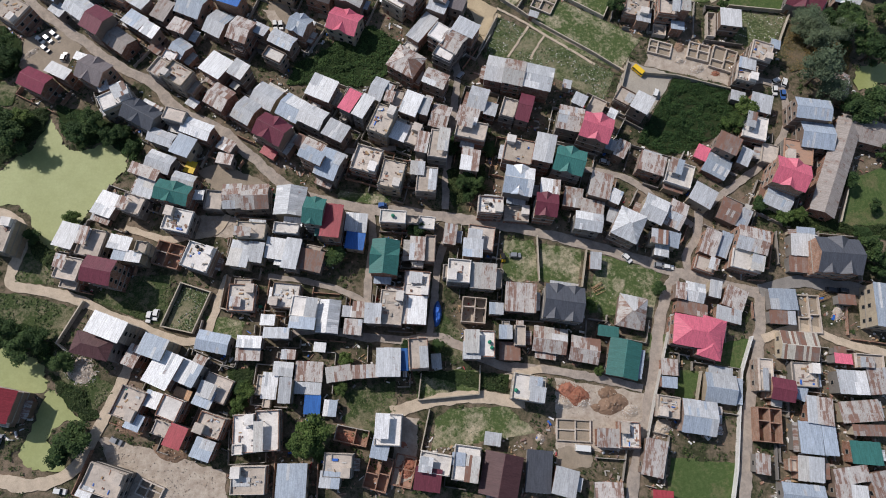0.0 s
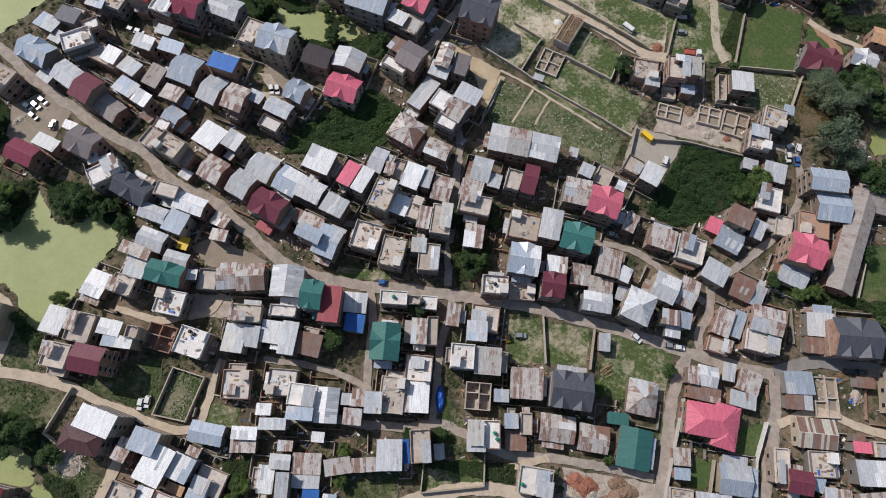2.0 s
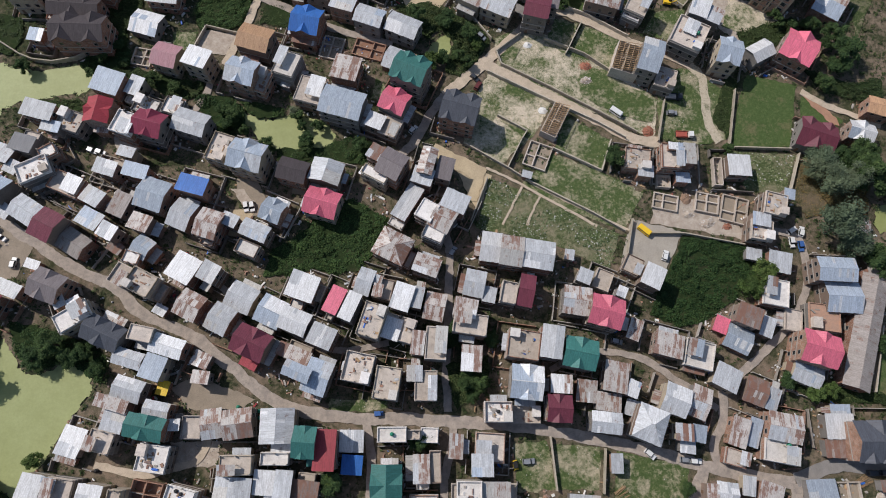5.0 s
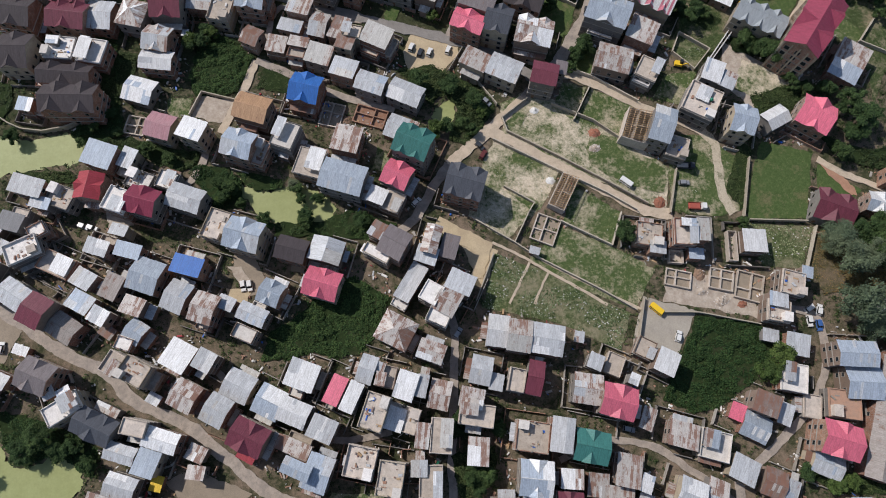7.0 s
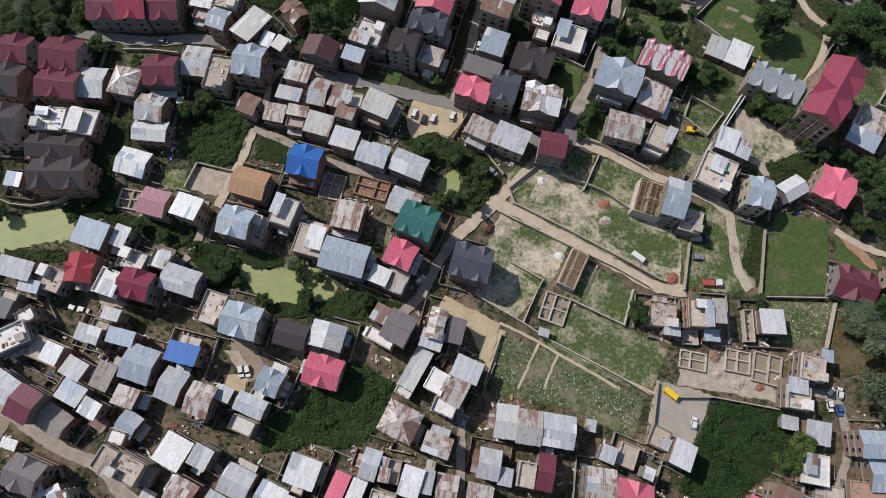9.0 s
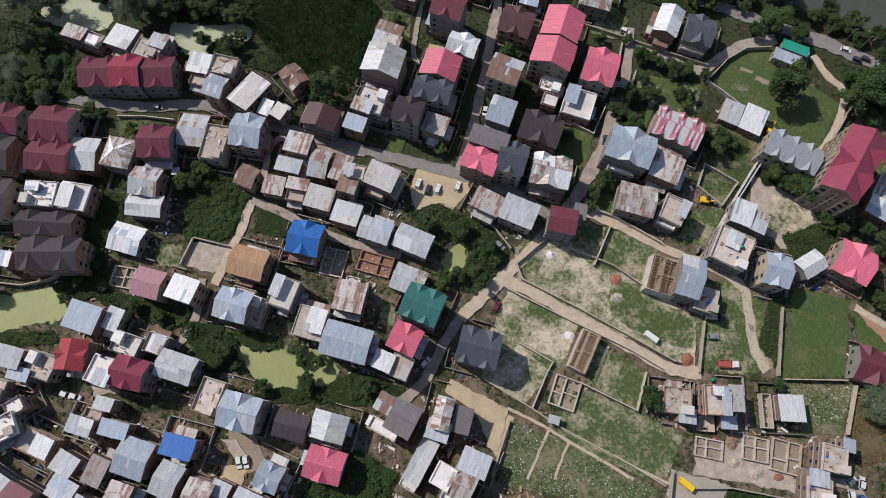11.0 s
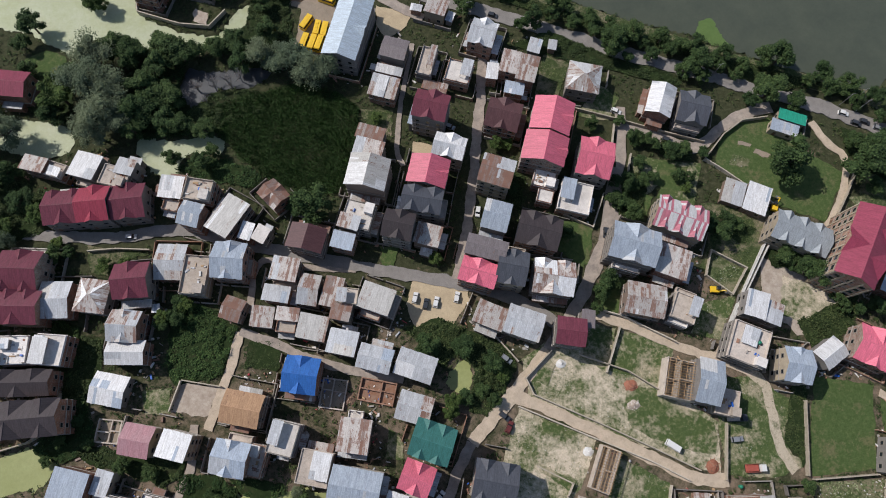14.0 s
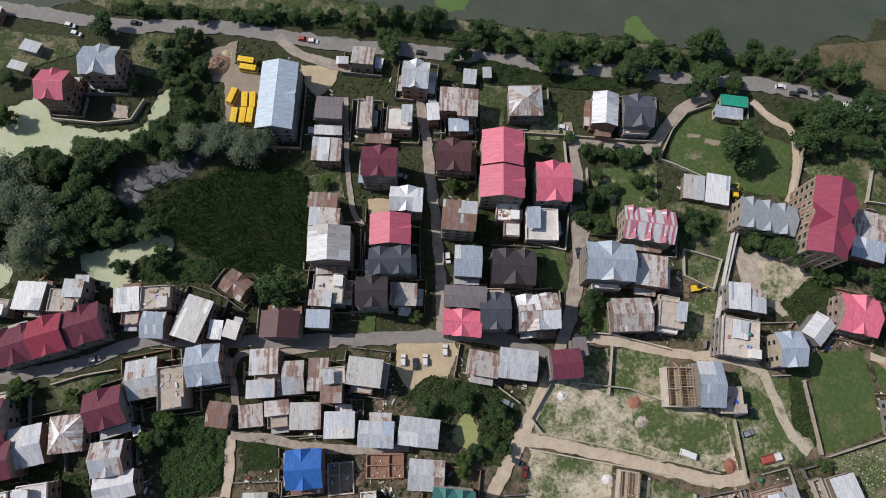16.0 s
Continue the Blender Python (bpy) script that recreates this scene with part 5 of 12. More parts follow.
def town_clutter(count, x0, x1, y0, y1, skip):
    """Scraps, planks, heaps and low weeds in the yards and alleys, kept off the water and the open plots."""
    rnd = random.Random(4)
    g, wd = Geo(), Geo()
    for _ in range(count):
        x, y = rnd.uniform(x0, x1), rnd.uniform(y0, y1)
        if (int(x // 1), int(y // 1)) in ROAD_CELLS or any(a <= x <= b and c <= y <= d and inside(x, y, r) for a, b, c, d, r in skip):
            continue
        if noise.noise((x * 0.09, y * 0.09, 12)) > 0.05 or (int(x // 1), int(y // 1)) not in HOUSE_CELLS or y > 215 and rnd.random() < 0.7:
            s = rnd.uniform(0.14, 0.36)
            for k in range(5):
                leafy(wd, Vector((x + rnd.uniform(-0.5, 0.5), y + rnd.uniform(-0.5, 0.5), rnd.uniform(0.1, 0.6))), s, rnd)
        else:
            w = rnd.choice((0.25, 0.4, 0.6, 1.0, 1.6)) * rnd.uniform(0.7, 1.3)
            g.box(x, y, -0.05, rnd.uniform(0.12, 0.6), w, rnd.uniform(0.15, 0.7), rnd.uniform(0, 3.1), rnd.choice((0, 0, 0, 1, 1, 1, 2, 2, 3, 4, 4, 5, 5, 8)) if rnd.random() < 0.95 else rnd.choice((6, 7)), rnd.uniform(0, 0.4))
    tagged(new("yard_clutter", g.mesh("yard_clutter", [CONCRETE, SLABS["B"], TIMBER, ROOFS["G"], ROOFS["N"], SLABS["L"], CLOTH["u"], CLOTH["r"], CLOTH["w"]])), "scrap, bricks and planks lying in yards and alleys", "clutter", kind="stuff")
    tagged(new("yard_weeds", wd.mesh("yard_weeds", [LEAF["mid"]])), "green weeds growing between the houses", "weeds", kind="stuff")


# ---- ground, water, roads ----
pond("scum", (-116.2, 103.4), (-118.8, 98.9), (-120.5, 93.7), (-125.9, 89.5), (-132.5, 83.5), (-137.3, 78.7), (-134.7, 73.4), (-125.8, 74.7), (-120.0, 71.9), (-117.2, 66.2), (-113.8, 61.1), (-110.1, 59.0), (-107.0, 63.7), (-101.9, 68.9), (-98.1, 75.1), (-93.2, 81.4), (-90.5, 84.5), (-91.7, 90.4), (-97.0, 93.2), (-101.5, 92.3), (-105.9, 91.4), (-109.4, 92.9), (-112.5, 97.5))
pond("scum", (-129.0, 31.2), (-120.3, 29.9), (-113.2, 27.1), (-109.1, 22.8), (-108.3, 17.1), (-115.5, 16.9), (-127.4, 18.1))
pond("scum", (-107.6, 16.8), (-103.8, 15.3), (-100.5, 11.2), (-96.7, 8.4), (-103.9, 7.2), (-105.8, 3.7), (-103.3, -0.2), (-100.9, -4.5), (-106.1, -4.9), (-112.0, -2.1), (-113.9, 0.3), (-111.2, 6.3), (-109.3, 12.5))
pond("scum", (151.8, 104.7), (157.0, 108.3), (164.5, 108.1), (167.2, 103.1), (157.8, 100.1), (151.5, 98.8))
pond("scum", (-123.1, 196.8), (-115.6, 193.3), (-106.4, 191.9), (-96.5, 192.4), (-89.7, 186.9), (-93.5, 182.4), (-98.8, 179.4), (-96.8, 181.7), (-105.5, 181.0), (-113.1, 180.6), (-119.6, 178.8), (-123.6, 171.5), (-140.0, 160.0), (-146.0, 180.0), (-138.0, 193.0))
pond("scum", (-45.6, 169.1), (-41.3, 167.0), (-37.2, 164.2), (-32.0, 164.2), (-27.7, 165.0), (-21.8, 163.1), (-15.3, 158.5), (-14.9, 154.0), (-18.6, 151.5), (-23.6, 152.5), (-27.9, 151.7), (-33.7, 152.9), (-37.8, 155.5), (-40.4, 159.2))
pond("scum", (20.1, 181.9), (23.6, 187.4), (26.5, 188.6), (27.8, 184.8), (24.9, 178.3))
pond("lake", (2.1, 358.9), (19.5, 349.2), (41.5, 335.6), (54.9, 327.2), (64.1, 319.3), (73.9, 312.8), (85.2, 305.1), (96.5, 297.4), (109.5, 289.0), (123.1, 281.4), (134.5, 273.8), (145.5, 265.5), (155.2, 258.7), (165.4, 252.7), (179.4, 244.9), (184.8, 243.7), (188.8, 245.7), (193.5, 246.9), (203.8, 243.5), (206.3, 239.9), (211.7, 243.5), (216.0, 245.5), (226.6, 238.4), (245.0, 270.0), (245.0, 455.0), (-150.0, 455.0), (-140.0, 400.0))
pond("pale", (-103.3, 365.0), (-83.6, 354.8), (-73.7, 342.6), (-65.2, 338.1), (-54.5, 337.6), (-53.6, 329.2), (-47.8, 322.1), (-37.2, 315.9), (-28.9, 313.4), (-22.0, 320.1), (-16.5, 323.6), (-16.8, 315.8), (-26.5, 311.1), (-34.7, 307.5), (-37.7, 312.2), (-46.8, 315.6), (-51.9, 313.1), (-59.6, 320.0), (-72.9, 320.0), (-76.2, 316.1), (-84.3, 321.9), (-88.7, 326.7), (-104.6, 337.5))
pond("open", (-39.6, 302.8), (-31.4, 299.2), (-17.4, 298.4), (-13.6, 293.9), (-21.6, 290.9), (-32.6, 292.1), (-38.6, 285.8), (-41.4, 289.4), (-42.7, 295.1))
pond("pale", (-101.9, 298.7), (-94.0, 295.5), (-80.4, 290.0), (-78.4, 281.9), (-85.9, 279.3), (-95.5, 283.0), (-101.4, 287.8))
pond("pale", (-59.0, 279.5), (-47.5, 277.5), (-38.2, 277.0), (-31.9, 274.4), (-33.4, 269.4), (-42.5, 271.0), (-46.2, 269.0), (-48.7, 264.4), (-56.0, 268.7))
ground()
area("dirt", (-68.4, 82.6), (-60.4, 84.4), (-52.9, 80.5), (-44.7, 75.8), (-51.3, 72.8), (-63.3, 75.8))
area("grass", (25.9, 53.5), (35.8, 52.8), (35.6, 39.9), (25.1, 40.3))
area("grass", (37.4, 51.5), (50.4, 48.9), (47.5, 37.9), (36.1, 39.6))
area("grass", (54.7, 47.5), (73.8, 40.2), (68.8, 26.2), (49.6, 29.2))
area("weeds", (-129.3, 47.4), (-115.1, 44.8), (-101.9, 40.6), (-106.7, 29.2), (-127.4, 32.0))
area("weeds", (-118.0, 62.6), (-109.6, 58.5), (-108.9, 47.9), (-120.9, 49.5), (-119.3, 58.2))
area("weeds", (-91.6, 49.4), (-74.5, 48.7), (-75.4, 34.0), (-83.9, 36.1), (-97.0, 42.8))
area("crop", (-70.6, 45.2), (-63.1, 42.3), (-68.0, 31.0), (-75.4, 33.1))
area("grass", (1.8, 1.9), (6.7, 4.3), (22.7, 3.7), (29.9, -4.0), (17.1, -5.3), (-0.0, -6.4))
area("lawn", (67.4, -13.3), (85.9, -16.1), (82.8, -26.4), (63.6, -24.7))
area("lawn", (73.9, 10.9), (79.7, 9.6), (76.6, 2.1), (71.5, 3.5))
area("lawn", (89.0, 18.0), (96.6, 18.3), (93.0, 9.4), (84.3, 11.2))
area("weeds", (4.7, 33.9), (10.8, 26.0), (11.2, 17.0), (2.6, 18.4))
area("grass", (-4.1, 15.6), (15.6, 14.6), (15.0, 7.2), (-2.9, 8.0))
area("lawn", (139.3, 66.9), (162.1, 72.4), (155.1, 49.2), (131.9, 51.5))
area("grass", (-23.4, 73.1), (-7.7, 70.2), (-7.8, 67.8), (-25.2, 68.9))
area("sand", (21.3, 143.1), (33.4, 134.3), (27.4, 123.9), (25.1, 128.5))
area("rubble", (-92.4, 3.8), (-80.2, 0.1), (-67.4, -4.4), (-56.4, -8.7), (-56.3, -17.5), (-93.7, -12.6), (-88.7, -4.0))
area("rubble", (37.3, 10.8), (62.8, 4.5), (59.3, -10.8), (35.0, -8.9))
area("rubble", (80.6, 111.9), (107.5, 103.1), (109.3, 116.3), (82.9, 119.6))
area("concrete", (74.5, 114.4), (89.8, 107.8), (78.2, 92.8), (66.8, 98.2))
area("rubble", (-68.6, 67.6), (-54.6, 65.8), (-56.2, 59.5), (-67.4, 60.3))
area("grass", (-63.9, 35.8), (-52.3, 33.4), (-53.0, 27.6), (-62.9, 29.9))
area("weeds", (-106.7, 28.4), (-97.9, 23.0), (-87.5, 16.0), (-96.8, 8.7), (-105.6, 17.0))
area("grass", (66.5, 22.2), (73.1, 20.8), (71.0, 13.5), (64.3, 14.0))
area("dirt", (35.8, -8.2), (45.4, -9.0), (44.4, -14.2), (34.4, -14.2))
area("weeds", (-39.3, -3.8), (-31.4, 3.3), (-25.1, 1.4), (-31.5, -6.5))
area("weeds", (-24.8, 12.2), (-8.8, 12.7), (-10.7, 5.1), (-21.8, 5.0))
area("dirt", (-131.8, 131.8), (-117.0, 138.4), (-108.2, 129.9), (-113.0, 121.5), (-125.0, 118.1))
area("dirt", (-46.3, 145.0), (-39.8, 142.7), (-36.1, 131.7), (-43.2, 131.0), (-46.7, 138.2))
area("field", (42.7, 184.4), (54.2, 188.3), (73.5, 173.6), (80.6, 167.7), (93.0, 154.0), (88.4, 140.1), (81.4, 144.8), (58.0, 161.2), (42.1, 172.9))
area("field", (38.2, 171.2), (57.3, 157.8), (50.1, 147.1), (36.7, 137.8), (26.2, 146.9), (31.0, 160.2))
area("grass", (61.5, 152.2), (73.8, 141.9), (68.7, 131.9), (55.3, 141.3))
area("grass", (42.1, 130.0), (54.4, 139.6), (68.5, 131.2), (80.3, 122.2), (71.3, 110.5), (57.7, 118.4))
area("crop", (32.5, 133.7), (43.4, 128.1), (69.7, 109.6), (64.0, 99.4), (47.5, 110.0), (25.9, 117.8))
area("grass", (64.9, 190.0), (72.6, 186.1), (65.5, 175.3), (60.1, 180.4))
area("grass", (74.0, 185.7), (87.9, 176.7), (80.0, 167.8), (66.5, 175.5))
area("grass", (95.1, 165.7), (107.1, 164.1), (112.9, 157.5), (117.9, 153.9), (112.0, 136.8), (102.9, 135.9), (90.2, 139.9))
area("lawn", (118.4, 147.1), (125.1, 159.4), (140.9, 153.3), (132.1, 131.7), (113.0, 133.9))
area("crop", (111.2, 132.9), (133.4, 128.2), (124.9, 115.5), (113.4, 118.6))
area("lawn", (141.1, 149.4), (152.7, 138.5), (148.2, 134.4), (138.4, 140.2))
area("weeds", (112.8, 208.9), (126.0, 201.2), (113.7, 185.8), (103.1, 197.8))
area("crop", (107.5, 202.1), (117.0, 194.4), (110.0, 188.4), (104.1, 195.5))
area("lawn", (65.2, 216.3), (74.1, 214.7), (70.4, 206.7), (66.3, 210.1))
area("grass", (100.0, 187.5), (112.0, 188.1), (101.7, 175.9), (94.1, 180.0))
area("grass", (-64.9, 201.0), (-56.8, 199.8), (-57.9, 192.6), (-65.0, 194.4))
area("rubble", (-54.0, 200.4), (-43.0, 196.8), (-48.1, 189.6), (-57.9, 193.0))
area("dirt", (-27.8, 142.7), (-23.7, 141.2), (-25.9, 135.6), (-29.9, 137.0))
area("rubble", (122.8, 197.6), (143.8, 180.0), (135.9, 168.4), (125.0, 171.9), (118.5, 183.1))
area("grass", (158.3, 209.5), (179.7, 204.9), (173.6, 191.8), (164.4, 190.6))
area("sand", (-49.0, 134.7), (-41.7, 132.8), (-45.5, 125.1), (-50.3, 125.8))
area("grass", (1.2, 174.8), (4.2, 169.6), (2.7, 165.1), (-1.5, 166.7))
area("lawn", (78.9, 205.2), (79.8, 196.4), (75.1, 192.8), (69.5, 197.8))
area("sand", (17.3, 215.1), (32.8, 210.3), (32.4, 205.0), (26.0, 199.2), (14.5, 201.2), (13.4, 208.2))
area("lawn", (120.2, 229.0), (127.4, 242.3), (143.9, 241.6), (153.3, 224.9), (160.4, 217.6), (147.8, 203.0), (134.0, 213.0))
area("lawn", (150.4, 227.3), (159.8, 217.4), (147.9, 204.4), (142.2, 210.3))
area("dirt", (3.9, 325.2), (14.8, 314.1), (4.5, 297.2), (-4.2, 302.5))
area("sand", (26.3, 312.9), (37.9, 306.7), (33.8, 301.6), (26.6, 298.7), (25.0, 304.6))
area("dirt", (0.4, 330.6), (10.8, 330.5), (2.5, 315.7), (-3.2, 320.3))
area("weeds", (-24.2, 360.0), (10.9, 342.4), (44.3, 322.0), (77.2, 301.8), (108.9, 279.9), (141.9, 259.8), (176.1, 240.3), (201.6, 220.7), (203.7, 223.3), (184.4, 241.5), (145.1, 264.9), (96.2, 296.8), (54.4, 326.2), (1.7, 357.8), (-40.4, 375.9))
area("weeds", (79.0, 284.1), (85.5, 276.3), (75.3, 260.7), (68.7, 263.7))
area("grass", (92.7, 266.1), (97.5, 259.4), (91.4, 252.1), (81.4, 256.7))
area("lawn", (64.3, 224.2), (76.0, 218.7), (68.4, 206.7), (61.3, 214.9))
area("lawn", (9.7, 227.1), (15.6, 226.2), (12.5, 220.3), (8.9, 221.1))
area("weeds", (13.0, 274.8), (23.4, 272.0), (20.5, 263.0), (13.7, 267.2))
area("weeds", (-57.7, 240.8), (-66.2, 241.2), (-67.3, 234.8), (-76.2, 238.9), (-77.0, 247.9))
area("lawn", (102.2, 230.9), (112.5, 230.4), (107.2, 218.1), (98.2, 222.3))
area("field", (127.6, 190.3), (143.0, 180.9), (132.5, 172.2), (122.2, 179.1))
area("sand", (27.6, 259.6), (33.9, 256.6), (31.2, 252.8), (25.3, 254.5))
algae((135.2, 281.8), (138.6, 282.5), (140.5, 276.9), (141.1, 268.9), (134.9, 272.6), (132.0, 276.4))
algae((78.3, 317.7), (89.3, 313.4), (84.4, 310.0), (78.6, 313.7))
area("weeds", (-58.8, 367.0), (-38.1, 353.7), (-37.7, 347.8), (-55.2, 349.1), (-66.0, 353.3), (-67.1, 366.1))
area("weeds", (-22.4, 349.0), (-9.4, 342.2), (-14.5, 323.4), (-24.3, 332.8))
area("grass", (95.2, 238.4), (116.0, 230.9), (108.3, 216.6), (99.8, 226.8), (87.4, 221.3))
area("weeds", (164.8, 216.3), (180.3, 212.7), (193.7, 204.3), (167.3, 167.4), (172.6, 196.2), (162.1, 207.6))
area("weeds", (111.4, 218.2), (132.9, 211.4), (122.4, 198.7), (108.5, 203.3))
area("dry", (189.7, 245.3), (222.7, 233.7), (207.2, 214.7), (195.3, 225.8), (187.1, 238.3))
area("lawn", (72.5, 200.1), (79.7, 195.7), (75.6, 190.2), (67.3, 194.2))
area("lawn", (-91.3, 317.4), (-84.4, 319.7), (-78.2, 315.6), (-78.8, 309.2), (-87.2, 309.6))
area("lawn", (102.9, 234.8), (111.7, 230.8), (106.4, 223.7), (98.5, 227.4))
area("lawn", (91.4, 226.5), (97.6, 223.7), (92.9, 217.7), (88.2, 220.9))
area("crop", (127.4, 231.8), (132.2, 228.9), (130.4, 226.0), (125.0, 228.9))
area("dirt", (130.8, 236.0), (134.4, 233.9), (133.7, 232.9), (130.1, 235.0))
area("dirt", (135.4, 232.1), (139.6, 228.9), (138.3, 227.7), (134.5, 230.7))
area("rubble", (-34.5, 324.7), (-29.9, 322.0), (-31.7, 317.4), (-35.8, 320.3))
area("weeds", (-141.5, 118.4), (-131.7, 117.6), (-127.5, 115.1), (-128.6, 108.9), (-140.0, 108.7))
area("weeds", (-9.0, 8.8), (-18.6, 7.1), (-25.0, 3.7), (-18.9, -2.1), (-9.5, -1.2))
area("rubble", (-9.2, 3.4), (-3.0, 2.2), (-4.7, -13.5), (-11.8, -16.0))
area("rubble", (-84.5, 163.9), (-76.8, 163.7), (-76.3, 158.3), (-83.6, 158.4))
area("rubble", (-48.7, 141.4), (-44.5, 140.8), (-41.6, 135.3), (-44.2, 133.2))
area("grass", (44.0, 183.0), (49.0, 185.5), (51.8, 180.5), (48.0, 175.1), (43.9, 177.6))
area("grass", (70.7, 169.0), (79.4, 166.9), (83.7, 161.4), (91.9, 153.6), (88.9, 145.6), (79.0, 149.8), (68.2, 158.2), (67.8, 164.6))
area("grass", (43.8, 166.9), (49.4, 163.3), (47.8, 159.7), (43.1, 163.2))
area("grass", (39.8, 155.3), (49.1, 148.5), (46.9, 146.1), (40.2, 152.5))
area("sand", (16.9, 148.2), (32.3, 137.2), (27.3, 126.2), (24.3, 128.4), (26.1, 134.9), (15.0, 144.6))
area("paving", (141.9, 149.3), (144.5, 149.3), (150.5, 139.8), (150.9, 136.5), (148.6, 136.8), (143.8, 144.6))
road(3.6, "lane", (-147.6, 167.4), (-132.0, 153.7), (-124.9, 146.0), (-112.7, 135.8), (-95.9, 121.7), (-84.9, 115.1), (-75.9, 105.0), (-61.8, 96.4), (-51.6, 86.4), (-40.0, 75.1), (-30.4, 70.3), (-16.6, 66.5), (-2.8, 64.2), (10.9, 61.5), (24.6, 58.8), (43.2, 53.3), (61.6, 46.7), (78.2, 39.9), (89.8, 35.5), (102.4, 31.6))
road(3.6, "lane", (102.4, 31.6), (100.3, 21.4), (95.8, 8.4), (90.4, -7.2), (85.3, -28.1))
road(3.6, "lane", (78.2, 39.9), (72.6, 30.2), (67.2, 13.8), (62.3, -1.8), (56.4, -16.7), (53.1, -28.2))
road(4.2, "asphalt", (102.6, 32.5), (116.8, 34.5), (130.8, 31.1), (148.5, 26.6))
road(2.8, "lane", (88.9, 58.8), (86.6, 50.6), (82.2, 44.5), (83.0, 39.1), (88.1, 36.1))
road(2.4, "lane", (10.6, 61.5), (8.8, 55.4), (5.6, 46.8), (3.6, 34.8), (1.7, 25.0))
road(2.6, "lane", (-14.0, 65.6), (-13.9, 55.1), (-15.6, 44.6), (-16.3, 35.3))
road(3.6, "dirt", (-124.9, -3.0), (-114.8, -6.9), (-105.1, -7.9), (-97.4, -3.8), (-92.5, 5.4), (-88.2, 14.5), (-85.0, 23.1))
road(2.5, "dirt", (-99.5, 42.1), (-92.4, 38.3), (-83.8, 34.5), (-73.6, 29.7), (-66.9, 28.3), (-62.9, 31.5), (-59.9, 40.6), (-57.6, 47.3))
road(3.4, "dirt", (-134.7, 73.4), (-126.3, 71.4), (-120.9, 67.3), (-119.5, 60.0), (-121.7, 49.5), (-111.8, 46.3), (-103.0, 43.5), (-98.5, 41.2))
road(3.6, "dirt", (-10.8, 4.3), (-2.7, 5.8), (6.9, 7.0), (16.5, 6.6), (27.6, 4.6))
road(1.9, "lane", (-45.8, 46.5), (-34.1, 44.1), (-24.1, 40.9), (-15.9, 36.1))
road(2.6, "lane", (-44.0, 27.9), (-30.9, 29.5), (-17.9, 26.6), (-4.9, 24.6), (4.9, 24.7), (20.6, 15.9), (33.5, 13.8), (49.5, 9.9), (62.2, 6.1))
road(2.2, "dirt", (-89.2, 64.4), (-76.8, 60.0), (-70.0, 60.4), (-61.4, 61.7), (-58.1, 66.9))
road(2.6, "lane", (15.3, 120.6), (16.5, 111.8), (15.0, 103.5), (13.1, 91.3), (10.4, 77.7), (9.1, 64.5))
road(2.6, "lane", (101.6, 66.6), (93.1, 61.4), (88.7, 57.9))
road(2.6, "lane", (101.6, 66.6), (112.7, 73.9), (121.8, 83.5), (125.3, 93.8), (123.3, 102.5), (107.9, 105.3))
road(2.2, "lane", (40.2, 72.1), (53.2, 75.2), (65.6, 72.5), (73.7, 66.3), (86.2, 54.3))
road(2.0, "lane", (-57.9, 116.4), (-46.5, 103.1), (-33.8, 94.1), (-21.3, 86.4), (-5.2, 86.4))
road(2.6, "dirt", (100.4, 18.0), (113.5, 20.4), (126.5, 14.3), (143.8, 9.6))
road(2.4, "dirt", (16.9, 11.0), (33.5, 13.8))
road(0.9, "dirt", (32.2, 137.4), (40.4, 131.7), (47.0, 126.3), (55.5, 119.7), (63.3, 113.3))
road(0.8, "dirt", (42.7, 129.9), (39.1, 124.9), (34.1, 117.8))
road(0.8, "dirt", (47.5, 125.6), (44.5, 121.3), (41.6, 116.6))
road(0.7, "dirt", (46.1, 129.8), (55.9, 122.5), (64.7, 116.3), (73.8, 110.0))
road(4.0, "dirt", (22.9, 165.1), (30.9, 170.6), (37.5, 175.2), (44.4, 180.1), (50.9, 185.3))
road(3.4, "lane", (50.9, 185.3), (56.5, 190.0), (68.0, 200.1), (76.3, 211.1), (81.9, 222.8), (88.1, 236.3))
road(3.6, "dirt", (37.5, 175.2), (48.3, 167.3), (59.3, 158.7), (71.5, 149.0), (80.6, 141.6), (89.8, 138.5))
road(3.0, "dirt", (64.7, 193.1), (74.9, 187.6), (87.8, 177.7), (102.6, 168.7), (107.7, 164.9))
road(3.2, "track", (107.0, 165.3), (109.4, 161.5), (109.5, 156.0), (107.6, 144.8), (109.4, 136.2))
road(3.0, "dirt", (-48.3, 185.7), (-44.4, 193.0), (-39.4, 202.4), (-35.7, 211.2))
road(2.8, "lane", (-35.7, 211.2), (-26.4, 205.6), (-16.1, 198.0), (-2.3, 191.0), (8.0, 186.5))
road(3.2, "lane", (22.9, 165.1), (16.5, 157.6), (9.1, 147.9), (-0.9, 142.3))
road(2.0, "lane", (-32.2, 216.0), (-26.6, 230.5), (-13.7, 226.0), (1.1, 221.7))
road(2.6, "lane", (-60.3, 168.6), (-54.9, 175.2), (-51.8, 188.2))
road(2.4, "dirt", (141.9, 150.6), (147.9, 145.0), (164.5, 135.0))
road(4.0, "asphalt", (-97.0, 256.8), (-81.1, 251.6), (-66.6, 248.1), (-56.4, 247.6), (-46.6, 245.6), (-36.1, 240.7), (-22.9, 234.1), (-3.6, 225.2), (8.3, 219.8), (20.4, 214.8), (32.5, 209.7), (42.4, 203.9), (51.6, 196.6), (56.6, 190.2))
road(3.4, "lane", (57.2, 286.0), (53.5, 273.0), (49.0, 260.0), (44.1, 245.7), (38.4, 230.5), (30.2, 211.9))
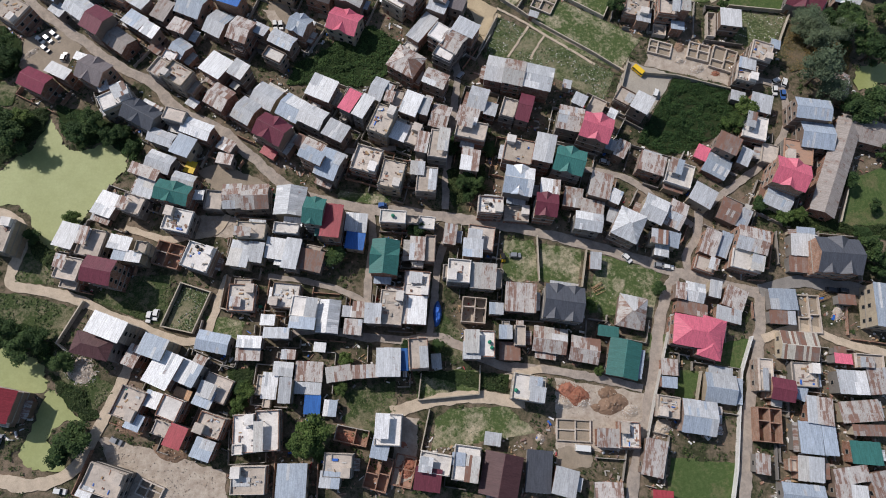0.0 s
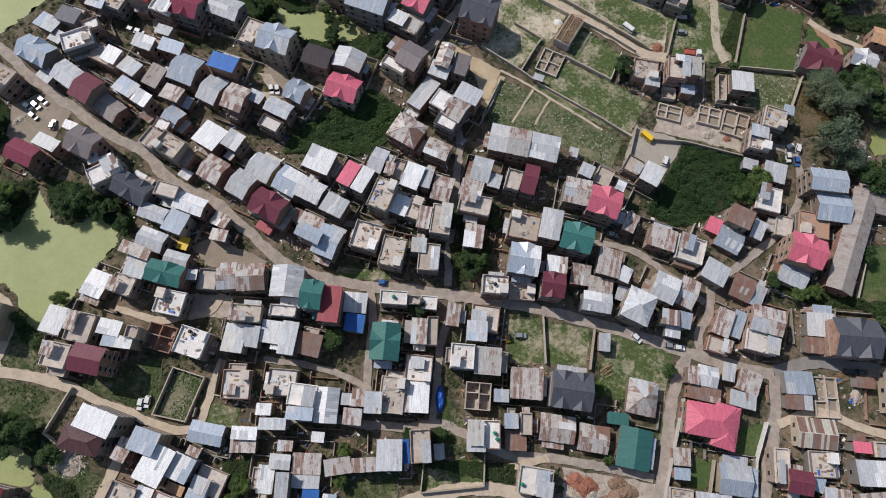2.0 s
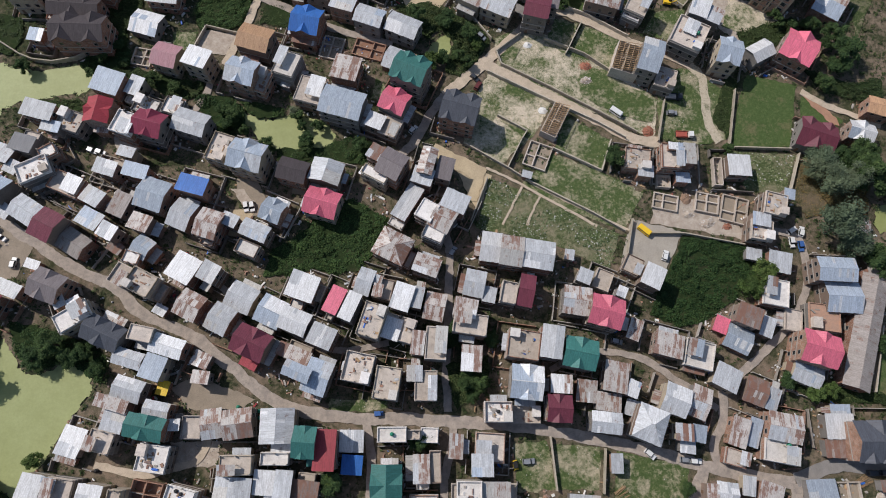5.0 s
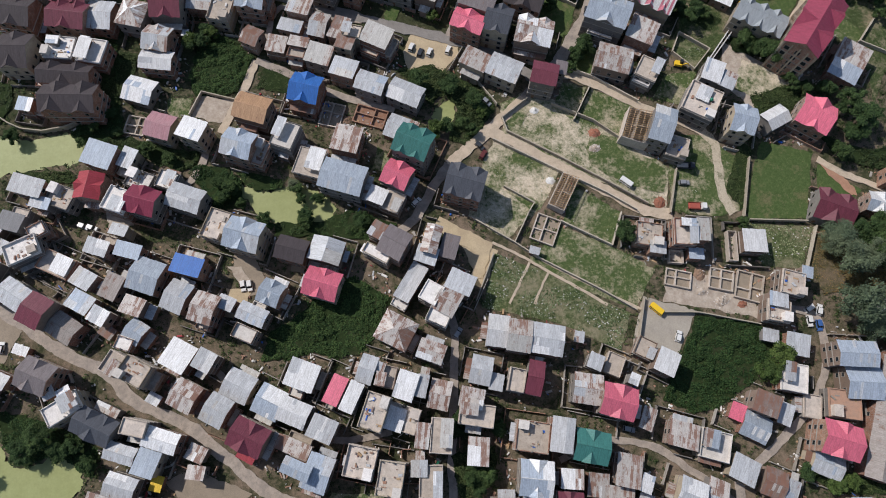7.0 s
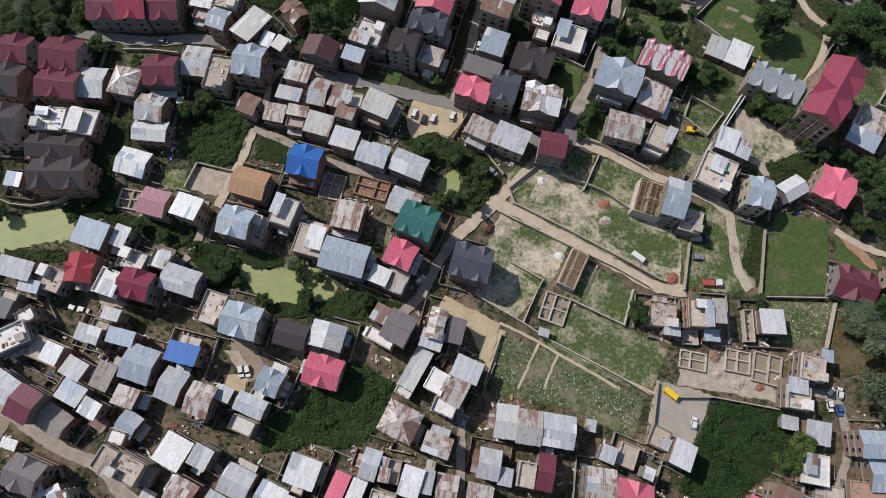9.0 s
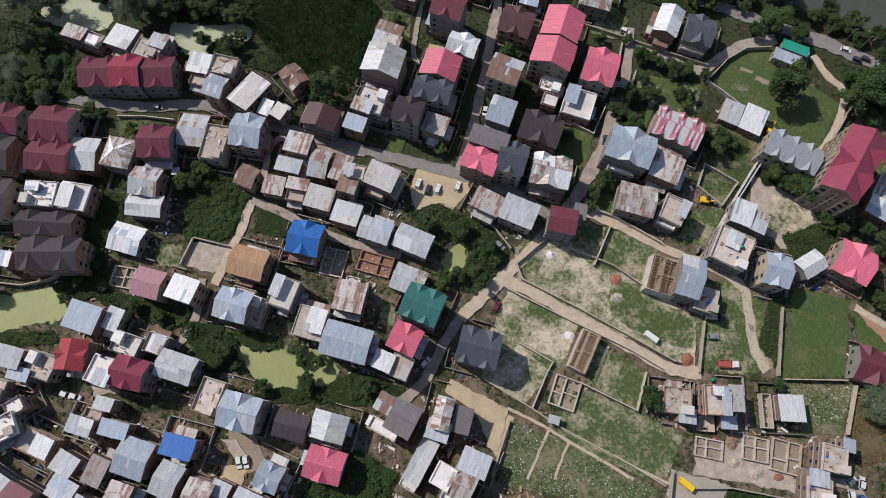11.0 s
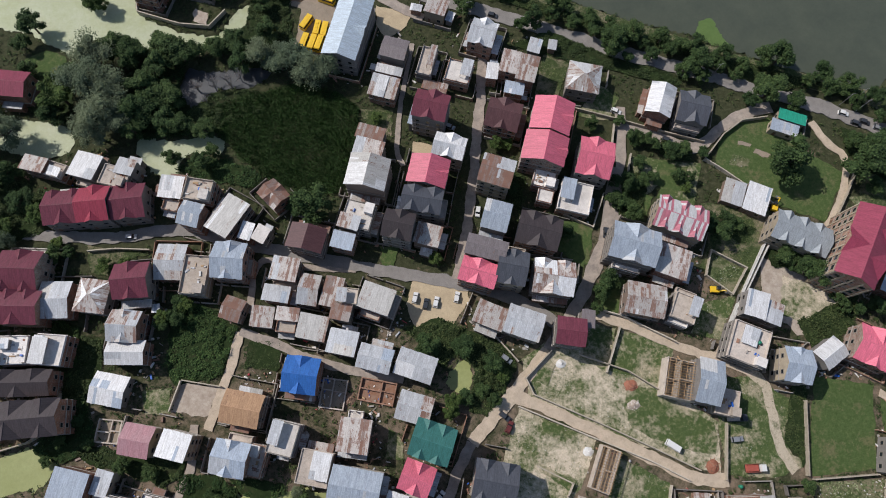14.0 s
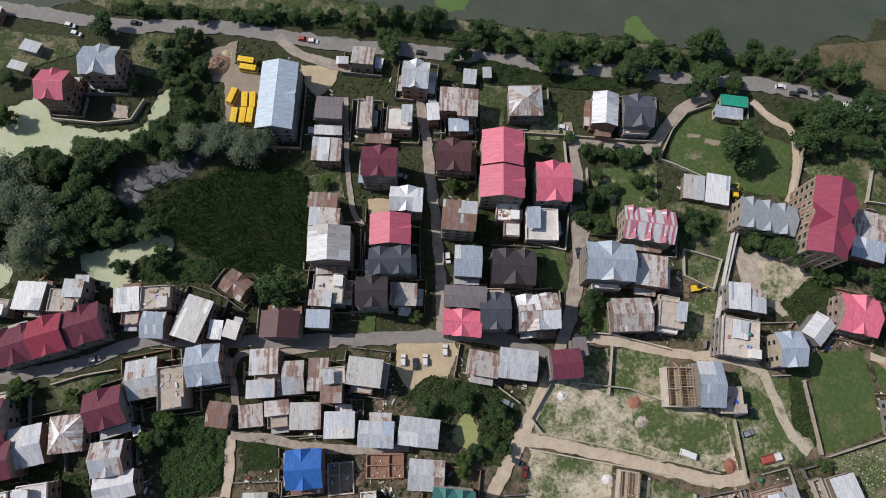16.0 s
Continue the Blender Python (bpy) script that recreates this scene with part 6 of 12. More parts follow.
road(3.4, "lane", (96.8, 256.3), (93.0, 243.8), (88.9, 232.9), (85.0, 222.4), (79.0, 215.2), (70.7, 205.6), (64.3, 197.4), (56.6, 190.2))
road(5.5, "asphalt", (-71.2, 385.1), (-49.9, 370.7), (-25.9, 354.2), (-3.2, 342.7), (12.3, 334.7), (28.3, 323.1), (47.7, 310.5), (67.4, 299.0), (83.6, 289.1), (99.6, 278.8), (119.2, 267.1), (139.1, 255.5), (155.8, 245.6), (171.9, 234.5), (187.0, 221.6), (204.7, 205.2))
road(4.2, "lane", (93.4, 250.1), (106.8, 242.2), (116.4, 236.8), (126.9, 241.4), (135.4, 244.3), (146.3, 245.2))
road(2.6, "dirt", (157.0, 236.9), (159.9, 227.6), (162.8, 221.7), (156.5, 210.1), (147.4, 201.5))
road(1.7, "lane", (35.1, 295.2), (26.8, 274.7), (21.7, 258.3), (22.3, 251.9))
road(3.6, "lane", (23.5, 326.4), (26.4, 318.2), (34.9, 309.3), (40.9, 304.1))
road(2.4, "dirt", (115.5, 188.1), (103.0, 175.1), (97.1, 170.6))
garden_wall(1.8, "grey", (-71.0, 45.9), (-62.1, 42.4), (-67.0, 30.6), (-76.1, 33.2), (-71.0, 45.9))
garden_wall(1.8, "grey", (-99.1, 42.1), (-105.5, 30.3), (-100.6, 26.1))
garden_wall(1.8, "grey", (79.7, 9.6), (76.9, 1.5))
garden_wall(2.0, "white", (96.7, 18.6), (91.5, 8.7), (84.8, -17.6), (81.8, -26.3))
garden_wall(2.0, "white", (74.1, 26.7), (65.3, 4.3), (58.2, -15.3))
garden_wall(1.6, "grey", (31.8, 133.7), (24.4, 120.1))
garden_wall(1.8, "grey", (74.4, 113.7), (69.8, 101.6), (66.7, 97.6))
garden_wall(1.8, "grey", (36.6, 53.7), (35.7, 39.6))
garden_wall(1.8, "grey", (51.3, 48.3), (48.4, 37.0))
garden_wall(1.8, "grey", (15.7, 15.6), (14.7, 7.7), (-2.7, 7.3), (-1.4, 14.6))
garden_wall(1.6, "grey", (0.3, 4.3), (-2.7, -6.2))
garden_wall(1.6, "grey", (79.0, 108.7), (89.5, 107.1), (107.0, 101.0))
garden_wall(1.8, "grey", (141.2, 70.4), (132.5, 52.4))
garden_wall(1.8, "grey", (-57.6, 47.3), (-59.3, 37.5), (-50.6, 34.9))
garden_wall(1.6, "grey", (38.3, 171.5), (57.3, 157.8), (70.5, 148.5), (78.8, 141.5))
garden_wall(1.6, "grey", (51.6, 184.6), (42.3, 178.8), (43.2, 173.8), (58.3, 162.6), (72.2, 151.7), (82.8, 143.1))
garden_wall(1.6, "grey", (38.9, 154.9), (47.3, 148.2), (45.0, 145.4), (39.0, 136.5))
garden_wall(1.6, "grey", (26.9, 146.2), (39.0, 136.2), (44.8, 130.8), (62.7, 117.6), (71.3, 110.5))
garden_wall(1.6, "grey", (54.5, 141.0), (68.5, 131.2), (73.7, 141.3))
garden_wall(1.8, "grey", (80.0, 165.4), (71.7, 173.8), (59.4, 181.5))
garden_wall(1.8, "grey", (73.4, 186.4), (65.6, 174.9))
garden_wall(1.8, "grey", (66.8, 194.3), (75.3, 189.4), (88.0, 178.7))
garden_wall(1.8, "grey", (119.0, 153.7), (111.8, 134.6))
garden_wall(1.8, "grey", (113.2, 133.3), (131.2, 130.3))
garden_wall(1.6, "grey", (89.1, 139.1), (94.6, 153.2))
garden_wall(1.8, "grey", (41.4, 183.9), (33.6, 198.3))
garden_wall(2.0, "white", (102.9, 176.8), (114.9, 189.9), (129.1, 204.7))
garden_wall(1.6, "grey", (104.1, 195.5), (108.4, 202.7), (117.1, 194.8), (109.9, 188.0), (104.1, 195.5))
garden_wall(1.8, "grey", (133.4, 128.2), (126.5, 115.8))
garden_wall(1.6, "grey", (-53.6, 201.2), (-43.0, 196.8))
garden_wall(1.6, "grey", (-53.6, 201.2), (-57.8, 193.4))
garden_wall(1.8, "grey", (117.4, 232.0), (126.4, 238.9), (134.1, 242.2), (142.7, 241.5))
garden_wall(1.6, "grey", (149.5, 202.2), (157.2, 209.8), (165.2, 218.4))
garden_wall(2.0, "white", (103.1, 176.9), (114.7, 188.5), (126.9, 200.7))
garden_wall(1.6, "grey", (117.4, 232.0), (121.4, 227.4), (133.4, 212.2))
garden_wall(1.8, "grey", (-53.1, 330.5), (-53.1, 327.1), (-40.0, 319.2), (-30.4, 316.1), (-24.4, 321.2))
garden_wall(1.6, "grey", (65.9, 225.4), (75.1, 218.1), (81.7, 228.0))
garden_wall(1.8, "grey", (92.6, 250.5), (86.3, 236.2))
garden_wall(1.6, "grey", (80.7, 259.3), (93.5, 252.2), (107.8, 243.9), (119.2, 237.8))
garden_wall(1.8, "grey", (94.3, 238.8), (91.8, 233.6))
garden_wall(1.6, "grey", (180.3, 201.5), (169.9, 191.0), (181.8, 182.9))
garden_wall(1.6, "grey", (-75.9, 245.7), (-67.7, 244.5), (-58.2, 241.9))
garden_wall(2.0, "grey", (-121.8, 204.1), (-114.4, 197.8), (-110.2, 195.2), (-103.8, 193.5), (-96.5, 194.0), (-90.2, 196.2), (-87.4, 200.9), (-86.5, 208.3))
yard_wall(1.3, (-139.7, 141.2, -136.8, 139.2), (-125.9, 134.5, -122.0, 140.1), (-133.2, 150.5, -135.8, 146.8), (-136.4, 145.9, -139.7, 141.2))
yard_wall(1.6, (-122.7, 140.7, -119.2, 137.9), (-113.9, 144.4, -122.4, 151.4), (-122.4, 151.4, -123.9, 149.5))
yard_wall(1.4, (-111.6, 144.1, -115.4, 147.1), (-115.4, 147.1, -116.8, 145.4))
yard_wall(1.6, (-98.7, 138.5, -97.2, 140.2), (-97.2, 140.2, -105.4, 147.0), (-109.7, 149.1, -113.3, 144.7))
yard_wall(1.7, (-95.2, 138.4, -101.6, 142.9))
yard_wall(1.2, (-90.2, 120.8, -85.1, 127.0))
yard_wall(1.5, (-93.2, 140.3, -95.8, 136.6))
yard_wall(1.5, (-89.6, 129.8, -86.6, 127.6), (-80.4, 127.6, -79.0, 129.6), (-79.7, 132.9, -81.7, 134.4))
yard_wall(1.2, (-95.9, 141.3, -93.9, 139.9), (-82.1, 141.7, -80.7, 143.6), (-80.7, 143.6, -89.6, 150.1), (-89.6, 150.1, -91.0, 148.1))
yard_wall(1.4, (-78.4, 144.4, -81.4, 146.2), (-81.4, 146.2, -83.2, 143.2))
yard_wall(1.8, (-67.6, 130.3, -62.9, 139.6), (-62.9, 144.8, -66.8, 146.7), (-67.8, 147.2, -69.8, 148.2), (-74.9, 145.5, -75.9, 143.5))
yard_wall(1.6, (-62.3, 124.8, -52.6, 120.1), (-52.6, 120.1, -50.0, 125.4), (-49.6, 134.4, -55.0, 137.0))
yard_wall(1.3, (-51.2, 106.6, -55.7, 109.8), (-63.8, 109.9, -66.5, 106.1))
yard_wall(1.7, (-126.9, 112.1, -120.9, 108.7), (-115.8, 105.9, -113.8, 104.7), (-112.1, 107.8, -109.8, 111.8), (-115.2, 118.8, -117.2, 119.9), (-123.5, 118.2, -126.9, 112.1))
yard_wall(1.7, (-93.0, 112.9, -94.1, 116.1), (-102.0, 111.0, -100.2, 105.8))
yard_wall(1.4, (-85.5, 93.4, -83.6, 92.2), (-86.1, 107.2, -89.0, 109.0), (-92.6, 103.3, -94.4, 100.4))
yard_wall(1.5, (-66.8, 83.2, -64.4, 88.4))
yard_wall(1.8, (-64.5, 86.6, -61.4, 84.9), (-54.7, 82.3, -53.6, 84.3), (-50.2, 90.2, -55.4, 93.1), (-62.3, 90.5, -64.5, 86.6))
yard_wall(1.4, (-35.0, 123.5, -33.0, 122.3), (-33.0, 122.3, -27.4, 131.3), (-27.8, 132.9, -36.9, 138.5))
yard_wall(1.5, (-49.5, 123.9, -46.5, 122.1), (-34.5, 121.7, -32.7, 124.7))
yard_wall(1.6, (-51.1, 125.7, -46.2, 122.6), (-49.9, 134.5, -51.1, 132.5))
yard_wall(1.8, (-25.6, 97.1, -19.7, 108.3), (-19.7, 108.3, -25.1, 111.1), (-32.5, 109.8, -35.7, 103.7))
yard_wall(1.4, (-26.6, 97.8, -22.5, 95.3), (-21.4, 94.7, -18.3, 92.8), (-14.7, 106.0, -19.9, 109.1), (-19.9, 109.1, -21.1, 107.1), (-24.8, 100.9, -26.6, 97.8))
yard_wall(1.7, (-33.0, 103.7, -39.5, 108.0))
yard_wall(1.4, (-37.1, 92.9, -34.1, 91.2), (-23.7, 97.4, -27.7, 99.8))
yard_wall(1.3, (-18.7, 87.8, -16.3, 91.8), (-16.3, 91.8, -21.1, 94.6), (-22.0, 95.2, -26.8, 98.0))
yard_wall(1.6, (-4.3, 106.5, -3.3, 108.6), (-3.3, 108.6, -9.4, 111.5), (-13.3, 108.4, -15.3, 104.3))
yard_wall(1.8, (1.2, 104.8, -5.3, 107.2), (-10.5, 99.7, -11.2, 97.6))
yard_wall(1.8, (12.0, 99.8, 8.8, 100.9), (3.9, 93.9, 3.1, 91.7))
yard_wall(1.7, (-16.4, 89.4, -13.2, 87.8), (-13.0, 96.4, -16.4, 89.4))
yard_wall(1.7, (-5.0, 84.8, -0.7, 82.8), (5.2, 92.5, 2.0, 94.0))
yard_wall(1.6, (-21.7, 76.6, -12.0, 73.1), (-6.8, 80.8, -5.7, 84.0), (-5.7, 84.0, -8.9, 85.1), (-18.7, 85.1, -21.7, 76.6))
yard_wall(1.5, (-7.1, 68.1, -3.8, 67.1), (-3.8, 67.1, -1.8, 73.9), (0.2, 80.7, -10.9, 84.0), (-13.6, 74.9, -14.6, 71.6))
yard_wall(1.4, (20.2, 118.9, 23.1, 117.1), (23.1, 117.1, 28.7, 125.9), (23.7, 129.0, 18.8, 132.1), (16.2, 132.3, 13.1, 127.4))
yard_wall(1.3, (18.5, 114.1, 24.1, 121.4), (14.6, 128.7, 13.2, 126.9))
yard_wall(1.2, (12.1, 129.7, 14.1, 128.7), (14.1, 128.7, 16.3, 133.0), (9.3, 142.0, 7.1, 137.7), (6.6, 136.6, 4.9, 133.3))
yard_wall(1.6, (22.3, 93.1, 25.6, 91.9), (28.0, 98.5, 29.6, 103.0), (29.6, 103.0, 24.2, 105.0), (23.1, 105.4, 18.8, 106.9), (18.8, 106.9, 16.0, 99.2))
yard_wall(1.5, (43.4, 86.1, 54.6, 82.7), (51.3, 96.2, 46.8, 97.5), (46.8, 97.5, 43.4, 86.1))
yard_wall(1.5, (64.8, 94.3, 66.0, 96.3), (65.7, 97.9, 59.0, 102.0), (59.0, 102.0, 57.2, 99.0))
yard_wall(1.5, (65.8, 85.2, 70.5, 92.8), (70.5, 92.8, 63.9, 96.9))
yard_wall(1.6, (67.5, 93.1, 75.1, 87.8), (68.7, 95.0, 67.5, 93.1))
yard_wall(1.3, (23.7, 75.3, 28.0, 74.0), (37.6, 71.1, 38.6, 74.4), (38.2, 85.0, 27.5, 88.1), (27.5, 88.1, 23.7, 75.3))
yard_wall(1.2, (42.8, 71.2, 47.3, 69.6), (48.4, 69.2, 52.9, 67.6), (57.1, 75.7, 58.6, 80.0), (58.6, 80.0, 51.9, 82.4), (50.7, 82.8, 45.1, 84.8))
yard_wall(1.6, (72.3, 69.0, 76.6, 67.2), (82.3, 74.9, 83.2, 77.1), (83.2, 77.1, 70.5, 82.5), (70.5, 82.5, 66.9, 73.9))
yard_wall(1.7, (23.3, 79.7, 24.0, 83.0), (24.0, 83.0, 20.7, 83.7), (14.1, 85.1, 12.9, 79.6))
yard_wall(1.3, (139.4, 87.9, 140.3, 92.5), (140.3, 92.5, 132.4, 94.0), (131.3, 94.3, 126.7, 95.1))
yard_wall(1.7, (85.0, 75.2, 89.2, 72.7), (94.9, 79.7, 92.8, 81.0), (87.3, 79.0, 85.0, 75.2))
yard_wall(1.2, (100.4, 71.7, 102.3, 70.5), (106.7, 77.8, 108.0, 79.9), (108.0, 79.9, 106.0, 81.1), (102.1, 83.5, 100.1, 84.7), (94.0, 81.2, 92.7, 79.1))
yard_wall(1.4, (125.2, 67.8, 127.4, 67.2), (129.7, 71.2, 130.6, 74.4), (117.7, 83.8, 116.8, 80.6))
yard_wall(1.2, (-91.8, 64.0, -89.6, 63.0), (-88.0, 75.8, -94.6, 78.7), (-94.6, 78.7, -99.6, 67.4))
yard_wall(1.6, (-81.8, 69.6, -78.7, 68.3), (-78.7, 68.3, -77.9, 70.4), (-74.9, 77.6, -74.1, 79.6), (-87.0, 77.7, -88.3, 74.6))
yard_wall(1.7, (-91.8, 54.0, -91.2, 56.2), (-100.0, 67.2, -100.7, 64.9))
yard_wall(1.8, (-100.7, 45.6, -98.5, 45.0), (-102.3, 56.5, -107.7, 57.9), (-107.7, 57.9, -109.1, 52.5))
yard_wall(1.7, (-100.5, 45.1, -97.2, 44.2), (-85.1, 49.3, -84.5, 51.6), (-90.5, 55.6, -92.7, 56.2))
yard_wall(1.3, (-87.3, 26.4, -85.2, 25.5), (-97.4, 33.6, -98.4, 31.4))
yard_wall(1.3, (-35.4, 57.5, -32.1, 57.0), (-32.1, 57.0, -31.8, 59.2))
yard_wall(1.2, (-28.6, 53.3, -22.1, 52.2))
yard_wall(1.5, (-57.7, 56.5, -55.5, 56.2), (-44.1, 64.1, -54.2, 65.5), (-57.4, 58.8, -57.7, 56.5))
yard_wall(1.6, (-55.6, 47.0, -53.5, 46.5), (-52.4, 46.3, -48.1, 45.4), (-48.1, 45.4, -47.4, 48.7), (-56.6, 58.8, -57.7, 53.2))
yard_wall(1.6, (-11.5, 58.2, -8.2, 57.8), (-7.1, 57.6, -1.7, 56.9))
yard_wall(1.7, (-1.5, 58.7, -1.9, 56.3))
yard_wall(1.7, (-6.1, 45.6, 3.1, 44.5), (0.0, 57.6, -4.6, 58.1), (-4.6, 58.1, -5.1, 53.6), (-5.8, 47.9, -6.1, 45.6))
yard_wall(1.7, (-2.8, 45.9, -5.1, 46.3))
yard_wall(1.2, (-10.3, 27.5, -3.3, 26.6), (-2.1, 26.5, 0.2, 26.2))
yard_wall(1.4, (-46.5, 34.7, -38.8, 33.6), (-32.5, 38.5, -31.9, 41.9), (-44.9, 45.1, -45.6, 40.5), (-45.8, 39.3, -46.5, 34.7))
yard_wall(1.2, (-34.1, 26.7, -28.5, 25.9), (-27.3, 25.8, -22.9, 25.1), (-21.4, 35.5, -21.1, 37.8), (-24.3, 39.4, -32.1, 40.5))
yard_wall(1.3, (-40.6, 30.7, -40.1, 35.2), (-40.1, 35.2, -43.7, 35.6), (-44.9, 35.7, -47.3, 36.0), (-49.0, 31.7, -49.2, 29.5))
yard_wall(1.6, (-14.7, 36.1, -14.4, 38.6), (-22.2, 38.3, -22.5, 35.8))
yard_wall(1.6, (-13.0, 40.9, -13.9, 35.4))
yard_wall(1.6, (-3.3, 72.4, 0.2, 71.8), (5.8, 76.6, 6.2, 78.9), (-0.7, 81.1, -3.1, 81.4), (-3.1, 81.4, -3.4, 79.2))
yard_wall(1.4, (46.9, 69.0, 47.4, 71.3), (40.7, 74.0, 38.4, 74.5), (38.4, 74.5, 37.6, 71.0), (36.6, 66.3, 36.1, 64.0))
yard_wall(1.3, (48.0, 60.4, 47.3, 58.1))
yard_wall(1.5, (62.5, 66.5, 64.0, 70.8), (53.3, 73.4, 51.4, 68.0))
yard_wall(1.7, (70.0, 66.8, 67.0, 61.8))
yard_wall(1.8, (80.5, 48.1, 84.1, 54.2))
yard_wall(1.6, (19.6, 46.1, 23.1, 45.4), (23.1, 45.4, 25.4, 56.2), (13.7, 58.7, 13.3, 56.5), (12.1, 51.1, 11.4, 47.8))
yard_wall(1.5, (20.3, 34.6, 23.7, 34.0), (23.7, 34.0, 24.7, 39.9), (24.8, 41.1, 25.2, 43.4), (24.6, 47.1, 20.1, 47.8), (11.6, 38.3, 11.3, 36.0))
yard_wall(1.3, (21.8, 29.0, 27.5, 28.2), (29.8, 27.9, 35.5, 27.1), (22.9, 36.9, 22.4, 33.5))
yard_wall(1.5, (59.6, 20.5, 65.1, 18.9), (65.1, 18.9, 66.9, 25.4), (54.6, 27.8, 54.0, 25.6))
yard_wall(1.4, (76.2, 43.9, 76.7, 46.2), (67.8, 50.9, 67.0, 47.4))
yard_wall(1.2, (89.4, 54.2, 96.5, 50.0), (103.7, 59.9, 98.7, 62.9))
yard_wall(1.7, (93.5, 52.1, 96.6, 50.3), (103.8, 53.0, 106.2, 57.1), (101.0, 60.1, 99.0, 61.4))
yard_wall(1.4, (103.3, 40.0, 106.5, 38.9), (106.5, 38.9, 110.4, 50.2), (110.4, 50.2, 102.0, 53.2))
yard_wall(1.4, (116.6, 39.3, 118.9, 39.0), (111.4, 50.5, 109.9, 40.3))
yard_wall(1.7, (124.0, 47.0, 124.4, 49.5))
yard_wall(1.6, (134.2, 32.9, 135.2, 39.5), (135.4, 40.6, 136.4, 47.1), (136.4, 47.1, 122.9, 49.2), (116.9, 40.0, 116.6, 37.8))
yard_wall(1.3, (108.9, 23.1, 111.2, 22.9), (104.4, 35.3, 99.8, 35.8), (99.1, 28.8, 98.6, 24.2))
yard_wall(1.2, (126.9, 16.0, 131.4, 15.1), (132.5, 14.9, 138.0, 13.7), (138.0, 13.7, 140.6, 26.1), (141.8, 31.7, 136.3, 32.9), (135.2, 33.2, 132.9, 33.6), (127.7, 25.3, 126.0, 17.4))
yard_wall(1.3, (105.0, 58.2, 109.9, 55.2), (110.9, 54.7, 115.9, 51.7), (119.5, 57.8, 121.3, 60.9), (111.4, 66.7, 109.4, 67.9), (109.4, 67.9, 107.0, 63.8), (106.4, 62.8, 104.6, 59.8))
yard_wall(1.4, (-59.0, 19.4, -57.9, 21.4), (-57.9, 21.4, -67.7, 26.4), (-67.7, 26.4, -68.7, 24.3))
yard_wall(1.6, (-58.3, 7.7, -56.3, 6.8), (-56.5, 19.8, -61.5, 22.1))
yard_wall(1.7, (-88.5, 7.0, -85.3, 5.6), (-84.2, 5.1, -79.9, 3.2), (-80.7, 18.9, -82.9, 19.8))
yard_wall(1.2, (-79.4, 17.8, -80.3, 15.6))
yard_wall(1.5, (-66.3, 4.6, -64.0, 9.8), (-75.8, 8.8, -76.7, 6.7))
yard_wall(1.3, (-75.4, -1.4, -72.3, -2.6), (-65.6, -4.1, -63.1, 2.1), (-64.0, 6.0, -66.1, 6.9), (-74.2, 1.7, -75.4, -1.4))
yard_wall(1.5, (-57.5, -2.1, -55.5, -3.0), (-55.5, -3.0, -53.7, 1.5), (-63.6, 9.4, -65.4, 5.0))
yard_wall(1.7, (-97.3, -11.0, -94.0, -12.3), (-89.7, -13.9, -83.2, -16.5), (-83.2, -16.5, -82.3, -14.3), (-93.1, -0.1, -97.3, -11.0))
yard_wall(1.6, (-60.4, 21.5, -54.6, 19.9), (-54.6, 19.9, -53.5, 24.2), (-64.3, 34.1, -64.9, 31.9), (-66.3, 26.6, -66.9, 24.4))
yard_wall(1.3, (-45.6, 25.2, -42.0, 24.8), (-40.8, 24.7, -36.1, 24.2), (-36.1, 24.2, -35.8, 26.5), (-39.0, 31.3, -41.4, 31.5), (-47.3, 32.1, -47.6, 28.7))
yard_wall(1.6, (-50.0, 9.2, -46.6, 8.7), (-43.2, 8.2, -39.8, 7.7), (-43.8, 19.8, -48.3, 20.5), (-48.3, 20.5, -49.1, 14.9), (-49.3, 13.7, -50.0, 9.2))
yard_wall(1.3, (-27.0, 10.9, -26.8, 13.1), (-26.1, 18.8, -25.7, 22.2), (-25.7, 22.2, -28.1, 22.5), (-32.9, 23.0, -35.2, 23.3))
yard_wall(1.4, (-8.2, 11.3, -4.9, 11.1), (-4.9, 11.1, -4.6, 14.6), (-16.4, 23.6, -16.7, 19.0))
yard_wall(1.3, (-55.8, -6.4, -45.5, -6.5), (-45.5, -6.5, -45.5, -4.2), (-46.5, 9.3, -49.9, 9.3), (-55.7, 2.6, -55.8, -6.4))
yard_wall(1.8, (-43.7, -19.0, -31.9, -19.7), (-31.9, -19.7, -31.1, -6.9), (-39.2, -4.0, -41.5, -3.9), (-42.8, -5.0, -43.7, -19.0))
yard_wall(1.6, (54.4, 26.0, 48.5, 27.3), (48.5, 27.3, 47.3, 21.7))
yard_wall(1.6, (45.8, -11.7, 53.9, -12.8))
yard_wall(1.5, (3.1, -16.2, 8.7, -17.4), (3.5, -13.9, 3.1, -16.2))
yard_wall(1.5, (72.4, 15.6, 76.9, 14.4), (88.4, 17.6, 89.6, 22.2))
yard_wall(1.6, (73.1, 8.8, 74.2, 15.3), (74.2, 15.3, 71.8, 15.7))
yard_wall(1.3, (84.0, -2.2, 88.6, -3.2), (88.6, -3.2, 91.4, 9.7), (91.4, 9.7, 84.6, 11.2), (83.4, 11.4, 77.8, 12.6), (77.8, 12.6, 77.3, 10.3))
yard_wall(1.4, (99.6, 8.9, 103.1, 8.3), (113.7, 6.6, 115.4, 17.7))
yard_wall(1.3, (112.9, 1.1, 114.4, 12.2), (101.6, 10.5, 101.3, 8.2))
yard_wall(1.5, (114.6, -10.9, 115.1, -8.6), (114.8, 0.9, 110.1, 1.9), (104.3, 3.2, 102.5, -4.7))
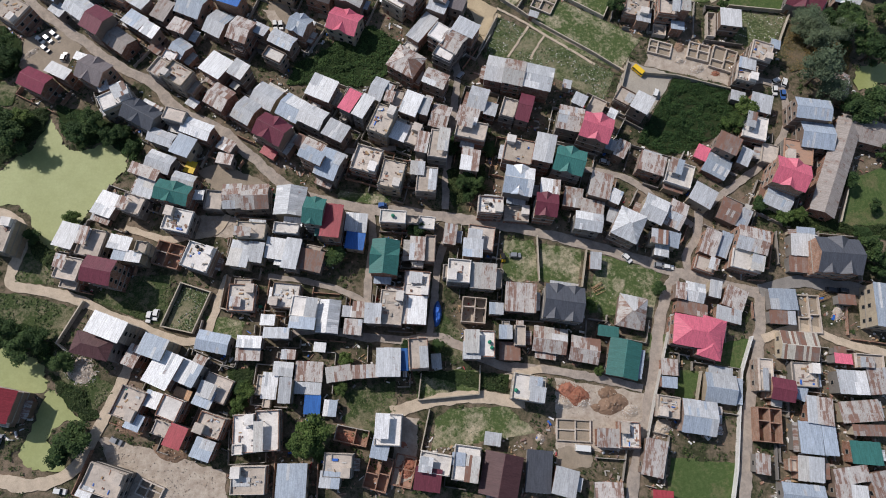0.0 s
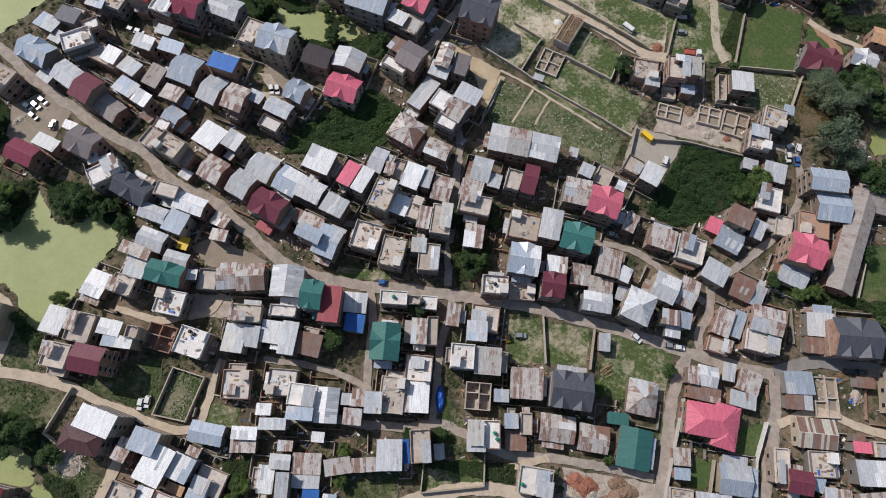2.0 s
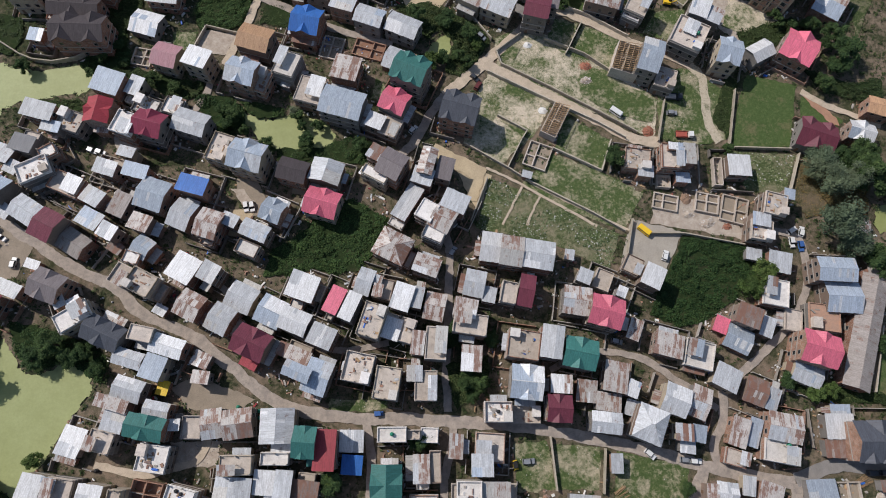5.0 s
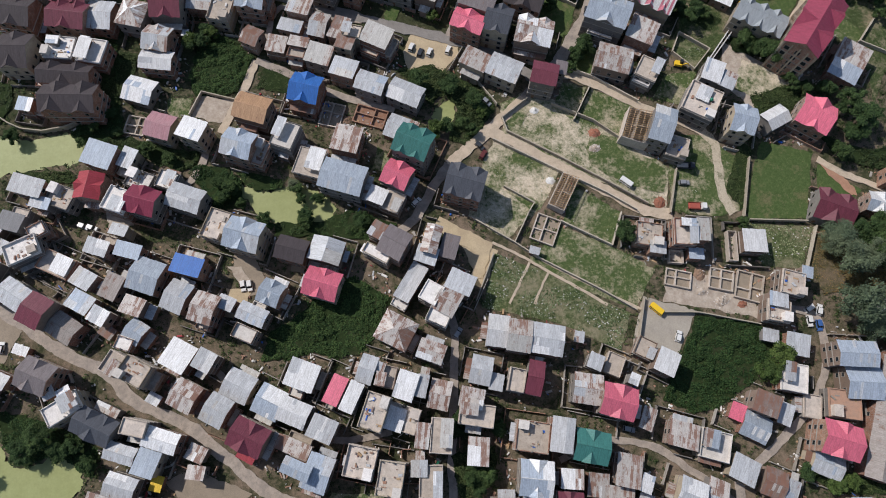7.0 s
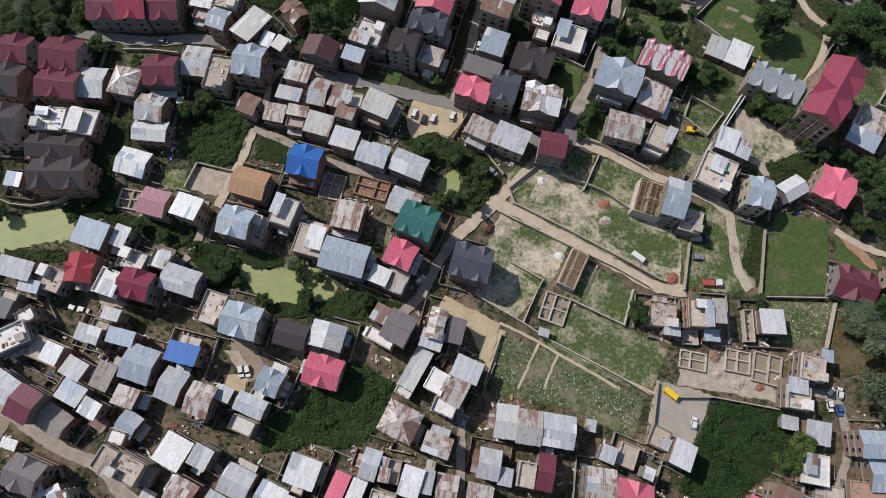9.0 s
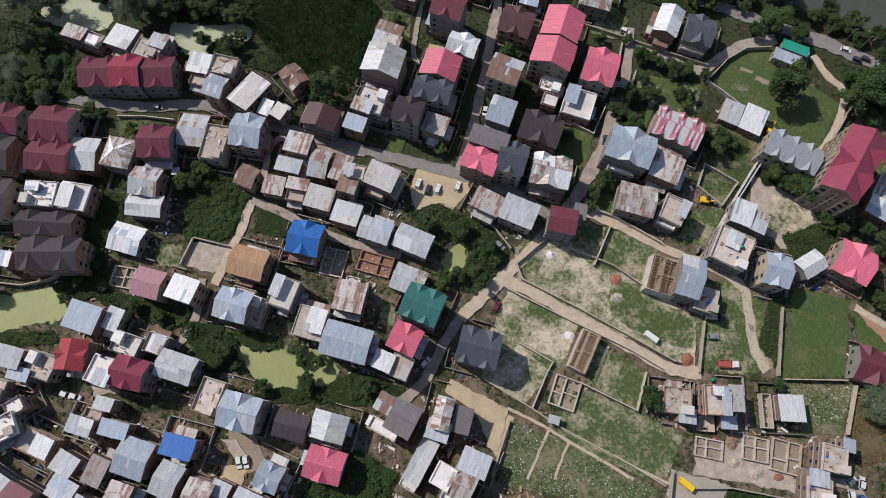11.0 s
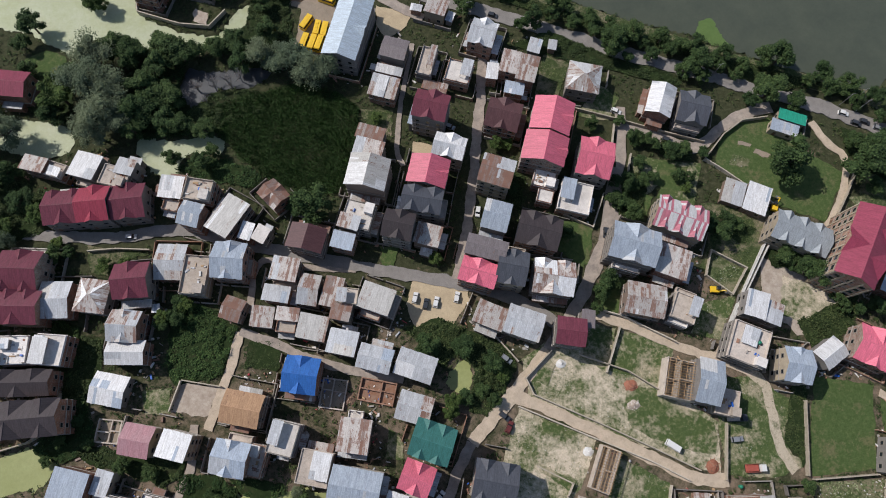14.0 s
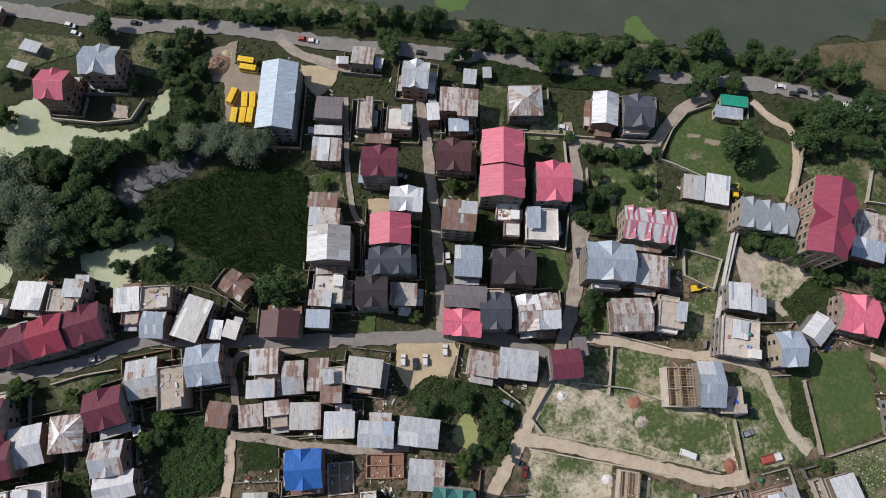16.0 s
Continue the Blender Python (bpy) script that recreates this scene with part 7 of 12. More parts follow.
yard_wall(1.6, (104.3, -3.4, 99.7, -2.7), (99.7, -2.7, 97.4, -16.5))
yard_wall(1.6, (99.5, -12.3, 97.2, -11.9), (97.2, -11.9, 95.7, -21.0))
yard_wall(1.8, (115.1, -0.8, 117.3, -1.1), (117.4, 10.0, 114.1, 10.4), (114.1, 10.4, 113.0, 0.5))
yard_wall(1.3, (126.4, 12.7, 123.1, 13.2), (118.7, 14.0, 116.5, 14.3), (116.5, 14.3, 115.2, 6.5))
yard_wall(1.4, (125.6, -14.6, 125.9, -12.4), (116.3, -8.8, 114.1, -8.5), (114.1, -8.5, 112.9, -17.3))
yard_wall(1.4, (118.3, -30.9, 129.1, -29.5), (129.1, -29.5, 127.4, -16.8), (117.7, -26.3, 118.3, -30.9))
yard_wall(1.4, (59.0, -20.0, 61.2, -20.7), (63.7, -20.2, 67.4, -7.3), (67.4, -7.3, 63.1, -6.0), (54.7, -10.6, 52.5, -18.1))
yard_wall(1.7, (-101.6, 236.2, -99.8, 243.0), (-98.0, 249.7, -111.3, 253.3), (-111.3, 253.3, -113.1, 246.5), (-113.4, 245.4, -114.6, 240.9))
yard_wall(1.3, (-102.2, 236.2, -98.9, 235.4), (-84.5, 237.6, -81.8, 247.6), (-81.8, 247.6, -98.0, 251.9), (-98.0, 251.9, -98.6, 249.7), (-100.4, 243.0, -102.2, 236.2))
yard_wall(1.6, (-92.7, 224.5, -89.3, 223.7), (-78.8, 221.5, -77.8, 226.0), (-75.3, 237.5, -85.8, 239.8))
yard_wall(1.7, (-55.9, 224.9, -55.2, 229.3), (-55.0, 238.3, -65.4, 239.8))
yard_wall(1.4, (-56.5, 228.7, -49.6, 226.9), (-43.6, 236.2, -42.4, 240.8), (-42.4, 240.8, -56.1, 244.3), (-56.1, 244.3, -57.9, 237.5))
yard_wall(1.4, (-51.8, 224.3, -46.1, 222.5), (-45.0, 222.1, -40.5, 220.7), (-40.5, 220.7, -38.5, 227.0), (-39.2, 236.5, -41.5, 237.2), (-42.6, 237.5, -44.9, 238.3), (-50.4, 228.5, -51.8, 224.3))
yard_wall(1.2, (-114.3, 211.8, -106.2, 210.5), (-101.8, 215.6, -101.5, 217.9), (-100.6, 223.5, -100.0, 226.9), (-100.0, 226.9, -104.7, 227.6), (-109.3, 228.4, -115.1, 229.3), (-115.1, 229.3, -117.6, 213.5))
yard_wall(1.7, (-73.9, 215.0, -71.7, 214.4), (-61.0, 214.5, -59.0, 220.9), (-71.2, 223.6, -73.9, 215.0))
yard_wall(1.6, (-112.3, 198.1, -103.7, 195.5), (-103.7, 195.5, -101.8, 201.9), (-102.2, 204.4, -109.7, 206.7), (-109.7, 206.7, -112.3, 198.1))
yard_wall(1.3, (-40.2, 226.7, -36.9, 225.6), (-35.7, 225.2, -31.2, 223.8), (-40.0, 239.3, -41.3, 235.1))
yard_wall(1.5, (-25.0, 228.1, -27.2, 222.6))
yard_wall(1.4, (1.4, 216.4, -0.8, 217.2))
yard_wall(1.6, (-21.6, 204.1, -12.1, 199.7), (-9.6, 210.6, -18.0, 214.5))
yard_wall(1.4, (-1.9, 207.4, 7.0, 201.6), (7.0, 201.6, 8.2, 203.5), (13.0, 210.9, 14.2, 212.8), (14.2, 212.8, 9.2, 216.0), (8.2, 216.6, 4.2, 219.1), (2.7, 218.8, 0.9, 216.1))
yard_wall(1.7, (-0.2, 199.6, 1.7, 203.9), (1.7, 203.9, -2.6, 205.9), (-13.6, 201.9, -14.6, 199.8))
yard_wall(1.3, (-29.2, 190.3, -22.6, 187.8), (-21.5, 187.4, -18.2, 186.1), (-12.9, 199.7, -18.4, 201.9), (-24.7, 201.9, -25.5, 199.8), (-26.8, 196.7, -29.2, 190.3))
yard_wall(1.8, (-44.8, 186.6, -42.8, 185.7), (-36.6, 182.9, -32.5, 181.1), (-32.5, 181.1, -26.9, 193.6), (-26.9, 193.6, -34.1, 196.8), (-35.1, 197.2, -39.2, 199.1))
yard_wall(1.8, (48.4, 218.8, 43.3, 221.2))
yard_wall(1.5, (54.8, 197.8, 59.1, 196.1), (65.2, 202.3, 67.3, 207.6), (65.6, 209.5, 52.7, 214.5))
yard_wall(1.5, (33.4, 206.4, 27.8, 198.7))
yard_wall(1.3, (132.5, 161.7, 143.4, 152.8), (143.4, 152.8, 145.5, 155.4), (147.6, 158.0, 153.2, 164.8), (153.2, 164.8, 144.1, 172.2))
yard_wall(1.8, (110.3, 165.3, 113.0, 169.1), (113.7, 170.0, 117.1, 174.8), (99.4, 176.0, 98.0, 174.1))
yard_wall(1.5, (112.0, 158.6, 116.2, 156.7), (121.3, 156.9, 123.5, 161.9), (124.0, 162.9, 124.9, 165.0), (126.6, 169.0, 115.0, 174.1), (115.0, 174.1, 110.6, 164.0))
yard_wall(1.3, (129.4, 158.3, 135.6, 160.7), (126.4, 169.2, 124.4, 168.4), (123.5, 164.4, 125.1, 160.3))
yard_wall(1.6, (-56.0, 191.3, -60.2, 193.2), (-65.4, 195.5, -67.5, 196.4), (-69.5, 194.8, -71.3, 190.7))
yard_wall(1.7, (-81.0, 174.3, -77.6, 172.5), (-73.3, 175.3, -71.6, 178.4))
yard_wall(1.3, (-66.3, 173.6, -73.5, 177.5), (-77.3, 172.9, -78.9, 169.9))
yard_wall(1.7, (-75.7, 158.6, -67.5, 155.1), (-67.5, 155.1, -65.2, 160.5))
yard_wall(1.7, (-113.8, 171.0, -109.6, 169.2), (-111.7, 176.1, -113.8, 171.0))
yard_wall(1.4, (-105.7, 164.1, -99.5, 161.5), (-99.5, 161.5, -98.1, 164.7))
yard_wall(1.4, (-100.0, 155.3, -95.6, 157.2), (-95.6, 157.2, -99.3, 165.2), (-107.0, 159.3, -106.1, 157.3))
yard_wall(1.7, (-107.2, 146.0, -101.7, 147.9), (-98.5, 152.7, -100.0, 157.3), (-106.6, 158.8, -114.3, 156.2), (-114.3, 156.2, -112.4, 150.5), (-112.0, 149.4, -110.5, 144.9))
yard_wall(1.7, (-105.6, 145.8, -99.7, 142.2), (-98.7, 141.6, -94.7, 139.2), (-87.6, 146.5, -86.5, 148.4), (-86.5, 148.4, -99.3, 156.2), (-99.3, 156.2, -100.5, 154.3), (-104.5, 147.7, -105.6, 145.8))
yard_wall(1.6, (-67.2, 159.2, -54.9, 153.1))
yard_wall(1.8, (-91.2, 149.1, -81.6, 144.6), (-81.6, 144.6, -80.6, 146.7), (-77.6, 153.1, -87.2, 157.6), (-87.2, 157.6, -91.2, 149.1))
yard_wall(1.6, (-65.4, 138.4, -63.3, 137.6), (-54.2, 133.7, -49.7, 144.6), (-49.7, 144.6, -61.9, 149.7), (-61.9, 149.7, -64.1, 144.3))
yard_wall(1.3, (-50.8, 145.7, -46.7, 143.9), (-38.6, 140.5, -36.6, 139.6), (-36.6, 139.6, -33.4, 147.2), (-38.1, 155.7, -45.2, 158.7))
yard_wall(1.5, (-51.4, 175.2, -49.4, 174.4), (-45.4, 172.6, -40.4, 170.4), (-32.8, 179.3, -31.9, 181.4), (-31.9, 181.4, -35.9, 183.2), (-42.0, 185.8, -45.0, 187.2), (-47.8, 183.5, -48.7, 181.4), (-49.2, 180.4, -51.4, 175.2))
yard_wall(1.3, (7.7, 165.3, 15.8, 160.4), (15.8, 160.4, 23.3, 172.7), (23.3, 172.7, 16.2, 177.0), (6.2, 174.1, 3.8, 170.3))
yard_wall(1.6, (-8.4, 155.4, 1.2, 149.7))
yard_wall(1.6, (-13.0, 132.4, -8.5, 142.8), (-8.5, 142.8, -15.8, 146.0))
yard_wall(1.5, (11.6, 147.7, 9.4, 142.4), (8.9, 141.4, 6.7, 136.1), (16.1, 147.0, 13.1, 148.3))
yard_wall(1.8, (15.9, 151.5, 23.2, 148.3), (31.6, 161.6, 26.4, 163.9), (18.2, 156.6, 15.9, 151.5))
yard_wall(1.6, (74.7, 126.8, 76.8, 126.2), (83.2, 124.3, 86.8, 136.5), (86.8, 136.5, 74.0, 140.2), (74.0, 140.2, 72.4, 134.7), (72.1, 133.6, 71.1, 130.3))
yard_wall(1.2, (83.0, 124.8, 86.3, 124.0), (98.3, 121.4, 101.4, 135.7), (101.4, 135.7, 93.8, 137.4), (85.7, 136.9, 83.0, 124.8))
yard_wall(1.7, (101.9, 120.0, 114.4, 117.4), (110.3, 132.5, 104.6, 133.6), (104.6, 133.6, 104.2, 131.3))
yard_wall(1.6, (132.9, 126.3, 135.8, 124.7), (143.2, 124.4, 148.7, 134.3), (141.0, 138.6, 136.1, 141.3))
yard_wall(1.3, (-53.0, 328.6, -44.1, 323.8), (-44.1, 323.8, -40.8, 329.9), (-40.2, 331.0, -39.1, 333.0), (-38.4, 336.6, -40.4, 337.7), (-46.4, 340.9, -50.3, 343.0), (-50.3, 343.0, -54.2, 335.8))
yard_wall(1.7, (-41.5, 331.9, -28.0, 325.3), (-28.0, 325.3, -24.5, 332.5), (-24.1, 341.3, -35.5, 346.9), (-35.5, 346.9, -39.0, 339.6), (-39.5, 338.6, -40.5, 336.5))
yard_wall(1.5, (5.7, 299.0, 1.5, 290.9), (1.5, 290.9, 14.7, 284.1), (14.7, 284.1, 21.0, 296.3), (21.5, 297.3, 24.6, 303.4))
yard_wall(1.4, (30.6, 278.5, 33.6, 277.0), (39.6, 276.4, 42.1, 281.3), (42.6, 282.3, 45.7, 288.2), (45.7, 288.2, 36.8, 292.9), (36.8, 292.9, 33.2, 286.0), (32.7, 285.0, 30.1, 280.0))
yard_wall(1.5, (44.5, 272.2, 49.6, 269.5), (49.6, 269.5, 51.3, 272.6), (53.2, 281.1, 44.0, 286.0), (44.0, 286.0, 39.5, 277.7))
yard_wall(1.7, (37.5, 303.7, 43.2, 300.3), (44.1, 299.7, 48.8, 296.9), (41.5, 310.4, 40.3, 308.5))
yard_wall(1.7, (49.4, 287.4, 54.5, 284.4), (61.2, 281.8, 67.7, 292.7), (67.7, 292.7, 56.5, 299.3), (56.5, 299.3, 49.4, 287.4))
yard_wall(1.7, (55.6, 270.5, 59.0, 269.2), (59.0, 269.2, 60.7, 273.3), (61.3, 281.5, 59.0, 282.4), (51.9, 274.4, 51.1, 272.3))
yard_wall(1.6, (72.4, 280.1, 67.6, 282.7), (66.6, 283.3, 63.7, 284.8))
yard_wall(1.3, (56.6, 267.5, 66.8, 262.7), (66.8, 262.7, 69.2, 267.8), (59.9, 274.6, 56.6, 267.5))
yard_wall(1.7, (76.4, 262.1, 83.4, 258.9), (94.3, 264.1, 96.7, 269.4), (95.2, 271.3, 86.2, 275.5))
yard_wall(1.2, (74.9, 244.0, 82.2, 258.3), (82.2, 258.3, 76.2, 261.4), (68.1, 265.6, 65.5, 260.5))
yard_wall(1.6, (50.0, 255.4, 60.3, 249.9), (60.3, 249.9, 61.4, 251.9), (66.7, 261.9, 54.4, 268.5))
yard_wall(1.3, (113.4, 241.1, 116.4, 239.5), (123.1, 242.4, 127.8, 251.3), (127.8, 251.3, 115.7, 257.6))
yard_wall(1.4, (150.6, 230.3, 155.5, 237.8), (155.5, 237.8, 147.9, 242.8))
yard_wall(1.4, (-47.6, 243.5, -42.2, 240.8))
yard_wall(1.4, (-39.5, 239.5, -37.8, 237.9), (-26.1, 243.7, -22.4, 247.8), (-22.4, 247.8, -31.8, 256.5), (-31.8, 256.5, -34.1, 254.1))
yard_wall(1.3, (-26.3, 253.3, -20.0, 242.7), (-20.0, 242.7, -11.3, 247.9), (-11.3, 247.9, -13.6, 251.8), (-20.5, 256.8, -26.3, 253.3))
yard_wall(1.8, (1.6, 248.3, 0.6, 246.2), (0.6, 246.2, 16.0, 239.1), (16.0, 239.1, 21.3, 250.8), (20.2, 253.8, 17.1, 255.2))
yard_wall(1.6, (3.5, 230.8, 8.6, 228.1), (8.6, 228.1, 11.7, 233.9), (12.3, 234.9, 14.9, 239.7), (14.9, 239.7, 12.8, 240.9), (2.6, 246.4, -0.6, 240.6), (-1.1, 239.6, -3.7, 234.7))
yard_wall(1.7, (-14.4, 243.3, -18.7, 234.7), (-2.1, 237.1, -14.4, 243.3))
yard_wall(1.8, (34.3, 235.9, 39.2, 246.2), (25.5, 256.5, 23.5, 252.3), (22.0, 249.2, 19.1, 243.0))
yard_wall(1.5, (23.7, 231.6, 31.1, 228.4), (31.1, 228.4, 33.3, 233.6), (33.8, 234.6, 35.5, 238.8), (35.5, 238.8, 33.4, 239.7), (19.6, 245.6, 16.0, 237.3))
yard_wall(1.3, (8.4, 228.7, 12.5, 226.7), (15.6, 225.2, 19.8, 223.3), (16.9, 238.7, 13.8, 240.2), (13.8, 240.2, 12.8, 238.1))
yard_wall(1.2, (16.5, 224.6, 19.5, 223.0), (24.6, 220.2, 27.7, 218.6), (27.7, 218.6, 29.9, 222.7), (30.5, 223.7, 32.7, 227.9), (32.7, 227.9, 23.5, 232.8))
yard_wall(1.3, (52.7, 214.3, 59.7, 210.6), (62.2, 210.5, 63.3, 212.4), (68.6, 222.2, 55.6, 229.2))
yard_wall(1.2, (49.3, 220.5, 47.4, 221.5), (32.8, 222.7, 30.6, 218.6))
yard_wall(1.6, (75.9, 205.7, 77.9, 204.6), (81.7, 202.4, 87.5, 199.1), (91.6, 215.3, 84.8, 219.1))
yard_wall(1.4, (93.4, 209.0, 104.8, 201.4), (104.8, 201.4, 109.4, 208.2))
yard_wall(1.5, (162.6, 175.1, 164.4, 173.5), (164.4, 173.5, 169.4, 179.4), (170.2, 187.5, 168.4, 189.0), (162.2, 194.4, 157.9, 189.3), (157.2, 188.5, 152.8, 183.4))
yard_wall(1.2, (-82.3, 267.1, -86.8, 267.8))

# ---- houses ----
house(-128.87, 140.77, -34.5, [(0, 0, 10.27, 8.07, 0, 2.44, "F", "C", "sewn")])
house(-117.30, 148.70, -32.0, [(0, 0, 11.2, 8.2, 0, 2.7, "X", "B", "swn")], wall=2)
house(-114.86, 141.60, -39.4, [(0, 0, 5.46, 4.36, 0, 1.64, "S", "G", "sen")])
house(-115.30, 160.00, -32.0, [(0, 0, 7.6, 5.6, 0, 2.3, "S", "B", "swn"), (5.0, -2.6, 4.6, 4.4, 0, 2.0, "S", "G", "se")])
house(-105.28, 138.49, -39.6, [(0, 0, 10.36, 7.15, 0, 3.1, "B", "G", "swn")])
house(-99.41, 133.20, -35.2, [(0, 0, 7.27, 9.1, 0, 3.39, "B", "M", "sn")])
house(-93.57, 128.02, -39.6, [(0, 0, 8.6, 6.96, 0, 1.79, "B", "F", "sen")])
house(-88.40, 134.62, -35.5, [(0, 0, 7.27, 5.65, 0, 2.31, "S", "G", "sn"), (-4.67, 0, 5.03, 2.58, 90, 0.8, "S", "G", "n")])
house(-82.79, 129.64, -35.5, [(0, 0, 5.47, 4.8, 0, 2.77, "S", "G", "sen")])
house(-86.95, 140.99, -35.9, [(0, 0, 6.51, 5.36, 0, 2.85, "S", "G", "n"), (3.94, 0.25, 3.22, 1.87, 90, 1.42, "S", "R", "ew")])
house(-79.64, 137.95, -31.2, [(0, 0, 5.44, 7.52, 0, 2.32, "S", "F", "se"), (0.34, 4.68, 2.95, 2.33, 0, 1, "S", "A", "wn")])
house(-73.78, 131.42, -26, [(0, 0, 6.45, 5.44, 0, 2.33, "S", "R", "sn"), (-3.91, 0.28, 3.32, 1.87, 90, 1.27, "S", "G", "ew"), (4.21, -0.02, 4.22, 2.47, 90, 1.06, "S", "G", "sew")])
house(-69.89, 139.73, -26.4, [(0, 0, 8.98, 9.89, 0, 2.42, "B", "B", "sewn")])
house(-61.96, 132.78, -31.3, [(0, 0, 6.91, 9.12, 0, 1.73, "B", "G", "sew"), (-0.02, 5.17, 4.54, 1.72, 0, 0.97, "S", "G", "ew")])
house(-53.17, 127.45, -26.1, [(0, 0, 7.09, 8.77, 0, 3.08, "B", "R", "sewn"), (0.37, -4.91, 4.06, 1.54, 0, 1.44, "F", "A", "sew")])
house(-82.45, 125.72, -39.8, [(0, 0, 4.69, 3.52, 0, 1, "S", "N", "sewn")])
house(-73.93, 124.16, -40.1, [(0, 0, 5.84, 6.59, 0, 1.6, "B", "B", "wn"), (-0.32, -4.18, 4.74, 3.64, 14.5, 1.8, "F", "L", "ew"), (3.87, -0.24, 4.72, 2.4, 90, 0.8, "S", "A", "sew")])
house(-78.85, 115.62, -35.0, [(0, 0, 5.28, 6.15, 0, 2.57, "F", "C", "sw")])
house(-72.92, 112.48, -35, [(0, 0, 8.08, 6.55, 0, 2.85, "F", "C", "sn"), (4.97, -0.08, 4.92, 2.36, 90, 1.48, "F", "C", "sew")])
house(-60.96, 115.19, -35.5, [(0, 0, 7.98, 8.16, 0, 2.77, "S", "W", "swn"), (-0.27, -4.59, 4.11, 1.53, 0, 1.38, "S", "R", "sew")])
house(-53.51, 112.66, -35.6, [(0, 0, 5.52, 5.82, 0, 3.21, "S", "W", "en"), (-0.35, -3.89, 2.76, 2.47, 0, 1.4, "S", "A", "sew")])
house(-59.77, 104.04, -35, [(0, 0, 7.39, 7.9, 0, 2.59, "B", "R", "sn"), (4.47, 0.11, 6.59, 2.06, 90, 1.1, "S", "N", "ew"), (-4.5, 0.4, 4.84, 2.12, 90, 1.19, "S", "B", "ewn")])
house(-69.69, 104.83, -34.8, [(0, 0, 3.97, 3.03, 0, 1, "S", "G", "sewn")])
house(-51.47, 99.00, -35.1, [(0, 0, 6.87, 8.21, 0, 2.4, "B", "G", "s"), (4.13, -0.09, 5.32, 1.89, 90, 0.8, "F", "A", "ew")])
house(-117.87, 113.44, -29.3, [(0, 0, 9.51, 6.84, 0, 2.5, "B", "Q", "sewn"), (5.15, 5.92, 7.84, 4.23, -0.3, 2.73, "S", "W", "ewn")])
house(-99.07, 115.07, -29.8, [(0, 0, 9.41, 8.52, 0, 3.01, "X", "Z", "sewn"), (-5.22, -0.03, 4.76, 1.53, 90, 1.6, "S", "G", "en")])
house(-106.57, 123.86, -25.2, [(0, 0, 4.56, 2.85, 0, 1, "S", "W", "sewn")])
house(-96.56, 110.42, 19.2, [(0, 0, 3.51, 3.87, 0, 2.41, "S", "G", "ew"), (3.78, -2.09, 3.85, 3, 6.1, 2.41, "S", "B", "ewn")])
house(-92.18, 105.38, 25.2, [(0, 0, 9.79, 5.54, 0, 2.61, "F", "L", "se"), (-5.54, -0.32, 3.02, 1.78, 90, 1.36, "S", "G", "ewn")])
house(-83.77, 99.43, -32.3, [(0, 0, 11.77, 7.37, 0, 2.58, "X", "D", "sew"), (-0.78, 4.67, 7.17, 2.47, 0, 1.39, "S", "R", "ewn")])
house(-72.68, 97.49, -19.8, [(0, 0, 6.71, 4.21, 0, 3.23, "F", "C", "n"), (0.17, -2.97, 5.29, 2.22, 0, 1.62, "S", "A", "w")])
house(-66.27, 93.30, -24.8, [(0, 0, 9.69, 5.6, 0, 2.65, "B", "W", "en")])
house(-77.46, 91.52, -24.5, [(0, 0, 8.62, 4.8, 0, 2.22, "B", "G", "sw")])
house(-70.41, 88.01, -24.5, [(0, 0, 6.29, 6.97, 0, 2.41, "S", "B", "e")])
house(-77.26, 83.01, -24.2, [(0, 0, 8.48, 6.13, 0, 2.37, "B", "G", "ewn")])
house(-69.25, 82.38, -19.4, [(0, 0, 3.29, 4.06, 0, 1, "S", "Y", "ewn")])
house(-81.35, 79.75, -24, [(0, 0, 9.34, 3.61, 0, 2.76, "S", "R", "ewn")])
house(-58.03, 88.58, -29.6, [(0, 0, 5.19, 4.37, 0, 1.52, "S", "R", "ewn"), (2.28, -4.37, 4.96, 3.71, 15.3, 1.76, "S", "R", "sew")])
house(-34.53, 129.48, -31.6, [(0, 0, 6.73, 7.11, 0, 2.57, "X", "B", "sw"), (-0.04, 4.41, 4.71, 2.21, 0, 1, "S", "G", "ewn"), (4.04, -0.17, 4.41, 1.86, 90, 0.9, "S", "A", "sew")])
house(-40.20, 124.01, -31.3, [(0, 0, 8.65, 5.33, 0, 2.52, "B", "G", "ew"), (0.17, -5.67, 6.66, 4.05, 0.3, 2.02, "F", "L", "sew"), (-0.55, 3.21, 4.07, 1.59, 0, 0.9, "F", "L", "ew")])
house(-47.41, 128.38, -31.4, [(0, 0, 5.18, 4.14, 0, 2.54, "S", "G", "sen")])
house(-19.91, 130.28, -24.2, [(0, 0, 10.38, 8.62, 0, 2.28, "X", "P", "se"), (-6.01, 0.01, 3.97, 2.14, 90, 0.94, "S", "G", "ewn")])
house(-27.45, 104.92, -27.7, [(0, 0, 8.58, 7.88, 0, 2.93, "S", "W", "ewn"), (4.81, 0.26, 4.8, 1.54, 90, 1.37, "F", "C", "sew"), (-0.52, -4.97, 3.97, 2.56, 0, 1.27, "F", "L", "ew")])
house(-18.68, 99.50, -30.8, [(0, 0, 4.43, 8.14, 0, 3.08, "S", "P", "wn"), (4.88, 0.01, 4.04, 8.5, 0, 3.35, "S", "W", "se"), (-0.31, -4.62, 2.06, 1.6, 0, 1.34, "F", "C", "sew")])
house(-45.75, 104.80, -33.5, [(0, 0, 8.4, 8.03, 0, 1.68, "B", "G", "ew"), (0.17, 4.71, 5.79, 1.89, 0, 0.94, "S", "A", "ewn")])
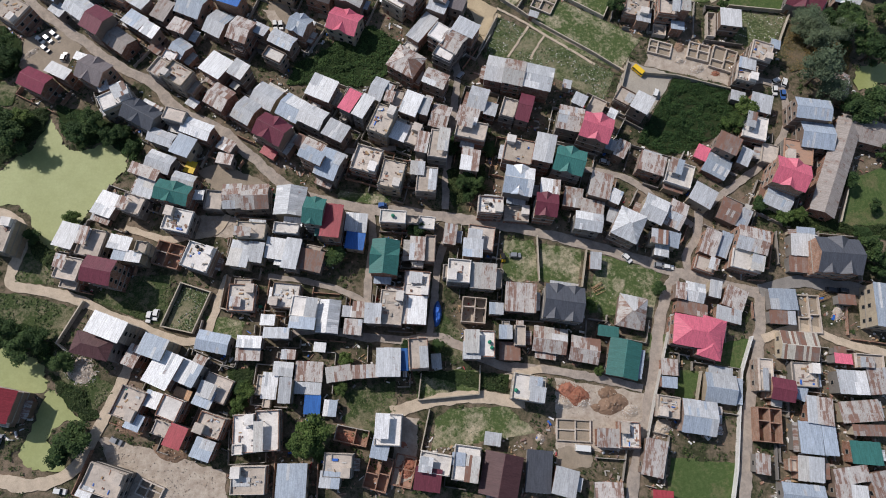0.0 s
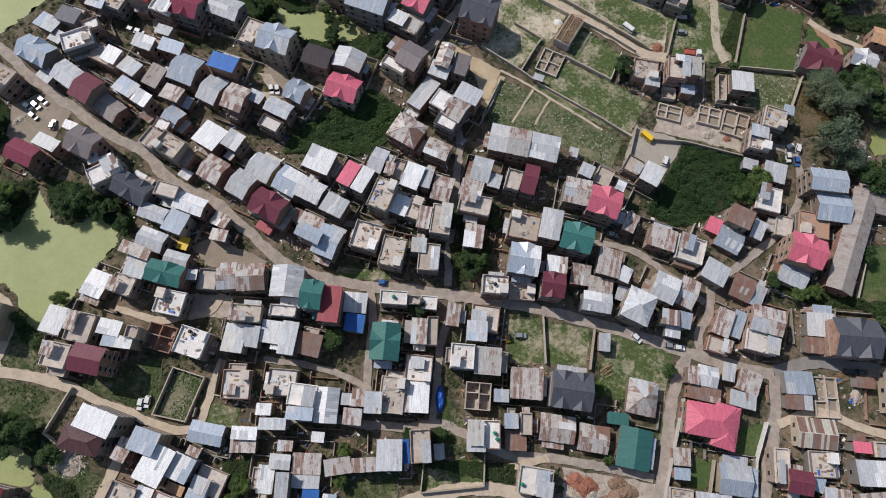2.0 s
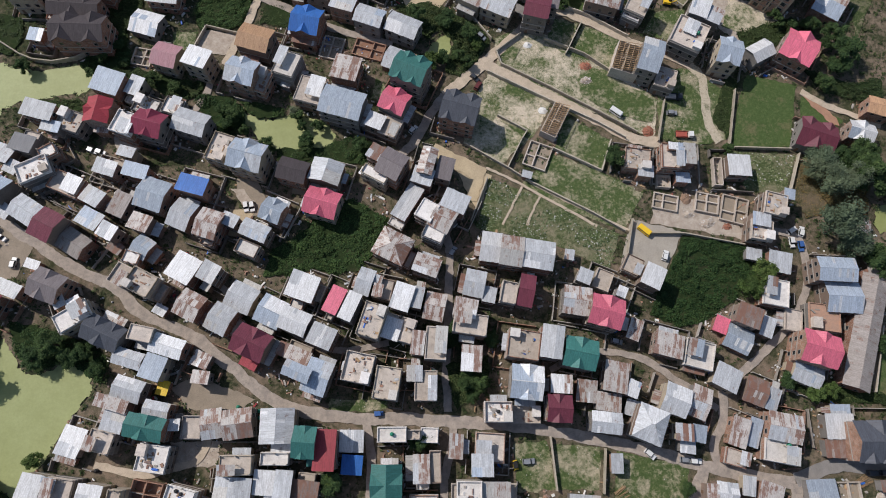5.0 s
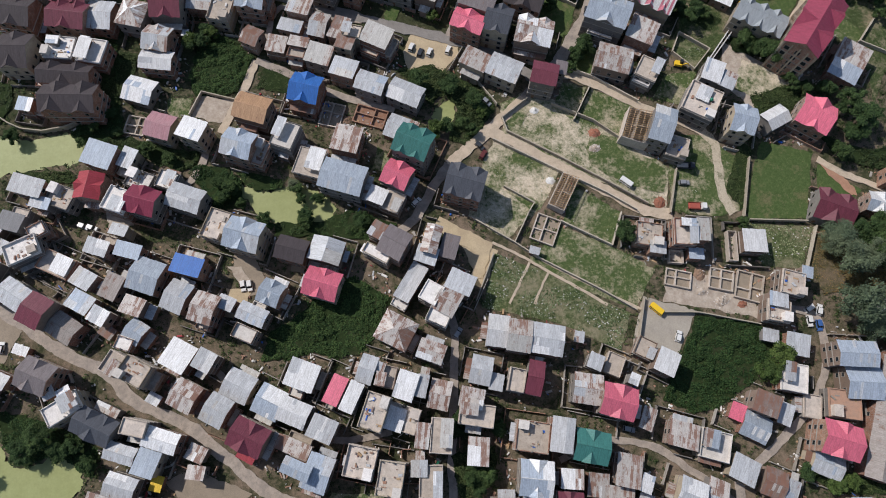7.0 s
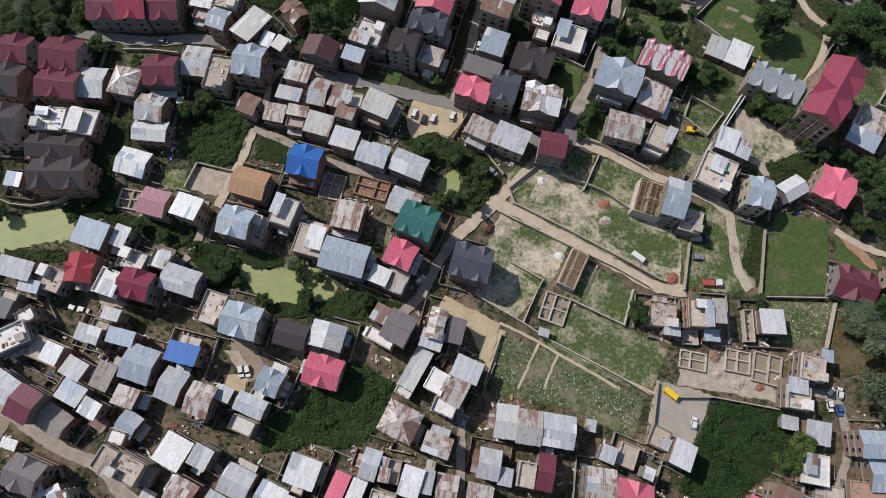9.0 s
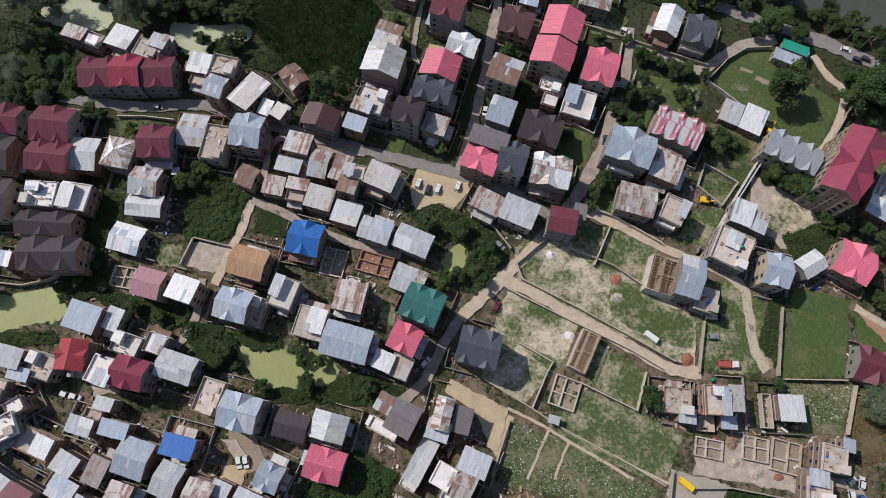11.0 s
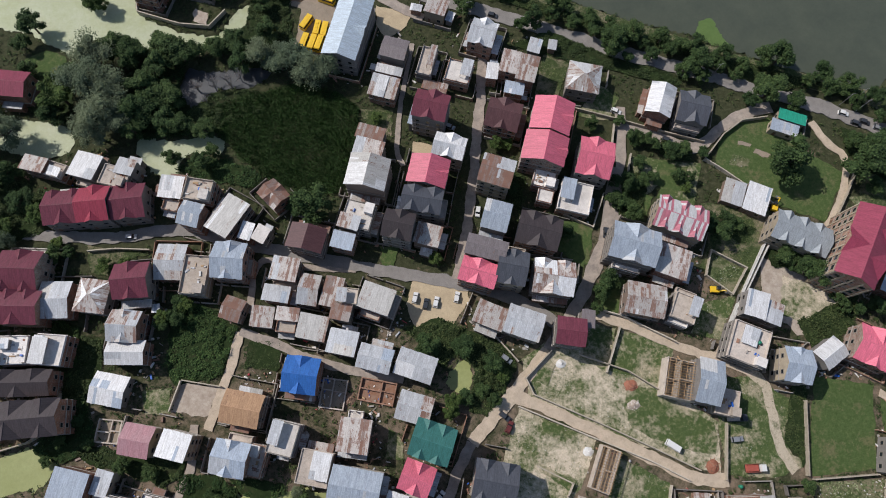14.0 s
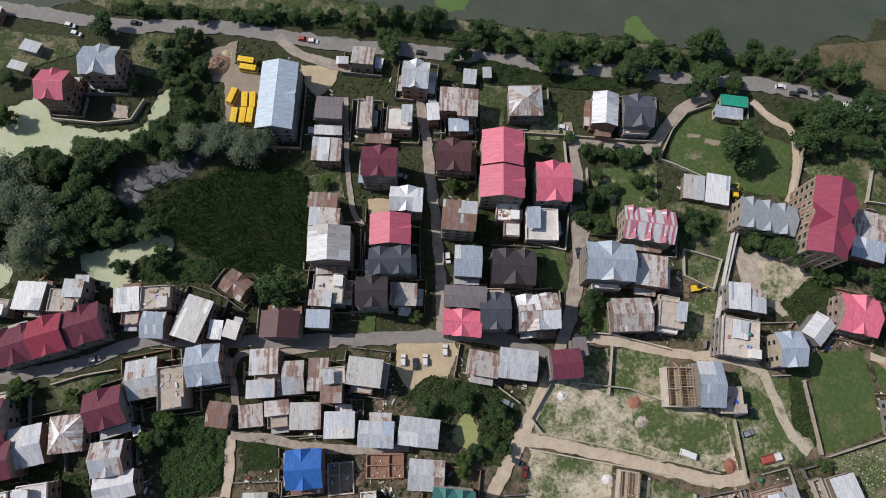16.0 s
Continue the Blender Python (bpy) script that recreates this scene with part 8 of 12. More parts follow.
house(-37.09, 99.12, -33.5, [(0, 0, 7.89, 8.33, 0, 2.34, "B", "B", "wn"), (0.2, -4.85, 5.09, 1.87, 0, 1.27, "S", "A", "ew")])
house(-30.55, 95.28, -30.4, [(0, 0, 8.48, 6.82, 0, 2.78, "B", "W", "sn")])
house(-23.33, 89.93, -30.4, [(0, 0, 7.27, 6.38, 0, 2.8, "S", "G", "sen")])
house(-42.59, 90.59, -33, [(0, 0, 9.96, 8.06, 0, 3.43, "X", "M", "s"), (-5.54, 0.02, 7.48, 1.62, 90, 1.27, "F", "C", "ew"), (5.6, 0.01, 7.53, 1.74, 90, 1.57, "S", "A", "ew")])
house(-45.17, 85.97, -34.7, [(0, 0, 5.23, 2.92, 0, 1, "S", "E", "sew")])
house(-31.76, 86.39, -30.1, [(0, 0, 9.79, 4.06, 0, 2.22, "S", "R", "s"), (3.93, -4.15, 7.9, 4.37, 0.1, 3.9, "B", "B", "sw"), (0.41, 2.65, 6.68, 1.75, 0, 0.91, "F", "A", "ewn")])
house(-25.59, 78.87, -26.9, [(0, 0, 7.09, 9.48, 0, 2.75, "B", "B", "e"), (-0.2, -5.43, 5.47, 1.88, 0, 1.18, "S", "R", "sew"), (0.28, 5.38, 5.03, 1.77, 0, 1.18, "S", "G", "ew")])
house(5.72, 127.35, -37.5, [(0, 0, 5.06, 12.3, 0, 1.79, "S", "W", "ew"), (0.06, -7.05, 4.63, 2.3, 0, 1, "F", "L", "sew")])
house(11.13, 122.77, -37.5, [(0, 0, 5.39, 5.91, 0, 3.15, "F", "L", "swn")])
house(-0.31, 113.63, -34.8, [(0, 0, 10.21, 8.97, 0, 2.57, "H", "R", "swn"), (5.83, -0.61, 5.38, 1.95, 90, 0.9, "F", "A", "ew")])
house(8.77, 106.28, -28.1, [(0, 0, 7.71, 5.69, 0, 2.93, "B", "R", "se"), (-0.29, 3.64, 5.52, 2.09, 0, 1.27, "S", "G", "ewn")])
house(-9.69, 104.02, -25.7, [(0, 0, 4.77, 7.98, 0, 2.59, "B", "G", "n"), (3.07, 1.48, 3.3, 3.2, 0, 2.59, "S", "G", "sn"), (-3.12, -0.28, 3.64, 1.98, 90, 0.8, "S", "R", "ewn")])
house(-4.75, 101.40, -20.2, [(0, 0, 5.42, 5.99, 0, 2, "F", "C", "sn"), (6.08, -1.39, 5.79, 7.89, -5.4, 2.71, "S", "W", "sn")])
house(4.84, 97.32, -20.1, [(0, 0, 3.22, 6.35, 0, 2.45, "S", "G", "s"), (0.01, 4.22, 2.55, 2.59, 0, 1.33, "S", "R", "ewn")])
house(9.46, 94.38, -20, [(0, 0, 6.05, 8.27, 0, 1.69, "B", "R", "sen")])
house(-8.81, 92.24, -25.4, [(0, 0, 6.47, 9.63, 0, 3.19, "F", "C", "swn")])
house(-1.64, 89.56, -25.3, [(0, 0, 8.9, 6.9, 0, 1.63, "F", "C", "sn"), (-1.95, -0.78, 5.34, 6.5, 0, 1.82, "S", "W", "sn")])
house(3.19, 84.24, -14.4, [(0, 0, 3.84, 6.88, 0, 2.9, "S", "R", "n"), (5.16, 0.52, 5.93, 9.18, 2.2, 2.75, "F", "C", "sen")])
house(-14.22, 79.84, -19.7, [(0, 0, 8.04, 8.17, 0, 2.53, "F", "C", "swn"), (-0.6, -0.3, 8.03, 2.6, 0, 2.37, "S", "G", "ew")])
house(-6.76, 74.51, -16.4, [(0, 0, 6.89, 8.83, 0, 2.54, "F", "A", "sewn")])
house(19.94, 124.73, -32.1, [(0, 0, 7.99, 6.48, 0, 2.82, "S", "G", "ewn")])
house(15.51, 119.85, -37.5, [(0, 0, 6.88, 7.99, 0, 2.89, "B", "R", "e"), (-0.19, -4.96, 6.38, 5.01, 5.7, 2.6, "F", "L", "sew")])
house(11.39, 134.47, -26.7, [(0, 0, 6.54, 5.34, 0, 2.59, "S", "G", "ew")])
house(21.89, 99.23, -20.1, [(0, 0, 6.1, 8.08, 0, 2.35, "B", "G", "n"), (4.87, -2.3, 3.92, 4.81, 0.1, 2.17, "S", "G", "sn"), (-3.67, -0.04, 6.02, 1.74, 90, 1.18, "S", "N", "ewn")])
house(17.91, 92.06, -20, [(0, 0, 6.75, 5.53, 0, 3.27, "S", "R", "ew")])
house(18.64, 87.40, -16.6, [(0, 0, 9.56, 5.88, 0, 2.88, "F", "C", "ew"), (-0.38, -3.84, 4.44, 2.31, 0, 1.79, "S", "A", "sew")])
house(28.38, 109.41, -16.8, [(0, 0, 6.19, 9.24, 0, 2.47, "B", "W", "sn"), (6.19, -0.63, 6.9, 9.22, 0.1, 2.99, "B", "R", "sn"), (14.05, -0.47, 9.42, 8.79, -1, 2.92, "B", "G", "en"), (-3.76, 0.09, 4.8, 1.84, 90, 1.04, "S", "N", "ewn")])
house(36.46, 94.95, -20, [(0, 0, 4.63, 9.68, 0, 2.46, "B", "M", "se"), (-4.86, -1.63, 4.63, 6.43, 0, 2.36, "F", "C", "sn"), (-0.06, 5.44, 4.01, 1.7, 0, 1.33, "S", "N", "ew")])
house(52.10, 104.77, -20.1, [(0, 0, 2.93, 3.4, 0, 1, "S", "G", "sewn")])
house(50.33, 89.86, -16.5, [(0, 0, 8.16, 8.44, 0, 2.77, "B", "R", "swn"), (1.89, 7.88, 4.31, 4.53, -15, 2.38, "S", "G", "swn")])
house(60.20, 95.48, -31.4, [(0, 0, 5, 6.18, 0, 1.24, "F", "C", "en")])
house(57.55, 85.26, -23.2, [(0, 0, 9.51, 8.82, 0, 3.5, "X", "P", "sen")])
house(63.64, 90.53, -31.4, [(0, 0, 2.84, 3.28, 0, 2.94, "S", "W", "ewn")])
house(73.94, 93.83, -35, [(0, 0, 6.12, 7.16, 0, 2.91, "S", "W", "sen"), (-5.92, 1.85, 5.43, 5.49, -0.1, 1.25, "F", "C", "swn")])
house(65.82, 79.55, -31, [(0, 0, 3.88, 6.43, 0, 1.84, "S", "R", "sen")])
house(63.45, 82.05, -25.4, [(0, 0, 3.19, 4.02, 0, 1, "S", "B", "sn")])
house(32.73, 79.58, -16.5, [(0, 0, 9.04, 8.06, 0, 2.75, "F", "A", "sn"), (7.46, 1.61, 6.25, 9.25, 0, 3.76, "S", "W", "sn"), (-5.05, 0.57, 5.02, 1.56, 90, 1.18, "S", "G", "ewn")])
house(47.82, 74.79, -19.7, [(0, 0, 9.35, 8.46, 0, 3.36, "X", "T", "sen")])
house(74.52, 73.85, -23.0, [(0, 0, 8.32, 7.07, 0, 2, "S", "R", "sw"), (-0.09, 4.3, 5.83, 2.03, 0, 1.1, "S", "G", "ewn")])
house(17.61, 77.98, -12.1, [(0, 0, 5.88, 7.56, 0, 2.37, "S", "R", "sew")])
house(86.30, 118.10, -20.0, [(0, 0, 7.9, 5.4, 0, 0.35, "U", "C", "sewn")])
house(99.30, 115.90, -19.8, [(0, 0, 7.4, 6.6, 0, 0.4, "U", "A", "sewn")])
house(107.26, 112.56, -23.3, [(0, 0, 8.34, 8.81, 0, 0.4, "U", "C", "sewn")])
house(116.58, 110.79, -23.2, [(0.3, 0.2, 6.7, 7.2, 0, 2.5, "F", "C", "ewn"), (-3.14, -5.74, 5.57, 4.51, 3.6, 2.45, "S", "B", "s"), (-2.44, -8.99, 6.38, 6.33, 3.7, 2.14, "F", "C", "sew"), (4.22, 4.79, 3.38, 3.75, 0, 2.45, "S", "B", "ewn")])
house(114.37, 93.40, -19.4, [(0, 0, 6.99, 6.55, 0, 1.5, "S", "G", "sen"), (-1.14, -9.91, 7.56, 7.99, 0, 1.81, "F", "L", "sewn")])
house(108.01, 97.10, -19.5, [(0, 0, 4.82, 3.96, 0, 1.05, "S", "G", "swn")])
house(128.14, 88.24, -11.1, [(0, 0, 11.35, 7.33, 0, 3.08, "B", "B", "ewn"), (2.36, -7.78, 10.47, 9.24, -0.1, 2.12, "B", "B", "sw")])
house(143.40, 98.42, -109.8, [(0, 0, 10.32, 5.15, 0, 1.05, "B", "R", "sewn")])
house(133.13, 69.67, -119.1, [(0, 0, 35.27, 7.97, 0, 1.79, "B", "F", "sen"), (-16.74, 6.29, 16.76, 8.84, 99.1, 1.54, "B", "F", "sen")])
house(92.18, 77.57, -31, [(0, 0, 4.17, 4.87, 0, 1.05, "S", "P", "swn"), (5.83, -2.08, 7.93, 7.27, -3.4, 1.05, "B", "B", "sen")])
house(99.25, 78.67, -31.1, [(0, 0, 7.35, 6.21, 0, 2.54, "S", "N", "swn"), (6.96, -0.13, 3.83, 6.17, 0.1, 1.47, "S", "G", "sen")])
house(122.24, 75.20, -15.8, [(0, 0, 9.14, 7.9, 0, 1.67, "F", "O", "ewn")])
house(113.85, 75.83, -19.3, [(0, 0, 5.04, 6.63, 0, 1.05, "F", "C", "sen"), (-3.46, -0.13, 4.48, 2.38, 90, 0.8, "S", "R", "wn")])
house(82.65, 69.93, -22.9, [(0, 0, 8.29, 7.83, 0, 1.66, "F", "L", "en"), (-0.29, -4.55, 6.5, 1.77, 0, 1.1, "S", "N", "sew")])
house(-93.95, 71.49, -23.5, [(0, 0, 6.58, 7.95, 0, 1.06, "S", "W", "wn"), (0.03, -4.8, 6.01, 2.14, 0, 0.8, "S", "R", "sew")])
house(-81.50, 75.56, -22, [(0, 0, 6.17, 6.72, 0, 2, "S", "G", "s"), (-1.38, -6.32, 6.53, 5.6, 0.2, 1.91, "F", "C", "se"), (-4.03, -0.01, 4.02, 2.4, 90, 1, "S", "R", "wn")])
house(-72.10, 72.06, -19.1, [(0, 0, 10.68, 6.38, 0, 3.05, "X", "T", "s"), (0.98, 4.82, 7.16, 4.67, -0.1, 2.52, "B", "G", "ew")])
house(-65.38, 71.76, -6.9, [(0, 0, 3.1, 3.27, 0, 2, "S", "W", "s"), (4.3, -0.77, 5.5, 6.11, -2.1, 1.3, "F", "C", "sn"), (-0.12, 2.16, 1.91, 1.56, 0, 0.8, "F", "C", "ewn")])
house(-70.97, 63.83, -15.9, [(0, 0, 8, 6.95, 0, 2.28, "F", "L", "sew")])
house(-86.89, 57.53, -15.6, [(0, 0, 6.62, 4.42, 0, 2.73, "S", "W", "wn"), (3.34, -3.35, 8.56, 3.4, 4, 2.73, "S", "W", "sew"), (6.74, 0.01, 3.44, 3.4, 1.9, 2.73, "F", "C", "n"), (3.92, 0.08, 2.5, 1.72, 90, 1.1, "S", "N", "e")])
house(-102.23, 60.75, -18.3, [(0, 0, 6.1, 7.83, 0, 2.73, "S", "W", "swn"), (4.36, 1.87, 3.93, 3.75, -0.1, 2.73, "S", "B", "n")])
house(-95.42, 58.28, -15.5, [(0, 0, 7.08, 8.23, 0, 2.36, "F", "C", "sen")])
house(-101.43, 50.95, -15.2, [(0, 0, 7.03, 6.71, 0, 2.36, "F", "C", "ewn"), (1.03, 1.02, 3.86, 4.36, 0, 2.03, "S", "B", "en"), (0.25, -4.28, 5.13, 2.35, 0, 1.33, "F", "C", "sew")])
house(-90.78, 48.63, -15.3, [(0, 0, 8.91, 7.57, 0, 3.94, "B", "M", "sewn")])
house(-74.83, 54.56, -18.5, [(0, 0, 8.39, 7.47, 0, 1, "U", "B", "sn")])
house(-64.02, 51.79, -21.5, [(0, 0, 8.17, 7.58, 0, 2.71, "F", "L", "sn"), (4.82, 0.42, 3.75, 1.96, 90, 1, "S", "R", "sew"), (-4.76, 0.14, 4.07, 1.85, 90, 0.9, "S", "G", "ew")])
house(-86.45, 32.15, -24.1, [(0, 0, 10.22, 6.19, 0, 4.42, "S", "W", "en"), (-2.4, -6.15, 11.05, 6.19, 6.6, 3.47, "H", "V", "sew"), (-6.08, -0.02, 3.31, 2.43, 90, 2.31, "S", "A", "ewn")])
house(-121.96, 62.38, -103.0, [(0, 0, 10.08, 7.47, 0, 2.73, "F", "C", "ewn"), (-0.53, -4.53, 7.38, 2.09, 0, 0.8, "S", "G", "sew")])
house(-55.09, 70.56, -0.5, [(0, 0, 5.76, 8.03, 0, 2.28, "B", "R", "sn"), (7.19, -0.97, 8.11, 8.01, 0, 2.61, "B", "R", "sen")])
house(-37.40, 67.44, -97.4, [(0, 0, 9.29, 9.23, 0, 2.82, "B", "G", "sw")])
house(-37.04, 61.52, -8.9, [(0, 0, 5.72, 2.81, 0, 2, "S", "W", "w"), (-1.3, -2.65, 7.44, 3.16, 0, 2.5, "F", "L", "sew")])
house(-29.62, 62.14, -12, [(0, 0, 6.09, 8.12, 0, 4.54, "X", "T", "sn"), (1.57, -4.69, 2.36, 2.81, 3.2, 2.77, "S", "T", "sw")])
house(-24.80, 59.46, -9.9, [(0, 0, 5.71, 10.53, 0, 3.84, "S", "E", "sn")])
house(-18.36, 60.64, -8.9, [(0, 0, 6.7, 5.98, 0, 1.42, "S", "W", "en"), (0.53, -6.1, 5.7, 5.21, -3.1, 1.74, "S", "U", "sew")])
house(-48.98, 58.97, -7.8, [(0, 0, 8.46, 4.92, 0, 2.69, "F", "A", "ew"), (0.56, 3.29, 5.08, 2.16, 0, 1.6, "S", "G", "ewn")])
house(-52.50, 52.33, -11.8, [(0, 0, 6.03, 8.14, 0, 2.22, "S", "G", "sw"), (4.54, 1.13, 4.68, 6.12, 0, 2.32, "S", "G", "s")])
house(-42.32, 53.48, -11.9, [(0, 0, 5.68, 6.48, 0, 2, "S", "W", "sn"), (5.42, -1.14, 4.66, 9.51, 0, 2.51, "S", "G", "sn"), (2.13, -3.21, 3.67, 3.05, 0, 1.6, "S", "W", "s")])
house(-32.19, 49.38, -15.9, [(0, 0, 7.72, 6.45, 0, 1.88, "S", "N", "se"), (-0.09, 3.93, 4.5, 1.91, 0, 1.29, "F", "A", "en")])
house(-10.03, 48.24, -98.3, [(0, 0, 10.55, 8.23, 0, 2.82, "X", "T", "sn"), (6.11, -0.33, 5.17, 2.18, 90, 1.21, "S", "B", "sew"), (-5.85, 0.51, 4.79, 1.65, 90, 1.51, "S", "A", "ewn")])
house(-7.06, 60.77, -7.8, [(0, 0, 7.77, 3.92, 0, 2.53, "F", "L", "swn"), (5.93, -0.1, 3.38, 2.5, 0, 2.01, "F", "C", "sn")])
house(3.00, 59.09, -9.9, [(0, 0, 4.72, 3.91, 0, 1.5, "F", "L", "sen")])
house(-0.33, 50.82, -6.8, [(0, 0, 4.63, 7.57, 0, 2, "S", "R", "n"), (3.79, 0.39, 2.98, 8.27, 0, 1.55, "F", "C", "sen"), (0.23, -4.43, 3.3, 1.78, 0, 1.1, "F", "L", "sew"), (-3.23, 0.1, 6.66, 2.34, 90, 0.8, "S", "A", "ew")])
house(-1.12, 40.48, -8.8, [(0, 0, 7.48, 7.33, 0, 1.44, "F", "L", "ewn"), (-0.45, 1.45, 3.9, 3.33, 0, 2.02, "S", "W", "n")])
house(-2.70, 32.59, -6.8, [(0, 0, 8.03, 8.46, 0, 1.66, "S", "R", "se")])
house(-52.36, 39.64, -5.6, [(0, 0, 7.8, 7.9, 0, 1.24, "F", "L", "sew"), (-1.38, -1.41, 3.24, 2.95, 0, 1.72, "S", "G", "sw"), (-0.48, 4.74, 4.89, 2.09, 0, 0.8, "F", "C", "ewn")])
house(-39.36, 39.20, -8.7, [(0, 0, 7.8, 7.22, 0, 1.68, "F", "L", "sn"), (-4.62, 0.15, 5, 1.94, 90, 0.8, "S", "A", "ewn")])
house(-33.71, 35.34, -11.7, [(0, 0, 7.77, 5.83, 0, 2, "F", "L", "n"), (0.65, -4.95, 7.37, 3.52, 3, 2.91, "S", "B", "sw")])
house(-27.04, 32.15, -98.0, [(0, 0, 9.65, 6.43, 0, 2, "B", "W", "ewn")])
house(-44.28, 32.27, -6.6, [(0, 0, 4.18, 3.22, 0, 2, "S", "W", "ewn")])
house(-18.36, 33.55, -6.7, [(0, 0, 3.53, 4.87, 0, 2, "S", "R", "n"), (4.44, -1.17, 4.81, 5.82, 0, 2.77, "S", "G", "sn")])
house(-8.90, 33.58, -9.8, [(0, 0, 6.81, 9.83, 0, 1.99, "F", "C", "s"), (0.01, 5.68, 5.05, 2.04, 0, 1.04, "F", "L", "wn")])
house(-20.03, 28.58, -8.7, [(0, 0, 5.14, 4.5, 0, 2.26, "S", "R", "sew")])
house(-21.64, 33.40, -8.7, [(0, 0, 2.91, 3.26, 0, 1.77, "S", "G", "n")])
house(1.16, 76.04, -8.9, [(0, 0, 4.47, 4.47, 0, 2.57, "S", "G", "sw"), (3.22, -3.24, 6.16, 8.11, 0, 2.3, "F", "C", "sewn"), (0.16, 3.2, 2.53, 2.42, 0, 1.38, "S", "A", "ew")])
house(31.51, 69.14, -14.2, [(0, 0, 8.9, 9.29, 0, 3.46, "X", "W", "w"), (0.37, -5.36, 5.84, 1.93, 0, 1.83, "S", "G", "ew")])
house(30.71, 60.70, -8.8, [(0, 0, 7.55, 4.74, 0, 1, "F", "C", "se")])
house(22.52, 62.48, -8.8, [(0, 0, 7.45, 5.41, 0, 2.64, "F", "L", "sw"), (0.43, 3.6, 4.76, 2.29, 0, 1.32, "S", "G", "ewn")])
house(41.26, 67.43, -12, [(0, 0, 6.17, 5.2, 0, 2.64, "S", "R", "n"), (-0.8, -6.77, 6.79, 7.28, 0, 3.38, "X", "M", "sew"), (-3.86, -0.3, 3.47, 2.05, 90, 1.12, "S", "A", "ew")])
house(48.51, 64.56, -14.1, [(0, 0, 5.8, 6.29, 0, 1.5, "S", "R", "sn")])
house(54.00, 60.72, -16.2, [(0, 0, 7.13, 5.15, 0, 1.63, "S", "R", "e"), (-0.97, -5.77, 8.44, 5.78, 2.2, 2.73, "B", "G", "sew")])
house(57.01, 67.15, -19.6, [(0, 0, 6.85, 8.69, 0, 2.38, "S", "R", "wn"), (5.23, -2.31, 3.39, 4.9, -11, 2.38, "S", "W", "en")])
house(60.69, 58.13, -24.9, [(0, 0, 4.09, 4.49, 0, 1.05, "S", "G", "swn")])
house(63.08, 53.31, -30.4, [(0, 0, 8.33, 9.56, 0, 3.12, "H", "G", "se")])
house(72.57, 58.57, -30.5, [(0, 0, 7.4, 8.29, 0, 2.22, "B", "G", "sn"), (-4.54, -0.86, 3.99, 2.17, 90, 1.01, "S", "R", "en")])
house(79.60, 57.06, -30.5, [(0, 0, 5.71, 9.07, 0, 1.5, "B", "R", "en")])
house(9.83, 55.14, -12, [(0, 0, 4, 6.65, 0, 1.43, "S", "R", "swn"), (2.71, 0.01, 3.79, 1.91, 90, 0.8, "S", "B", "sew")])
house(19.03, 53.44, -12, [(0, 0, 7.99, 7.7, 0, 1.18, "F", "C", "ewn"), (-2.11, -4.49, 5.95, 5.87, 3.1, 2.69, "S", "G", "sw")])
house(18.49, 41.00, -8.8, [(0, 0, 7.52, 7.75, 0, 2.35, "S", "R", "sn"), (4.57, 0.25, 5.76, 2.12, 90, 1.28, "F", "A", "sew")])
house(11.38, 42.70, -8.8, [(0, 0, 6.55, 6.75, 0, 2.74, "F", "L", "sn"), (0.59, 0.67, 3.6, 5.07, 0, 2.47, "S", "G", "n"), (-3.82, 0.33, 4.18, 1.6, 90, 1.37, "F", "A", "ewn")])
house(15.13, 31.70, -8.8, [(0, 0, 7.16, 7.59, 0, 1.3, "U", "C", "swn")])
house(28.90, 34.07, -7.9, [(0, 0, 9.1, 8.62, 0, 2, "S", "R", "swn"), (-7, -3.79, 4.2, 3.6, 1, 2, "S", "G", "sn"), (5.2, -0.35, 5.42, 1.8, 90, 1, "S", "G", "ew")])
house(40.66, 31.13, -12, [(0, 0, 11.36, 9.98, 0, 3.18, "X", "D", "se"), (0.23, 5.88, 8.42, 2.29, 0, 1.69, "S", "R", "ewn")])
house(61.55, 28.00, -16.1, [(0, 0, 8.44, 9.75, 0, 1.16, "H", "R", "sewn")])
house(53.11, 44.32, -8.8, [(0, 0, 3.39, 5.28, 0, 1.05, "S", "G", "sewn")])
house(72.69, 49.83, -14, [(0, 0, 5.11, 4.73, 0, 2.15, "S", "N", "wn"), (4.32, 0.07, 4.06, 4.77, -5.3, 1.82, "S", "B", "se")])
house(73.19, 45.84, -16.1, [(0, 0, 4.39, 3.61, 0, 1.5, "S", "G", "sew")])
house(88.99, 62.52, -36.4, [(0, 0, 7.44, 7.02, 0, 1.71, "S", "G", "sen")])
house(97.04, 57.66, -30.6, [(0, 0, 6.42, 7.74, 0, 1.05, "B", "N", "swn")])
house(101.12, 54.71, -30.5, [(0, 0, 3.39, 6.61, 0, 1.05, "S", "G", "e"), (0.07, 4.25, 2.14, 2.39, 0, 0.88, "S", "A", "ewn")])
house(88.63, 47.52, -27, [(0, 0, 5, 8.17, 0, 1.5, "S", "R", "wn"), (4.37, 1.37, 3.67, 8.18, 0, 1.05, "S", "G", "en")])
house(86.26, 40.95, -24.7, [(0, 0, 6.04, 4.4, 0, 1.05, "F", "C", "sew")])
house(100.68, 46.99, -19.3, [(0, 0, 9.53, 7.83, 0, 2.25, "B", "R", "ewn"), (-0.4, -6.59, 8.81, 5.87, 0, 1.72, "F", "L", "sew")])
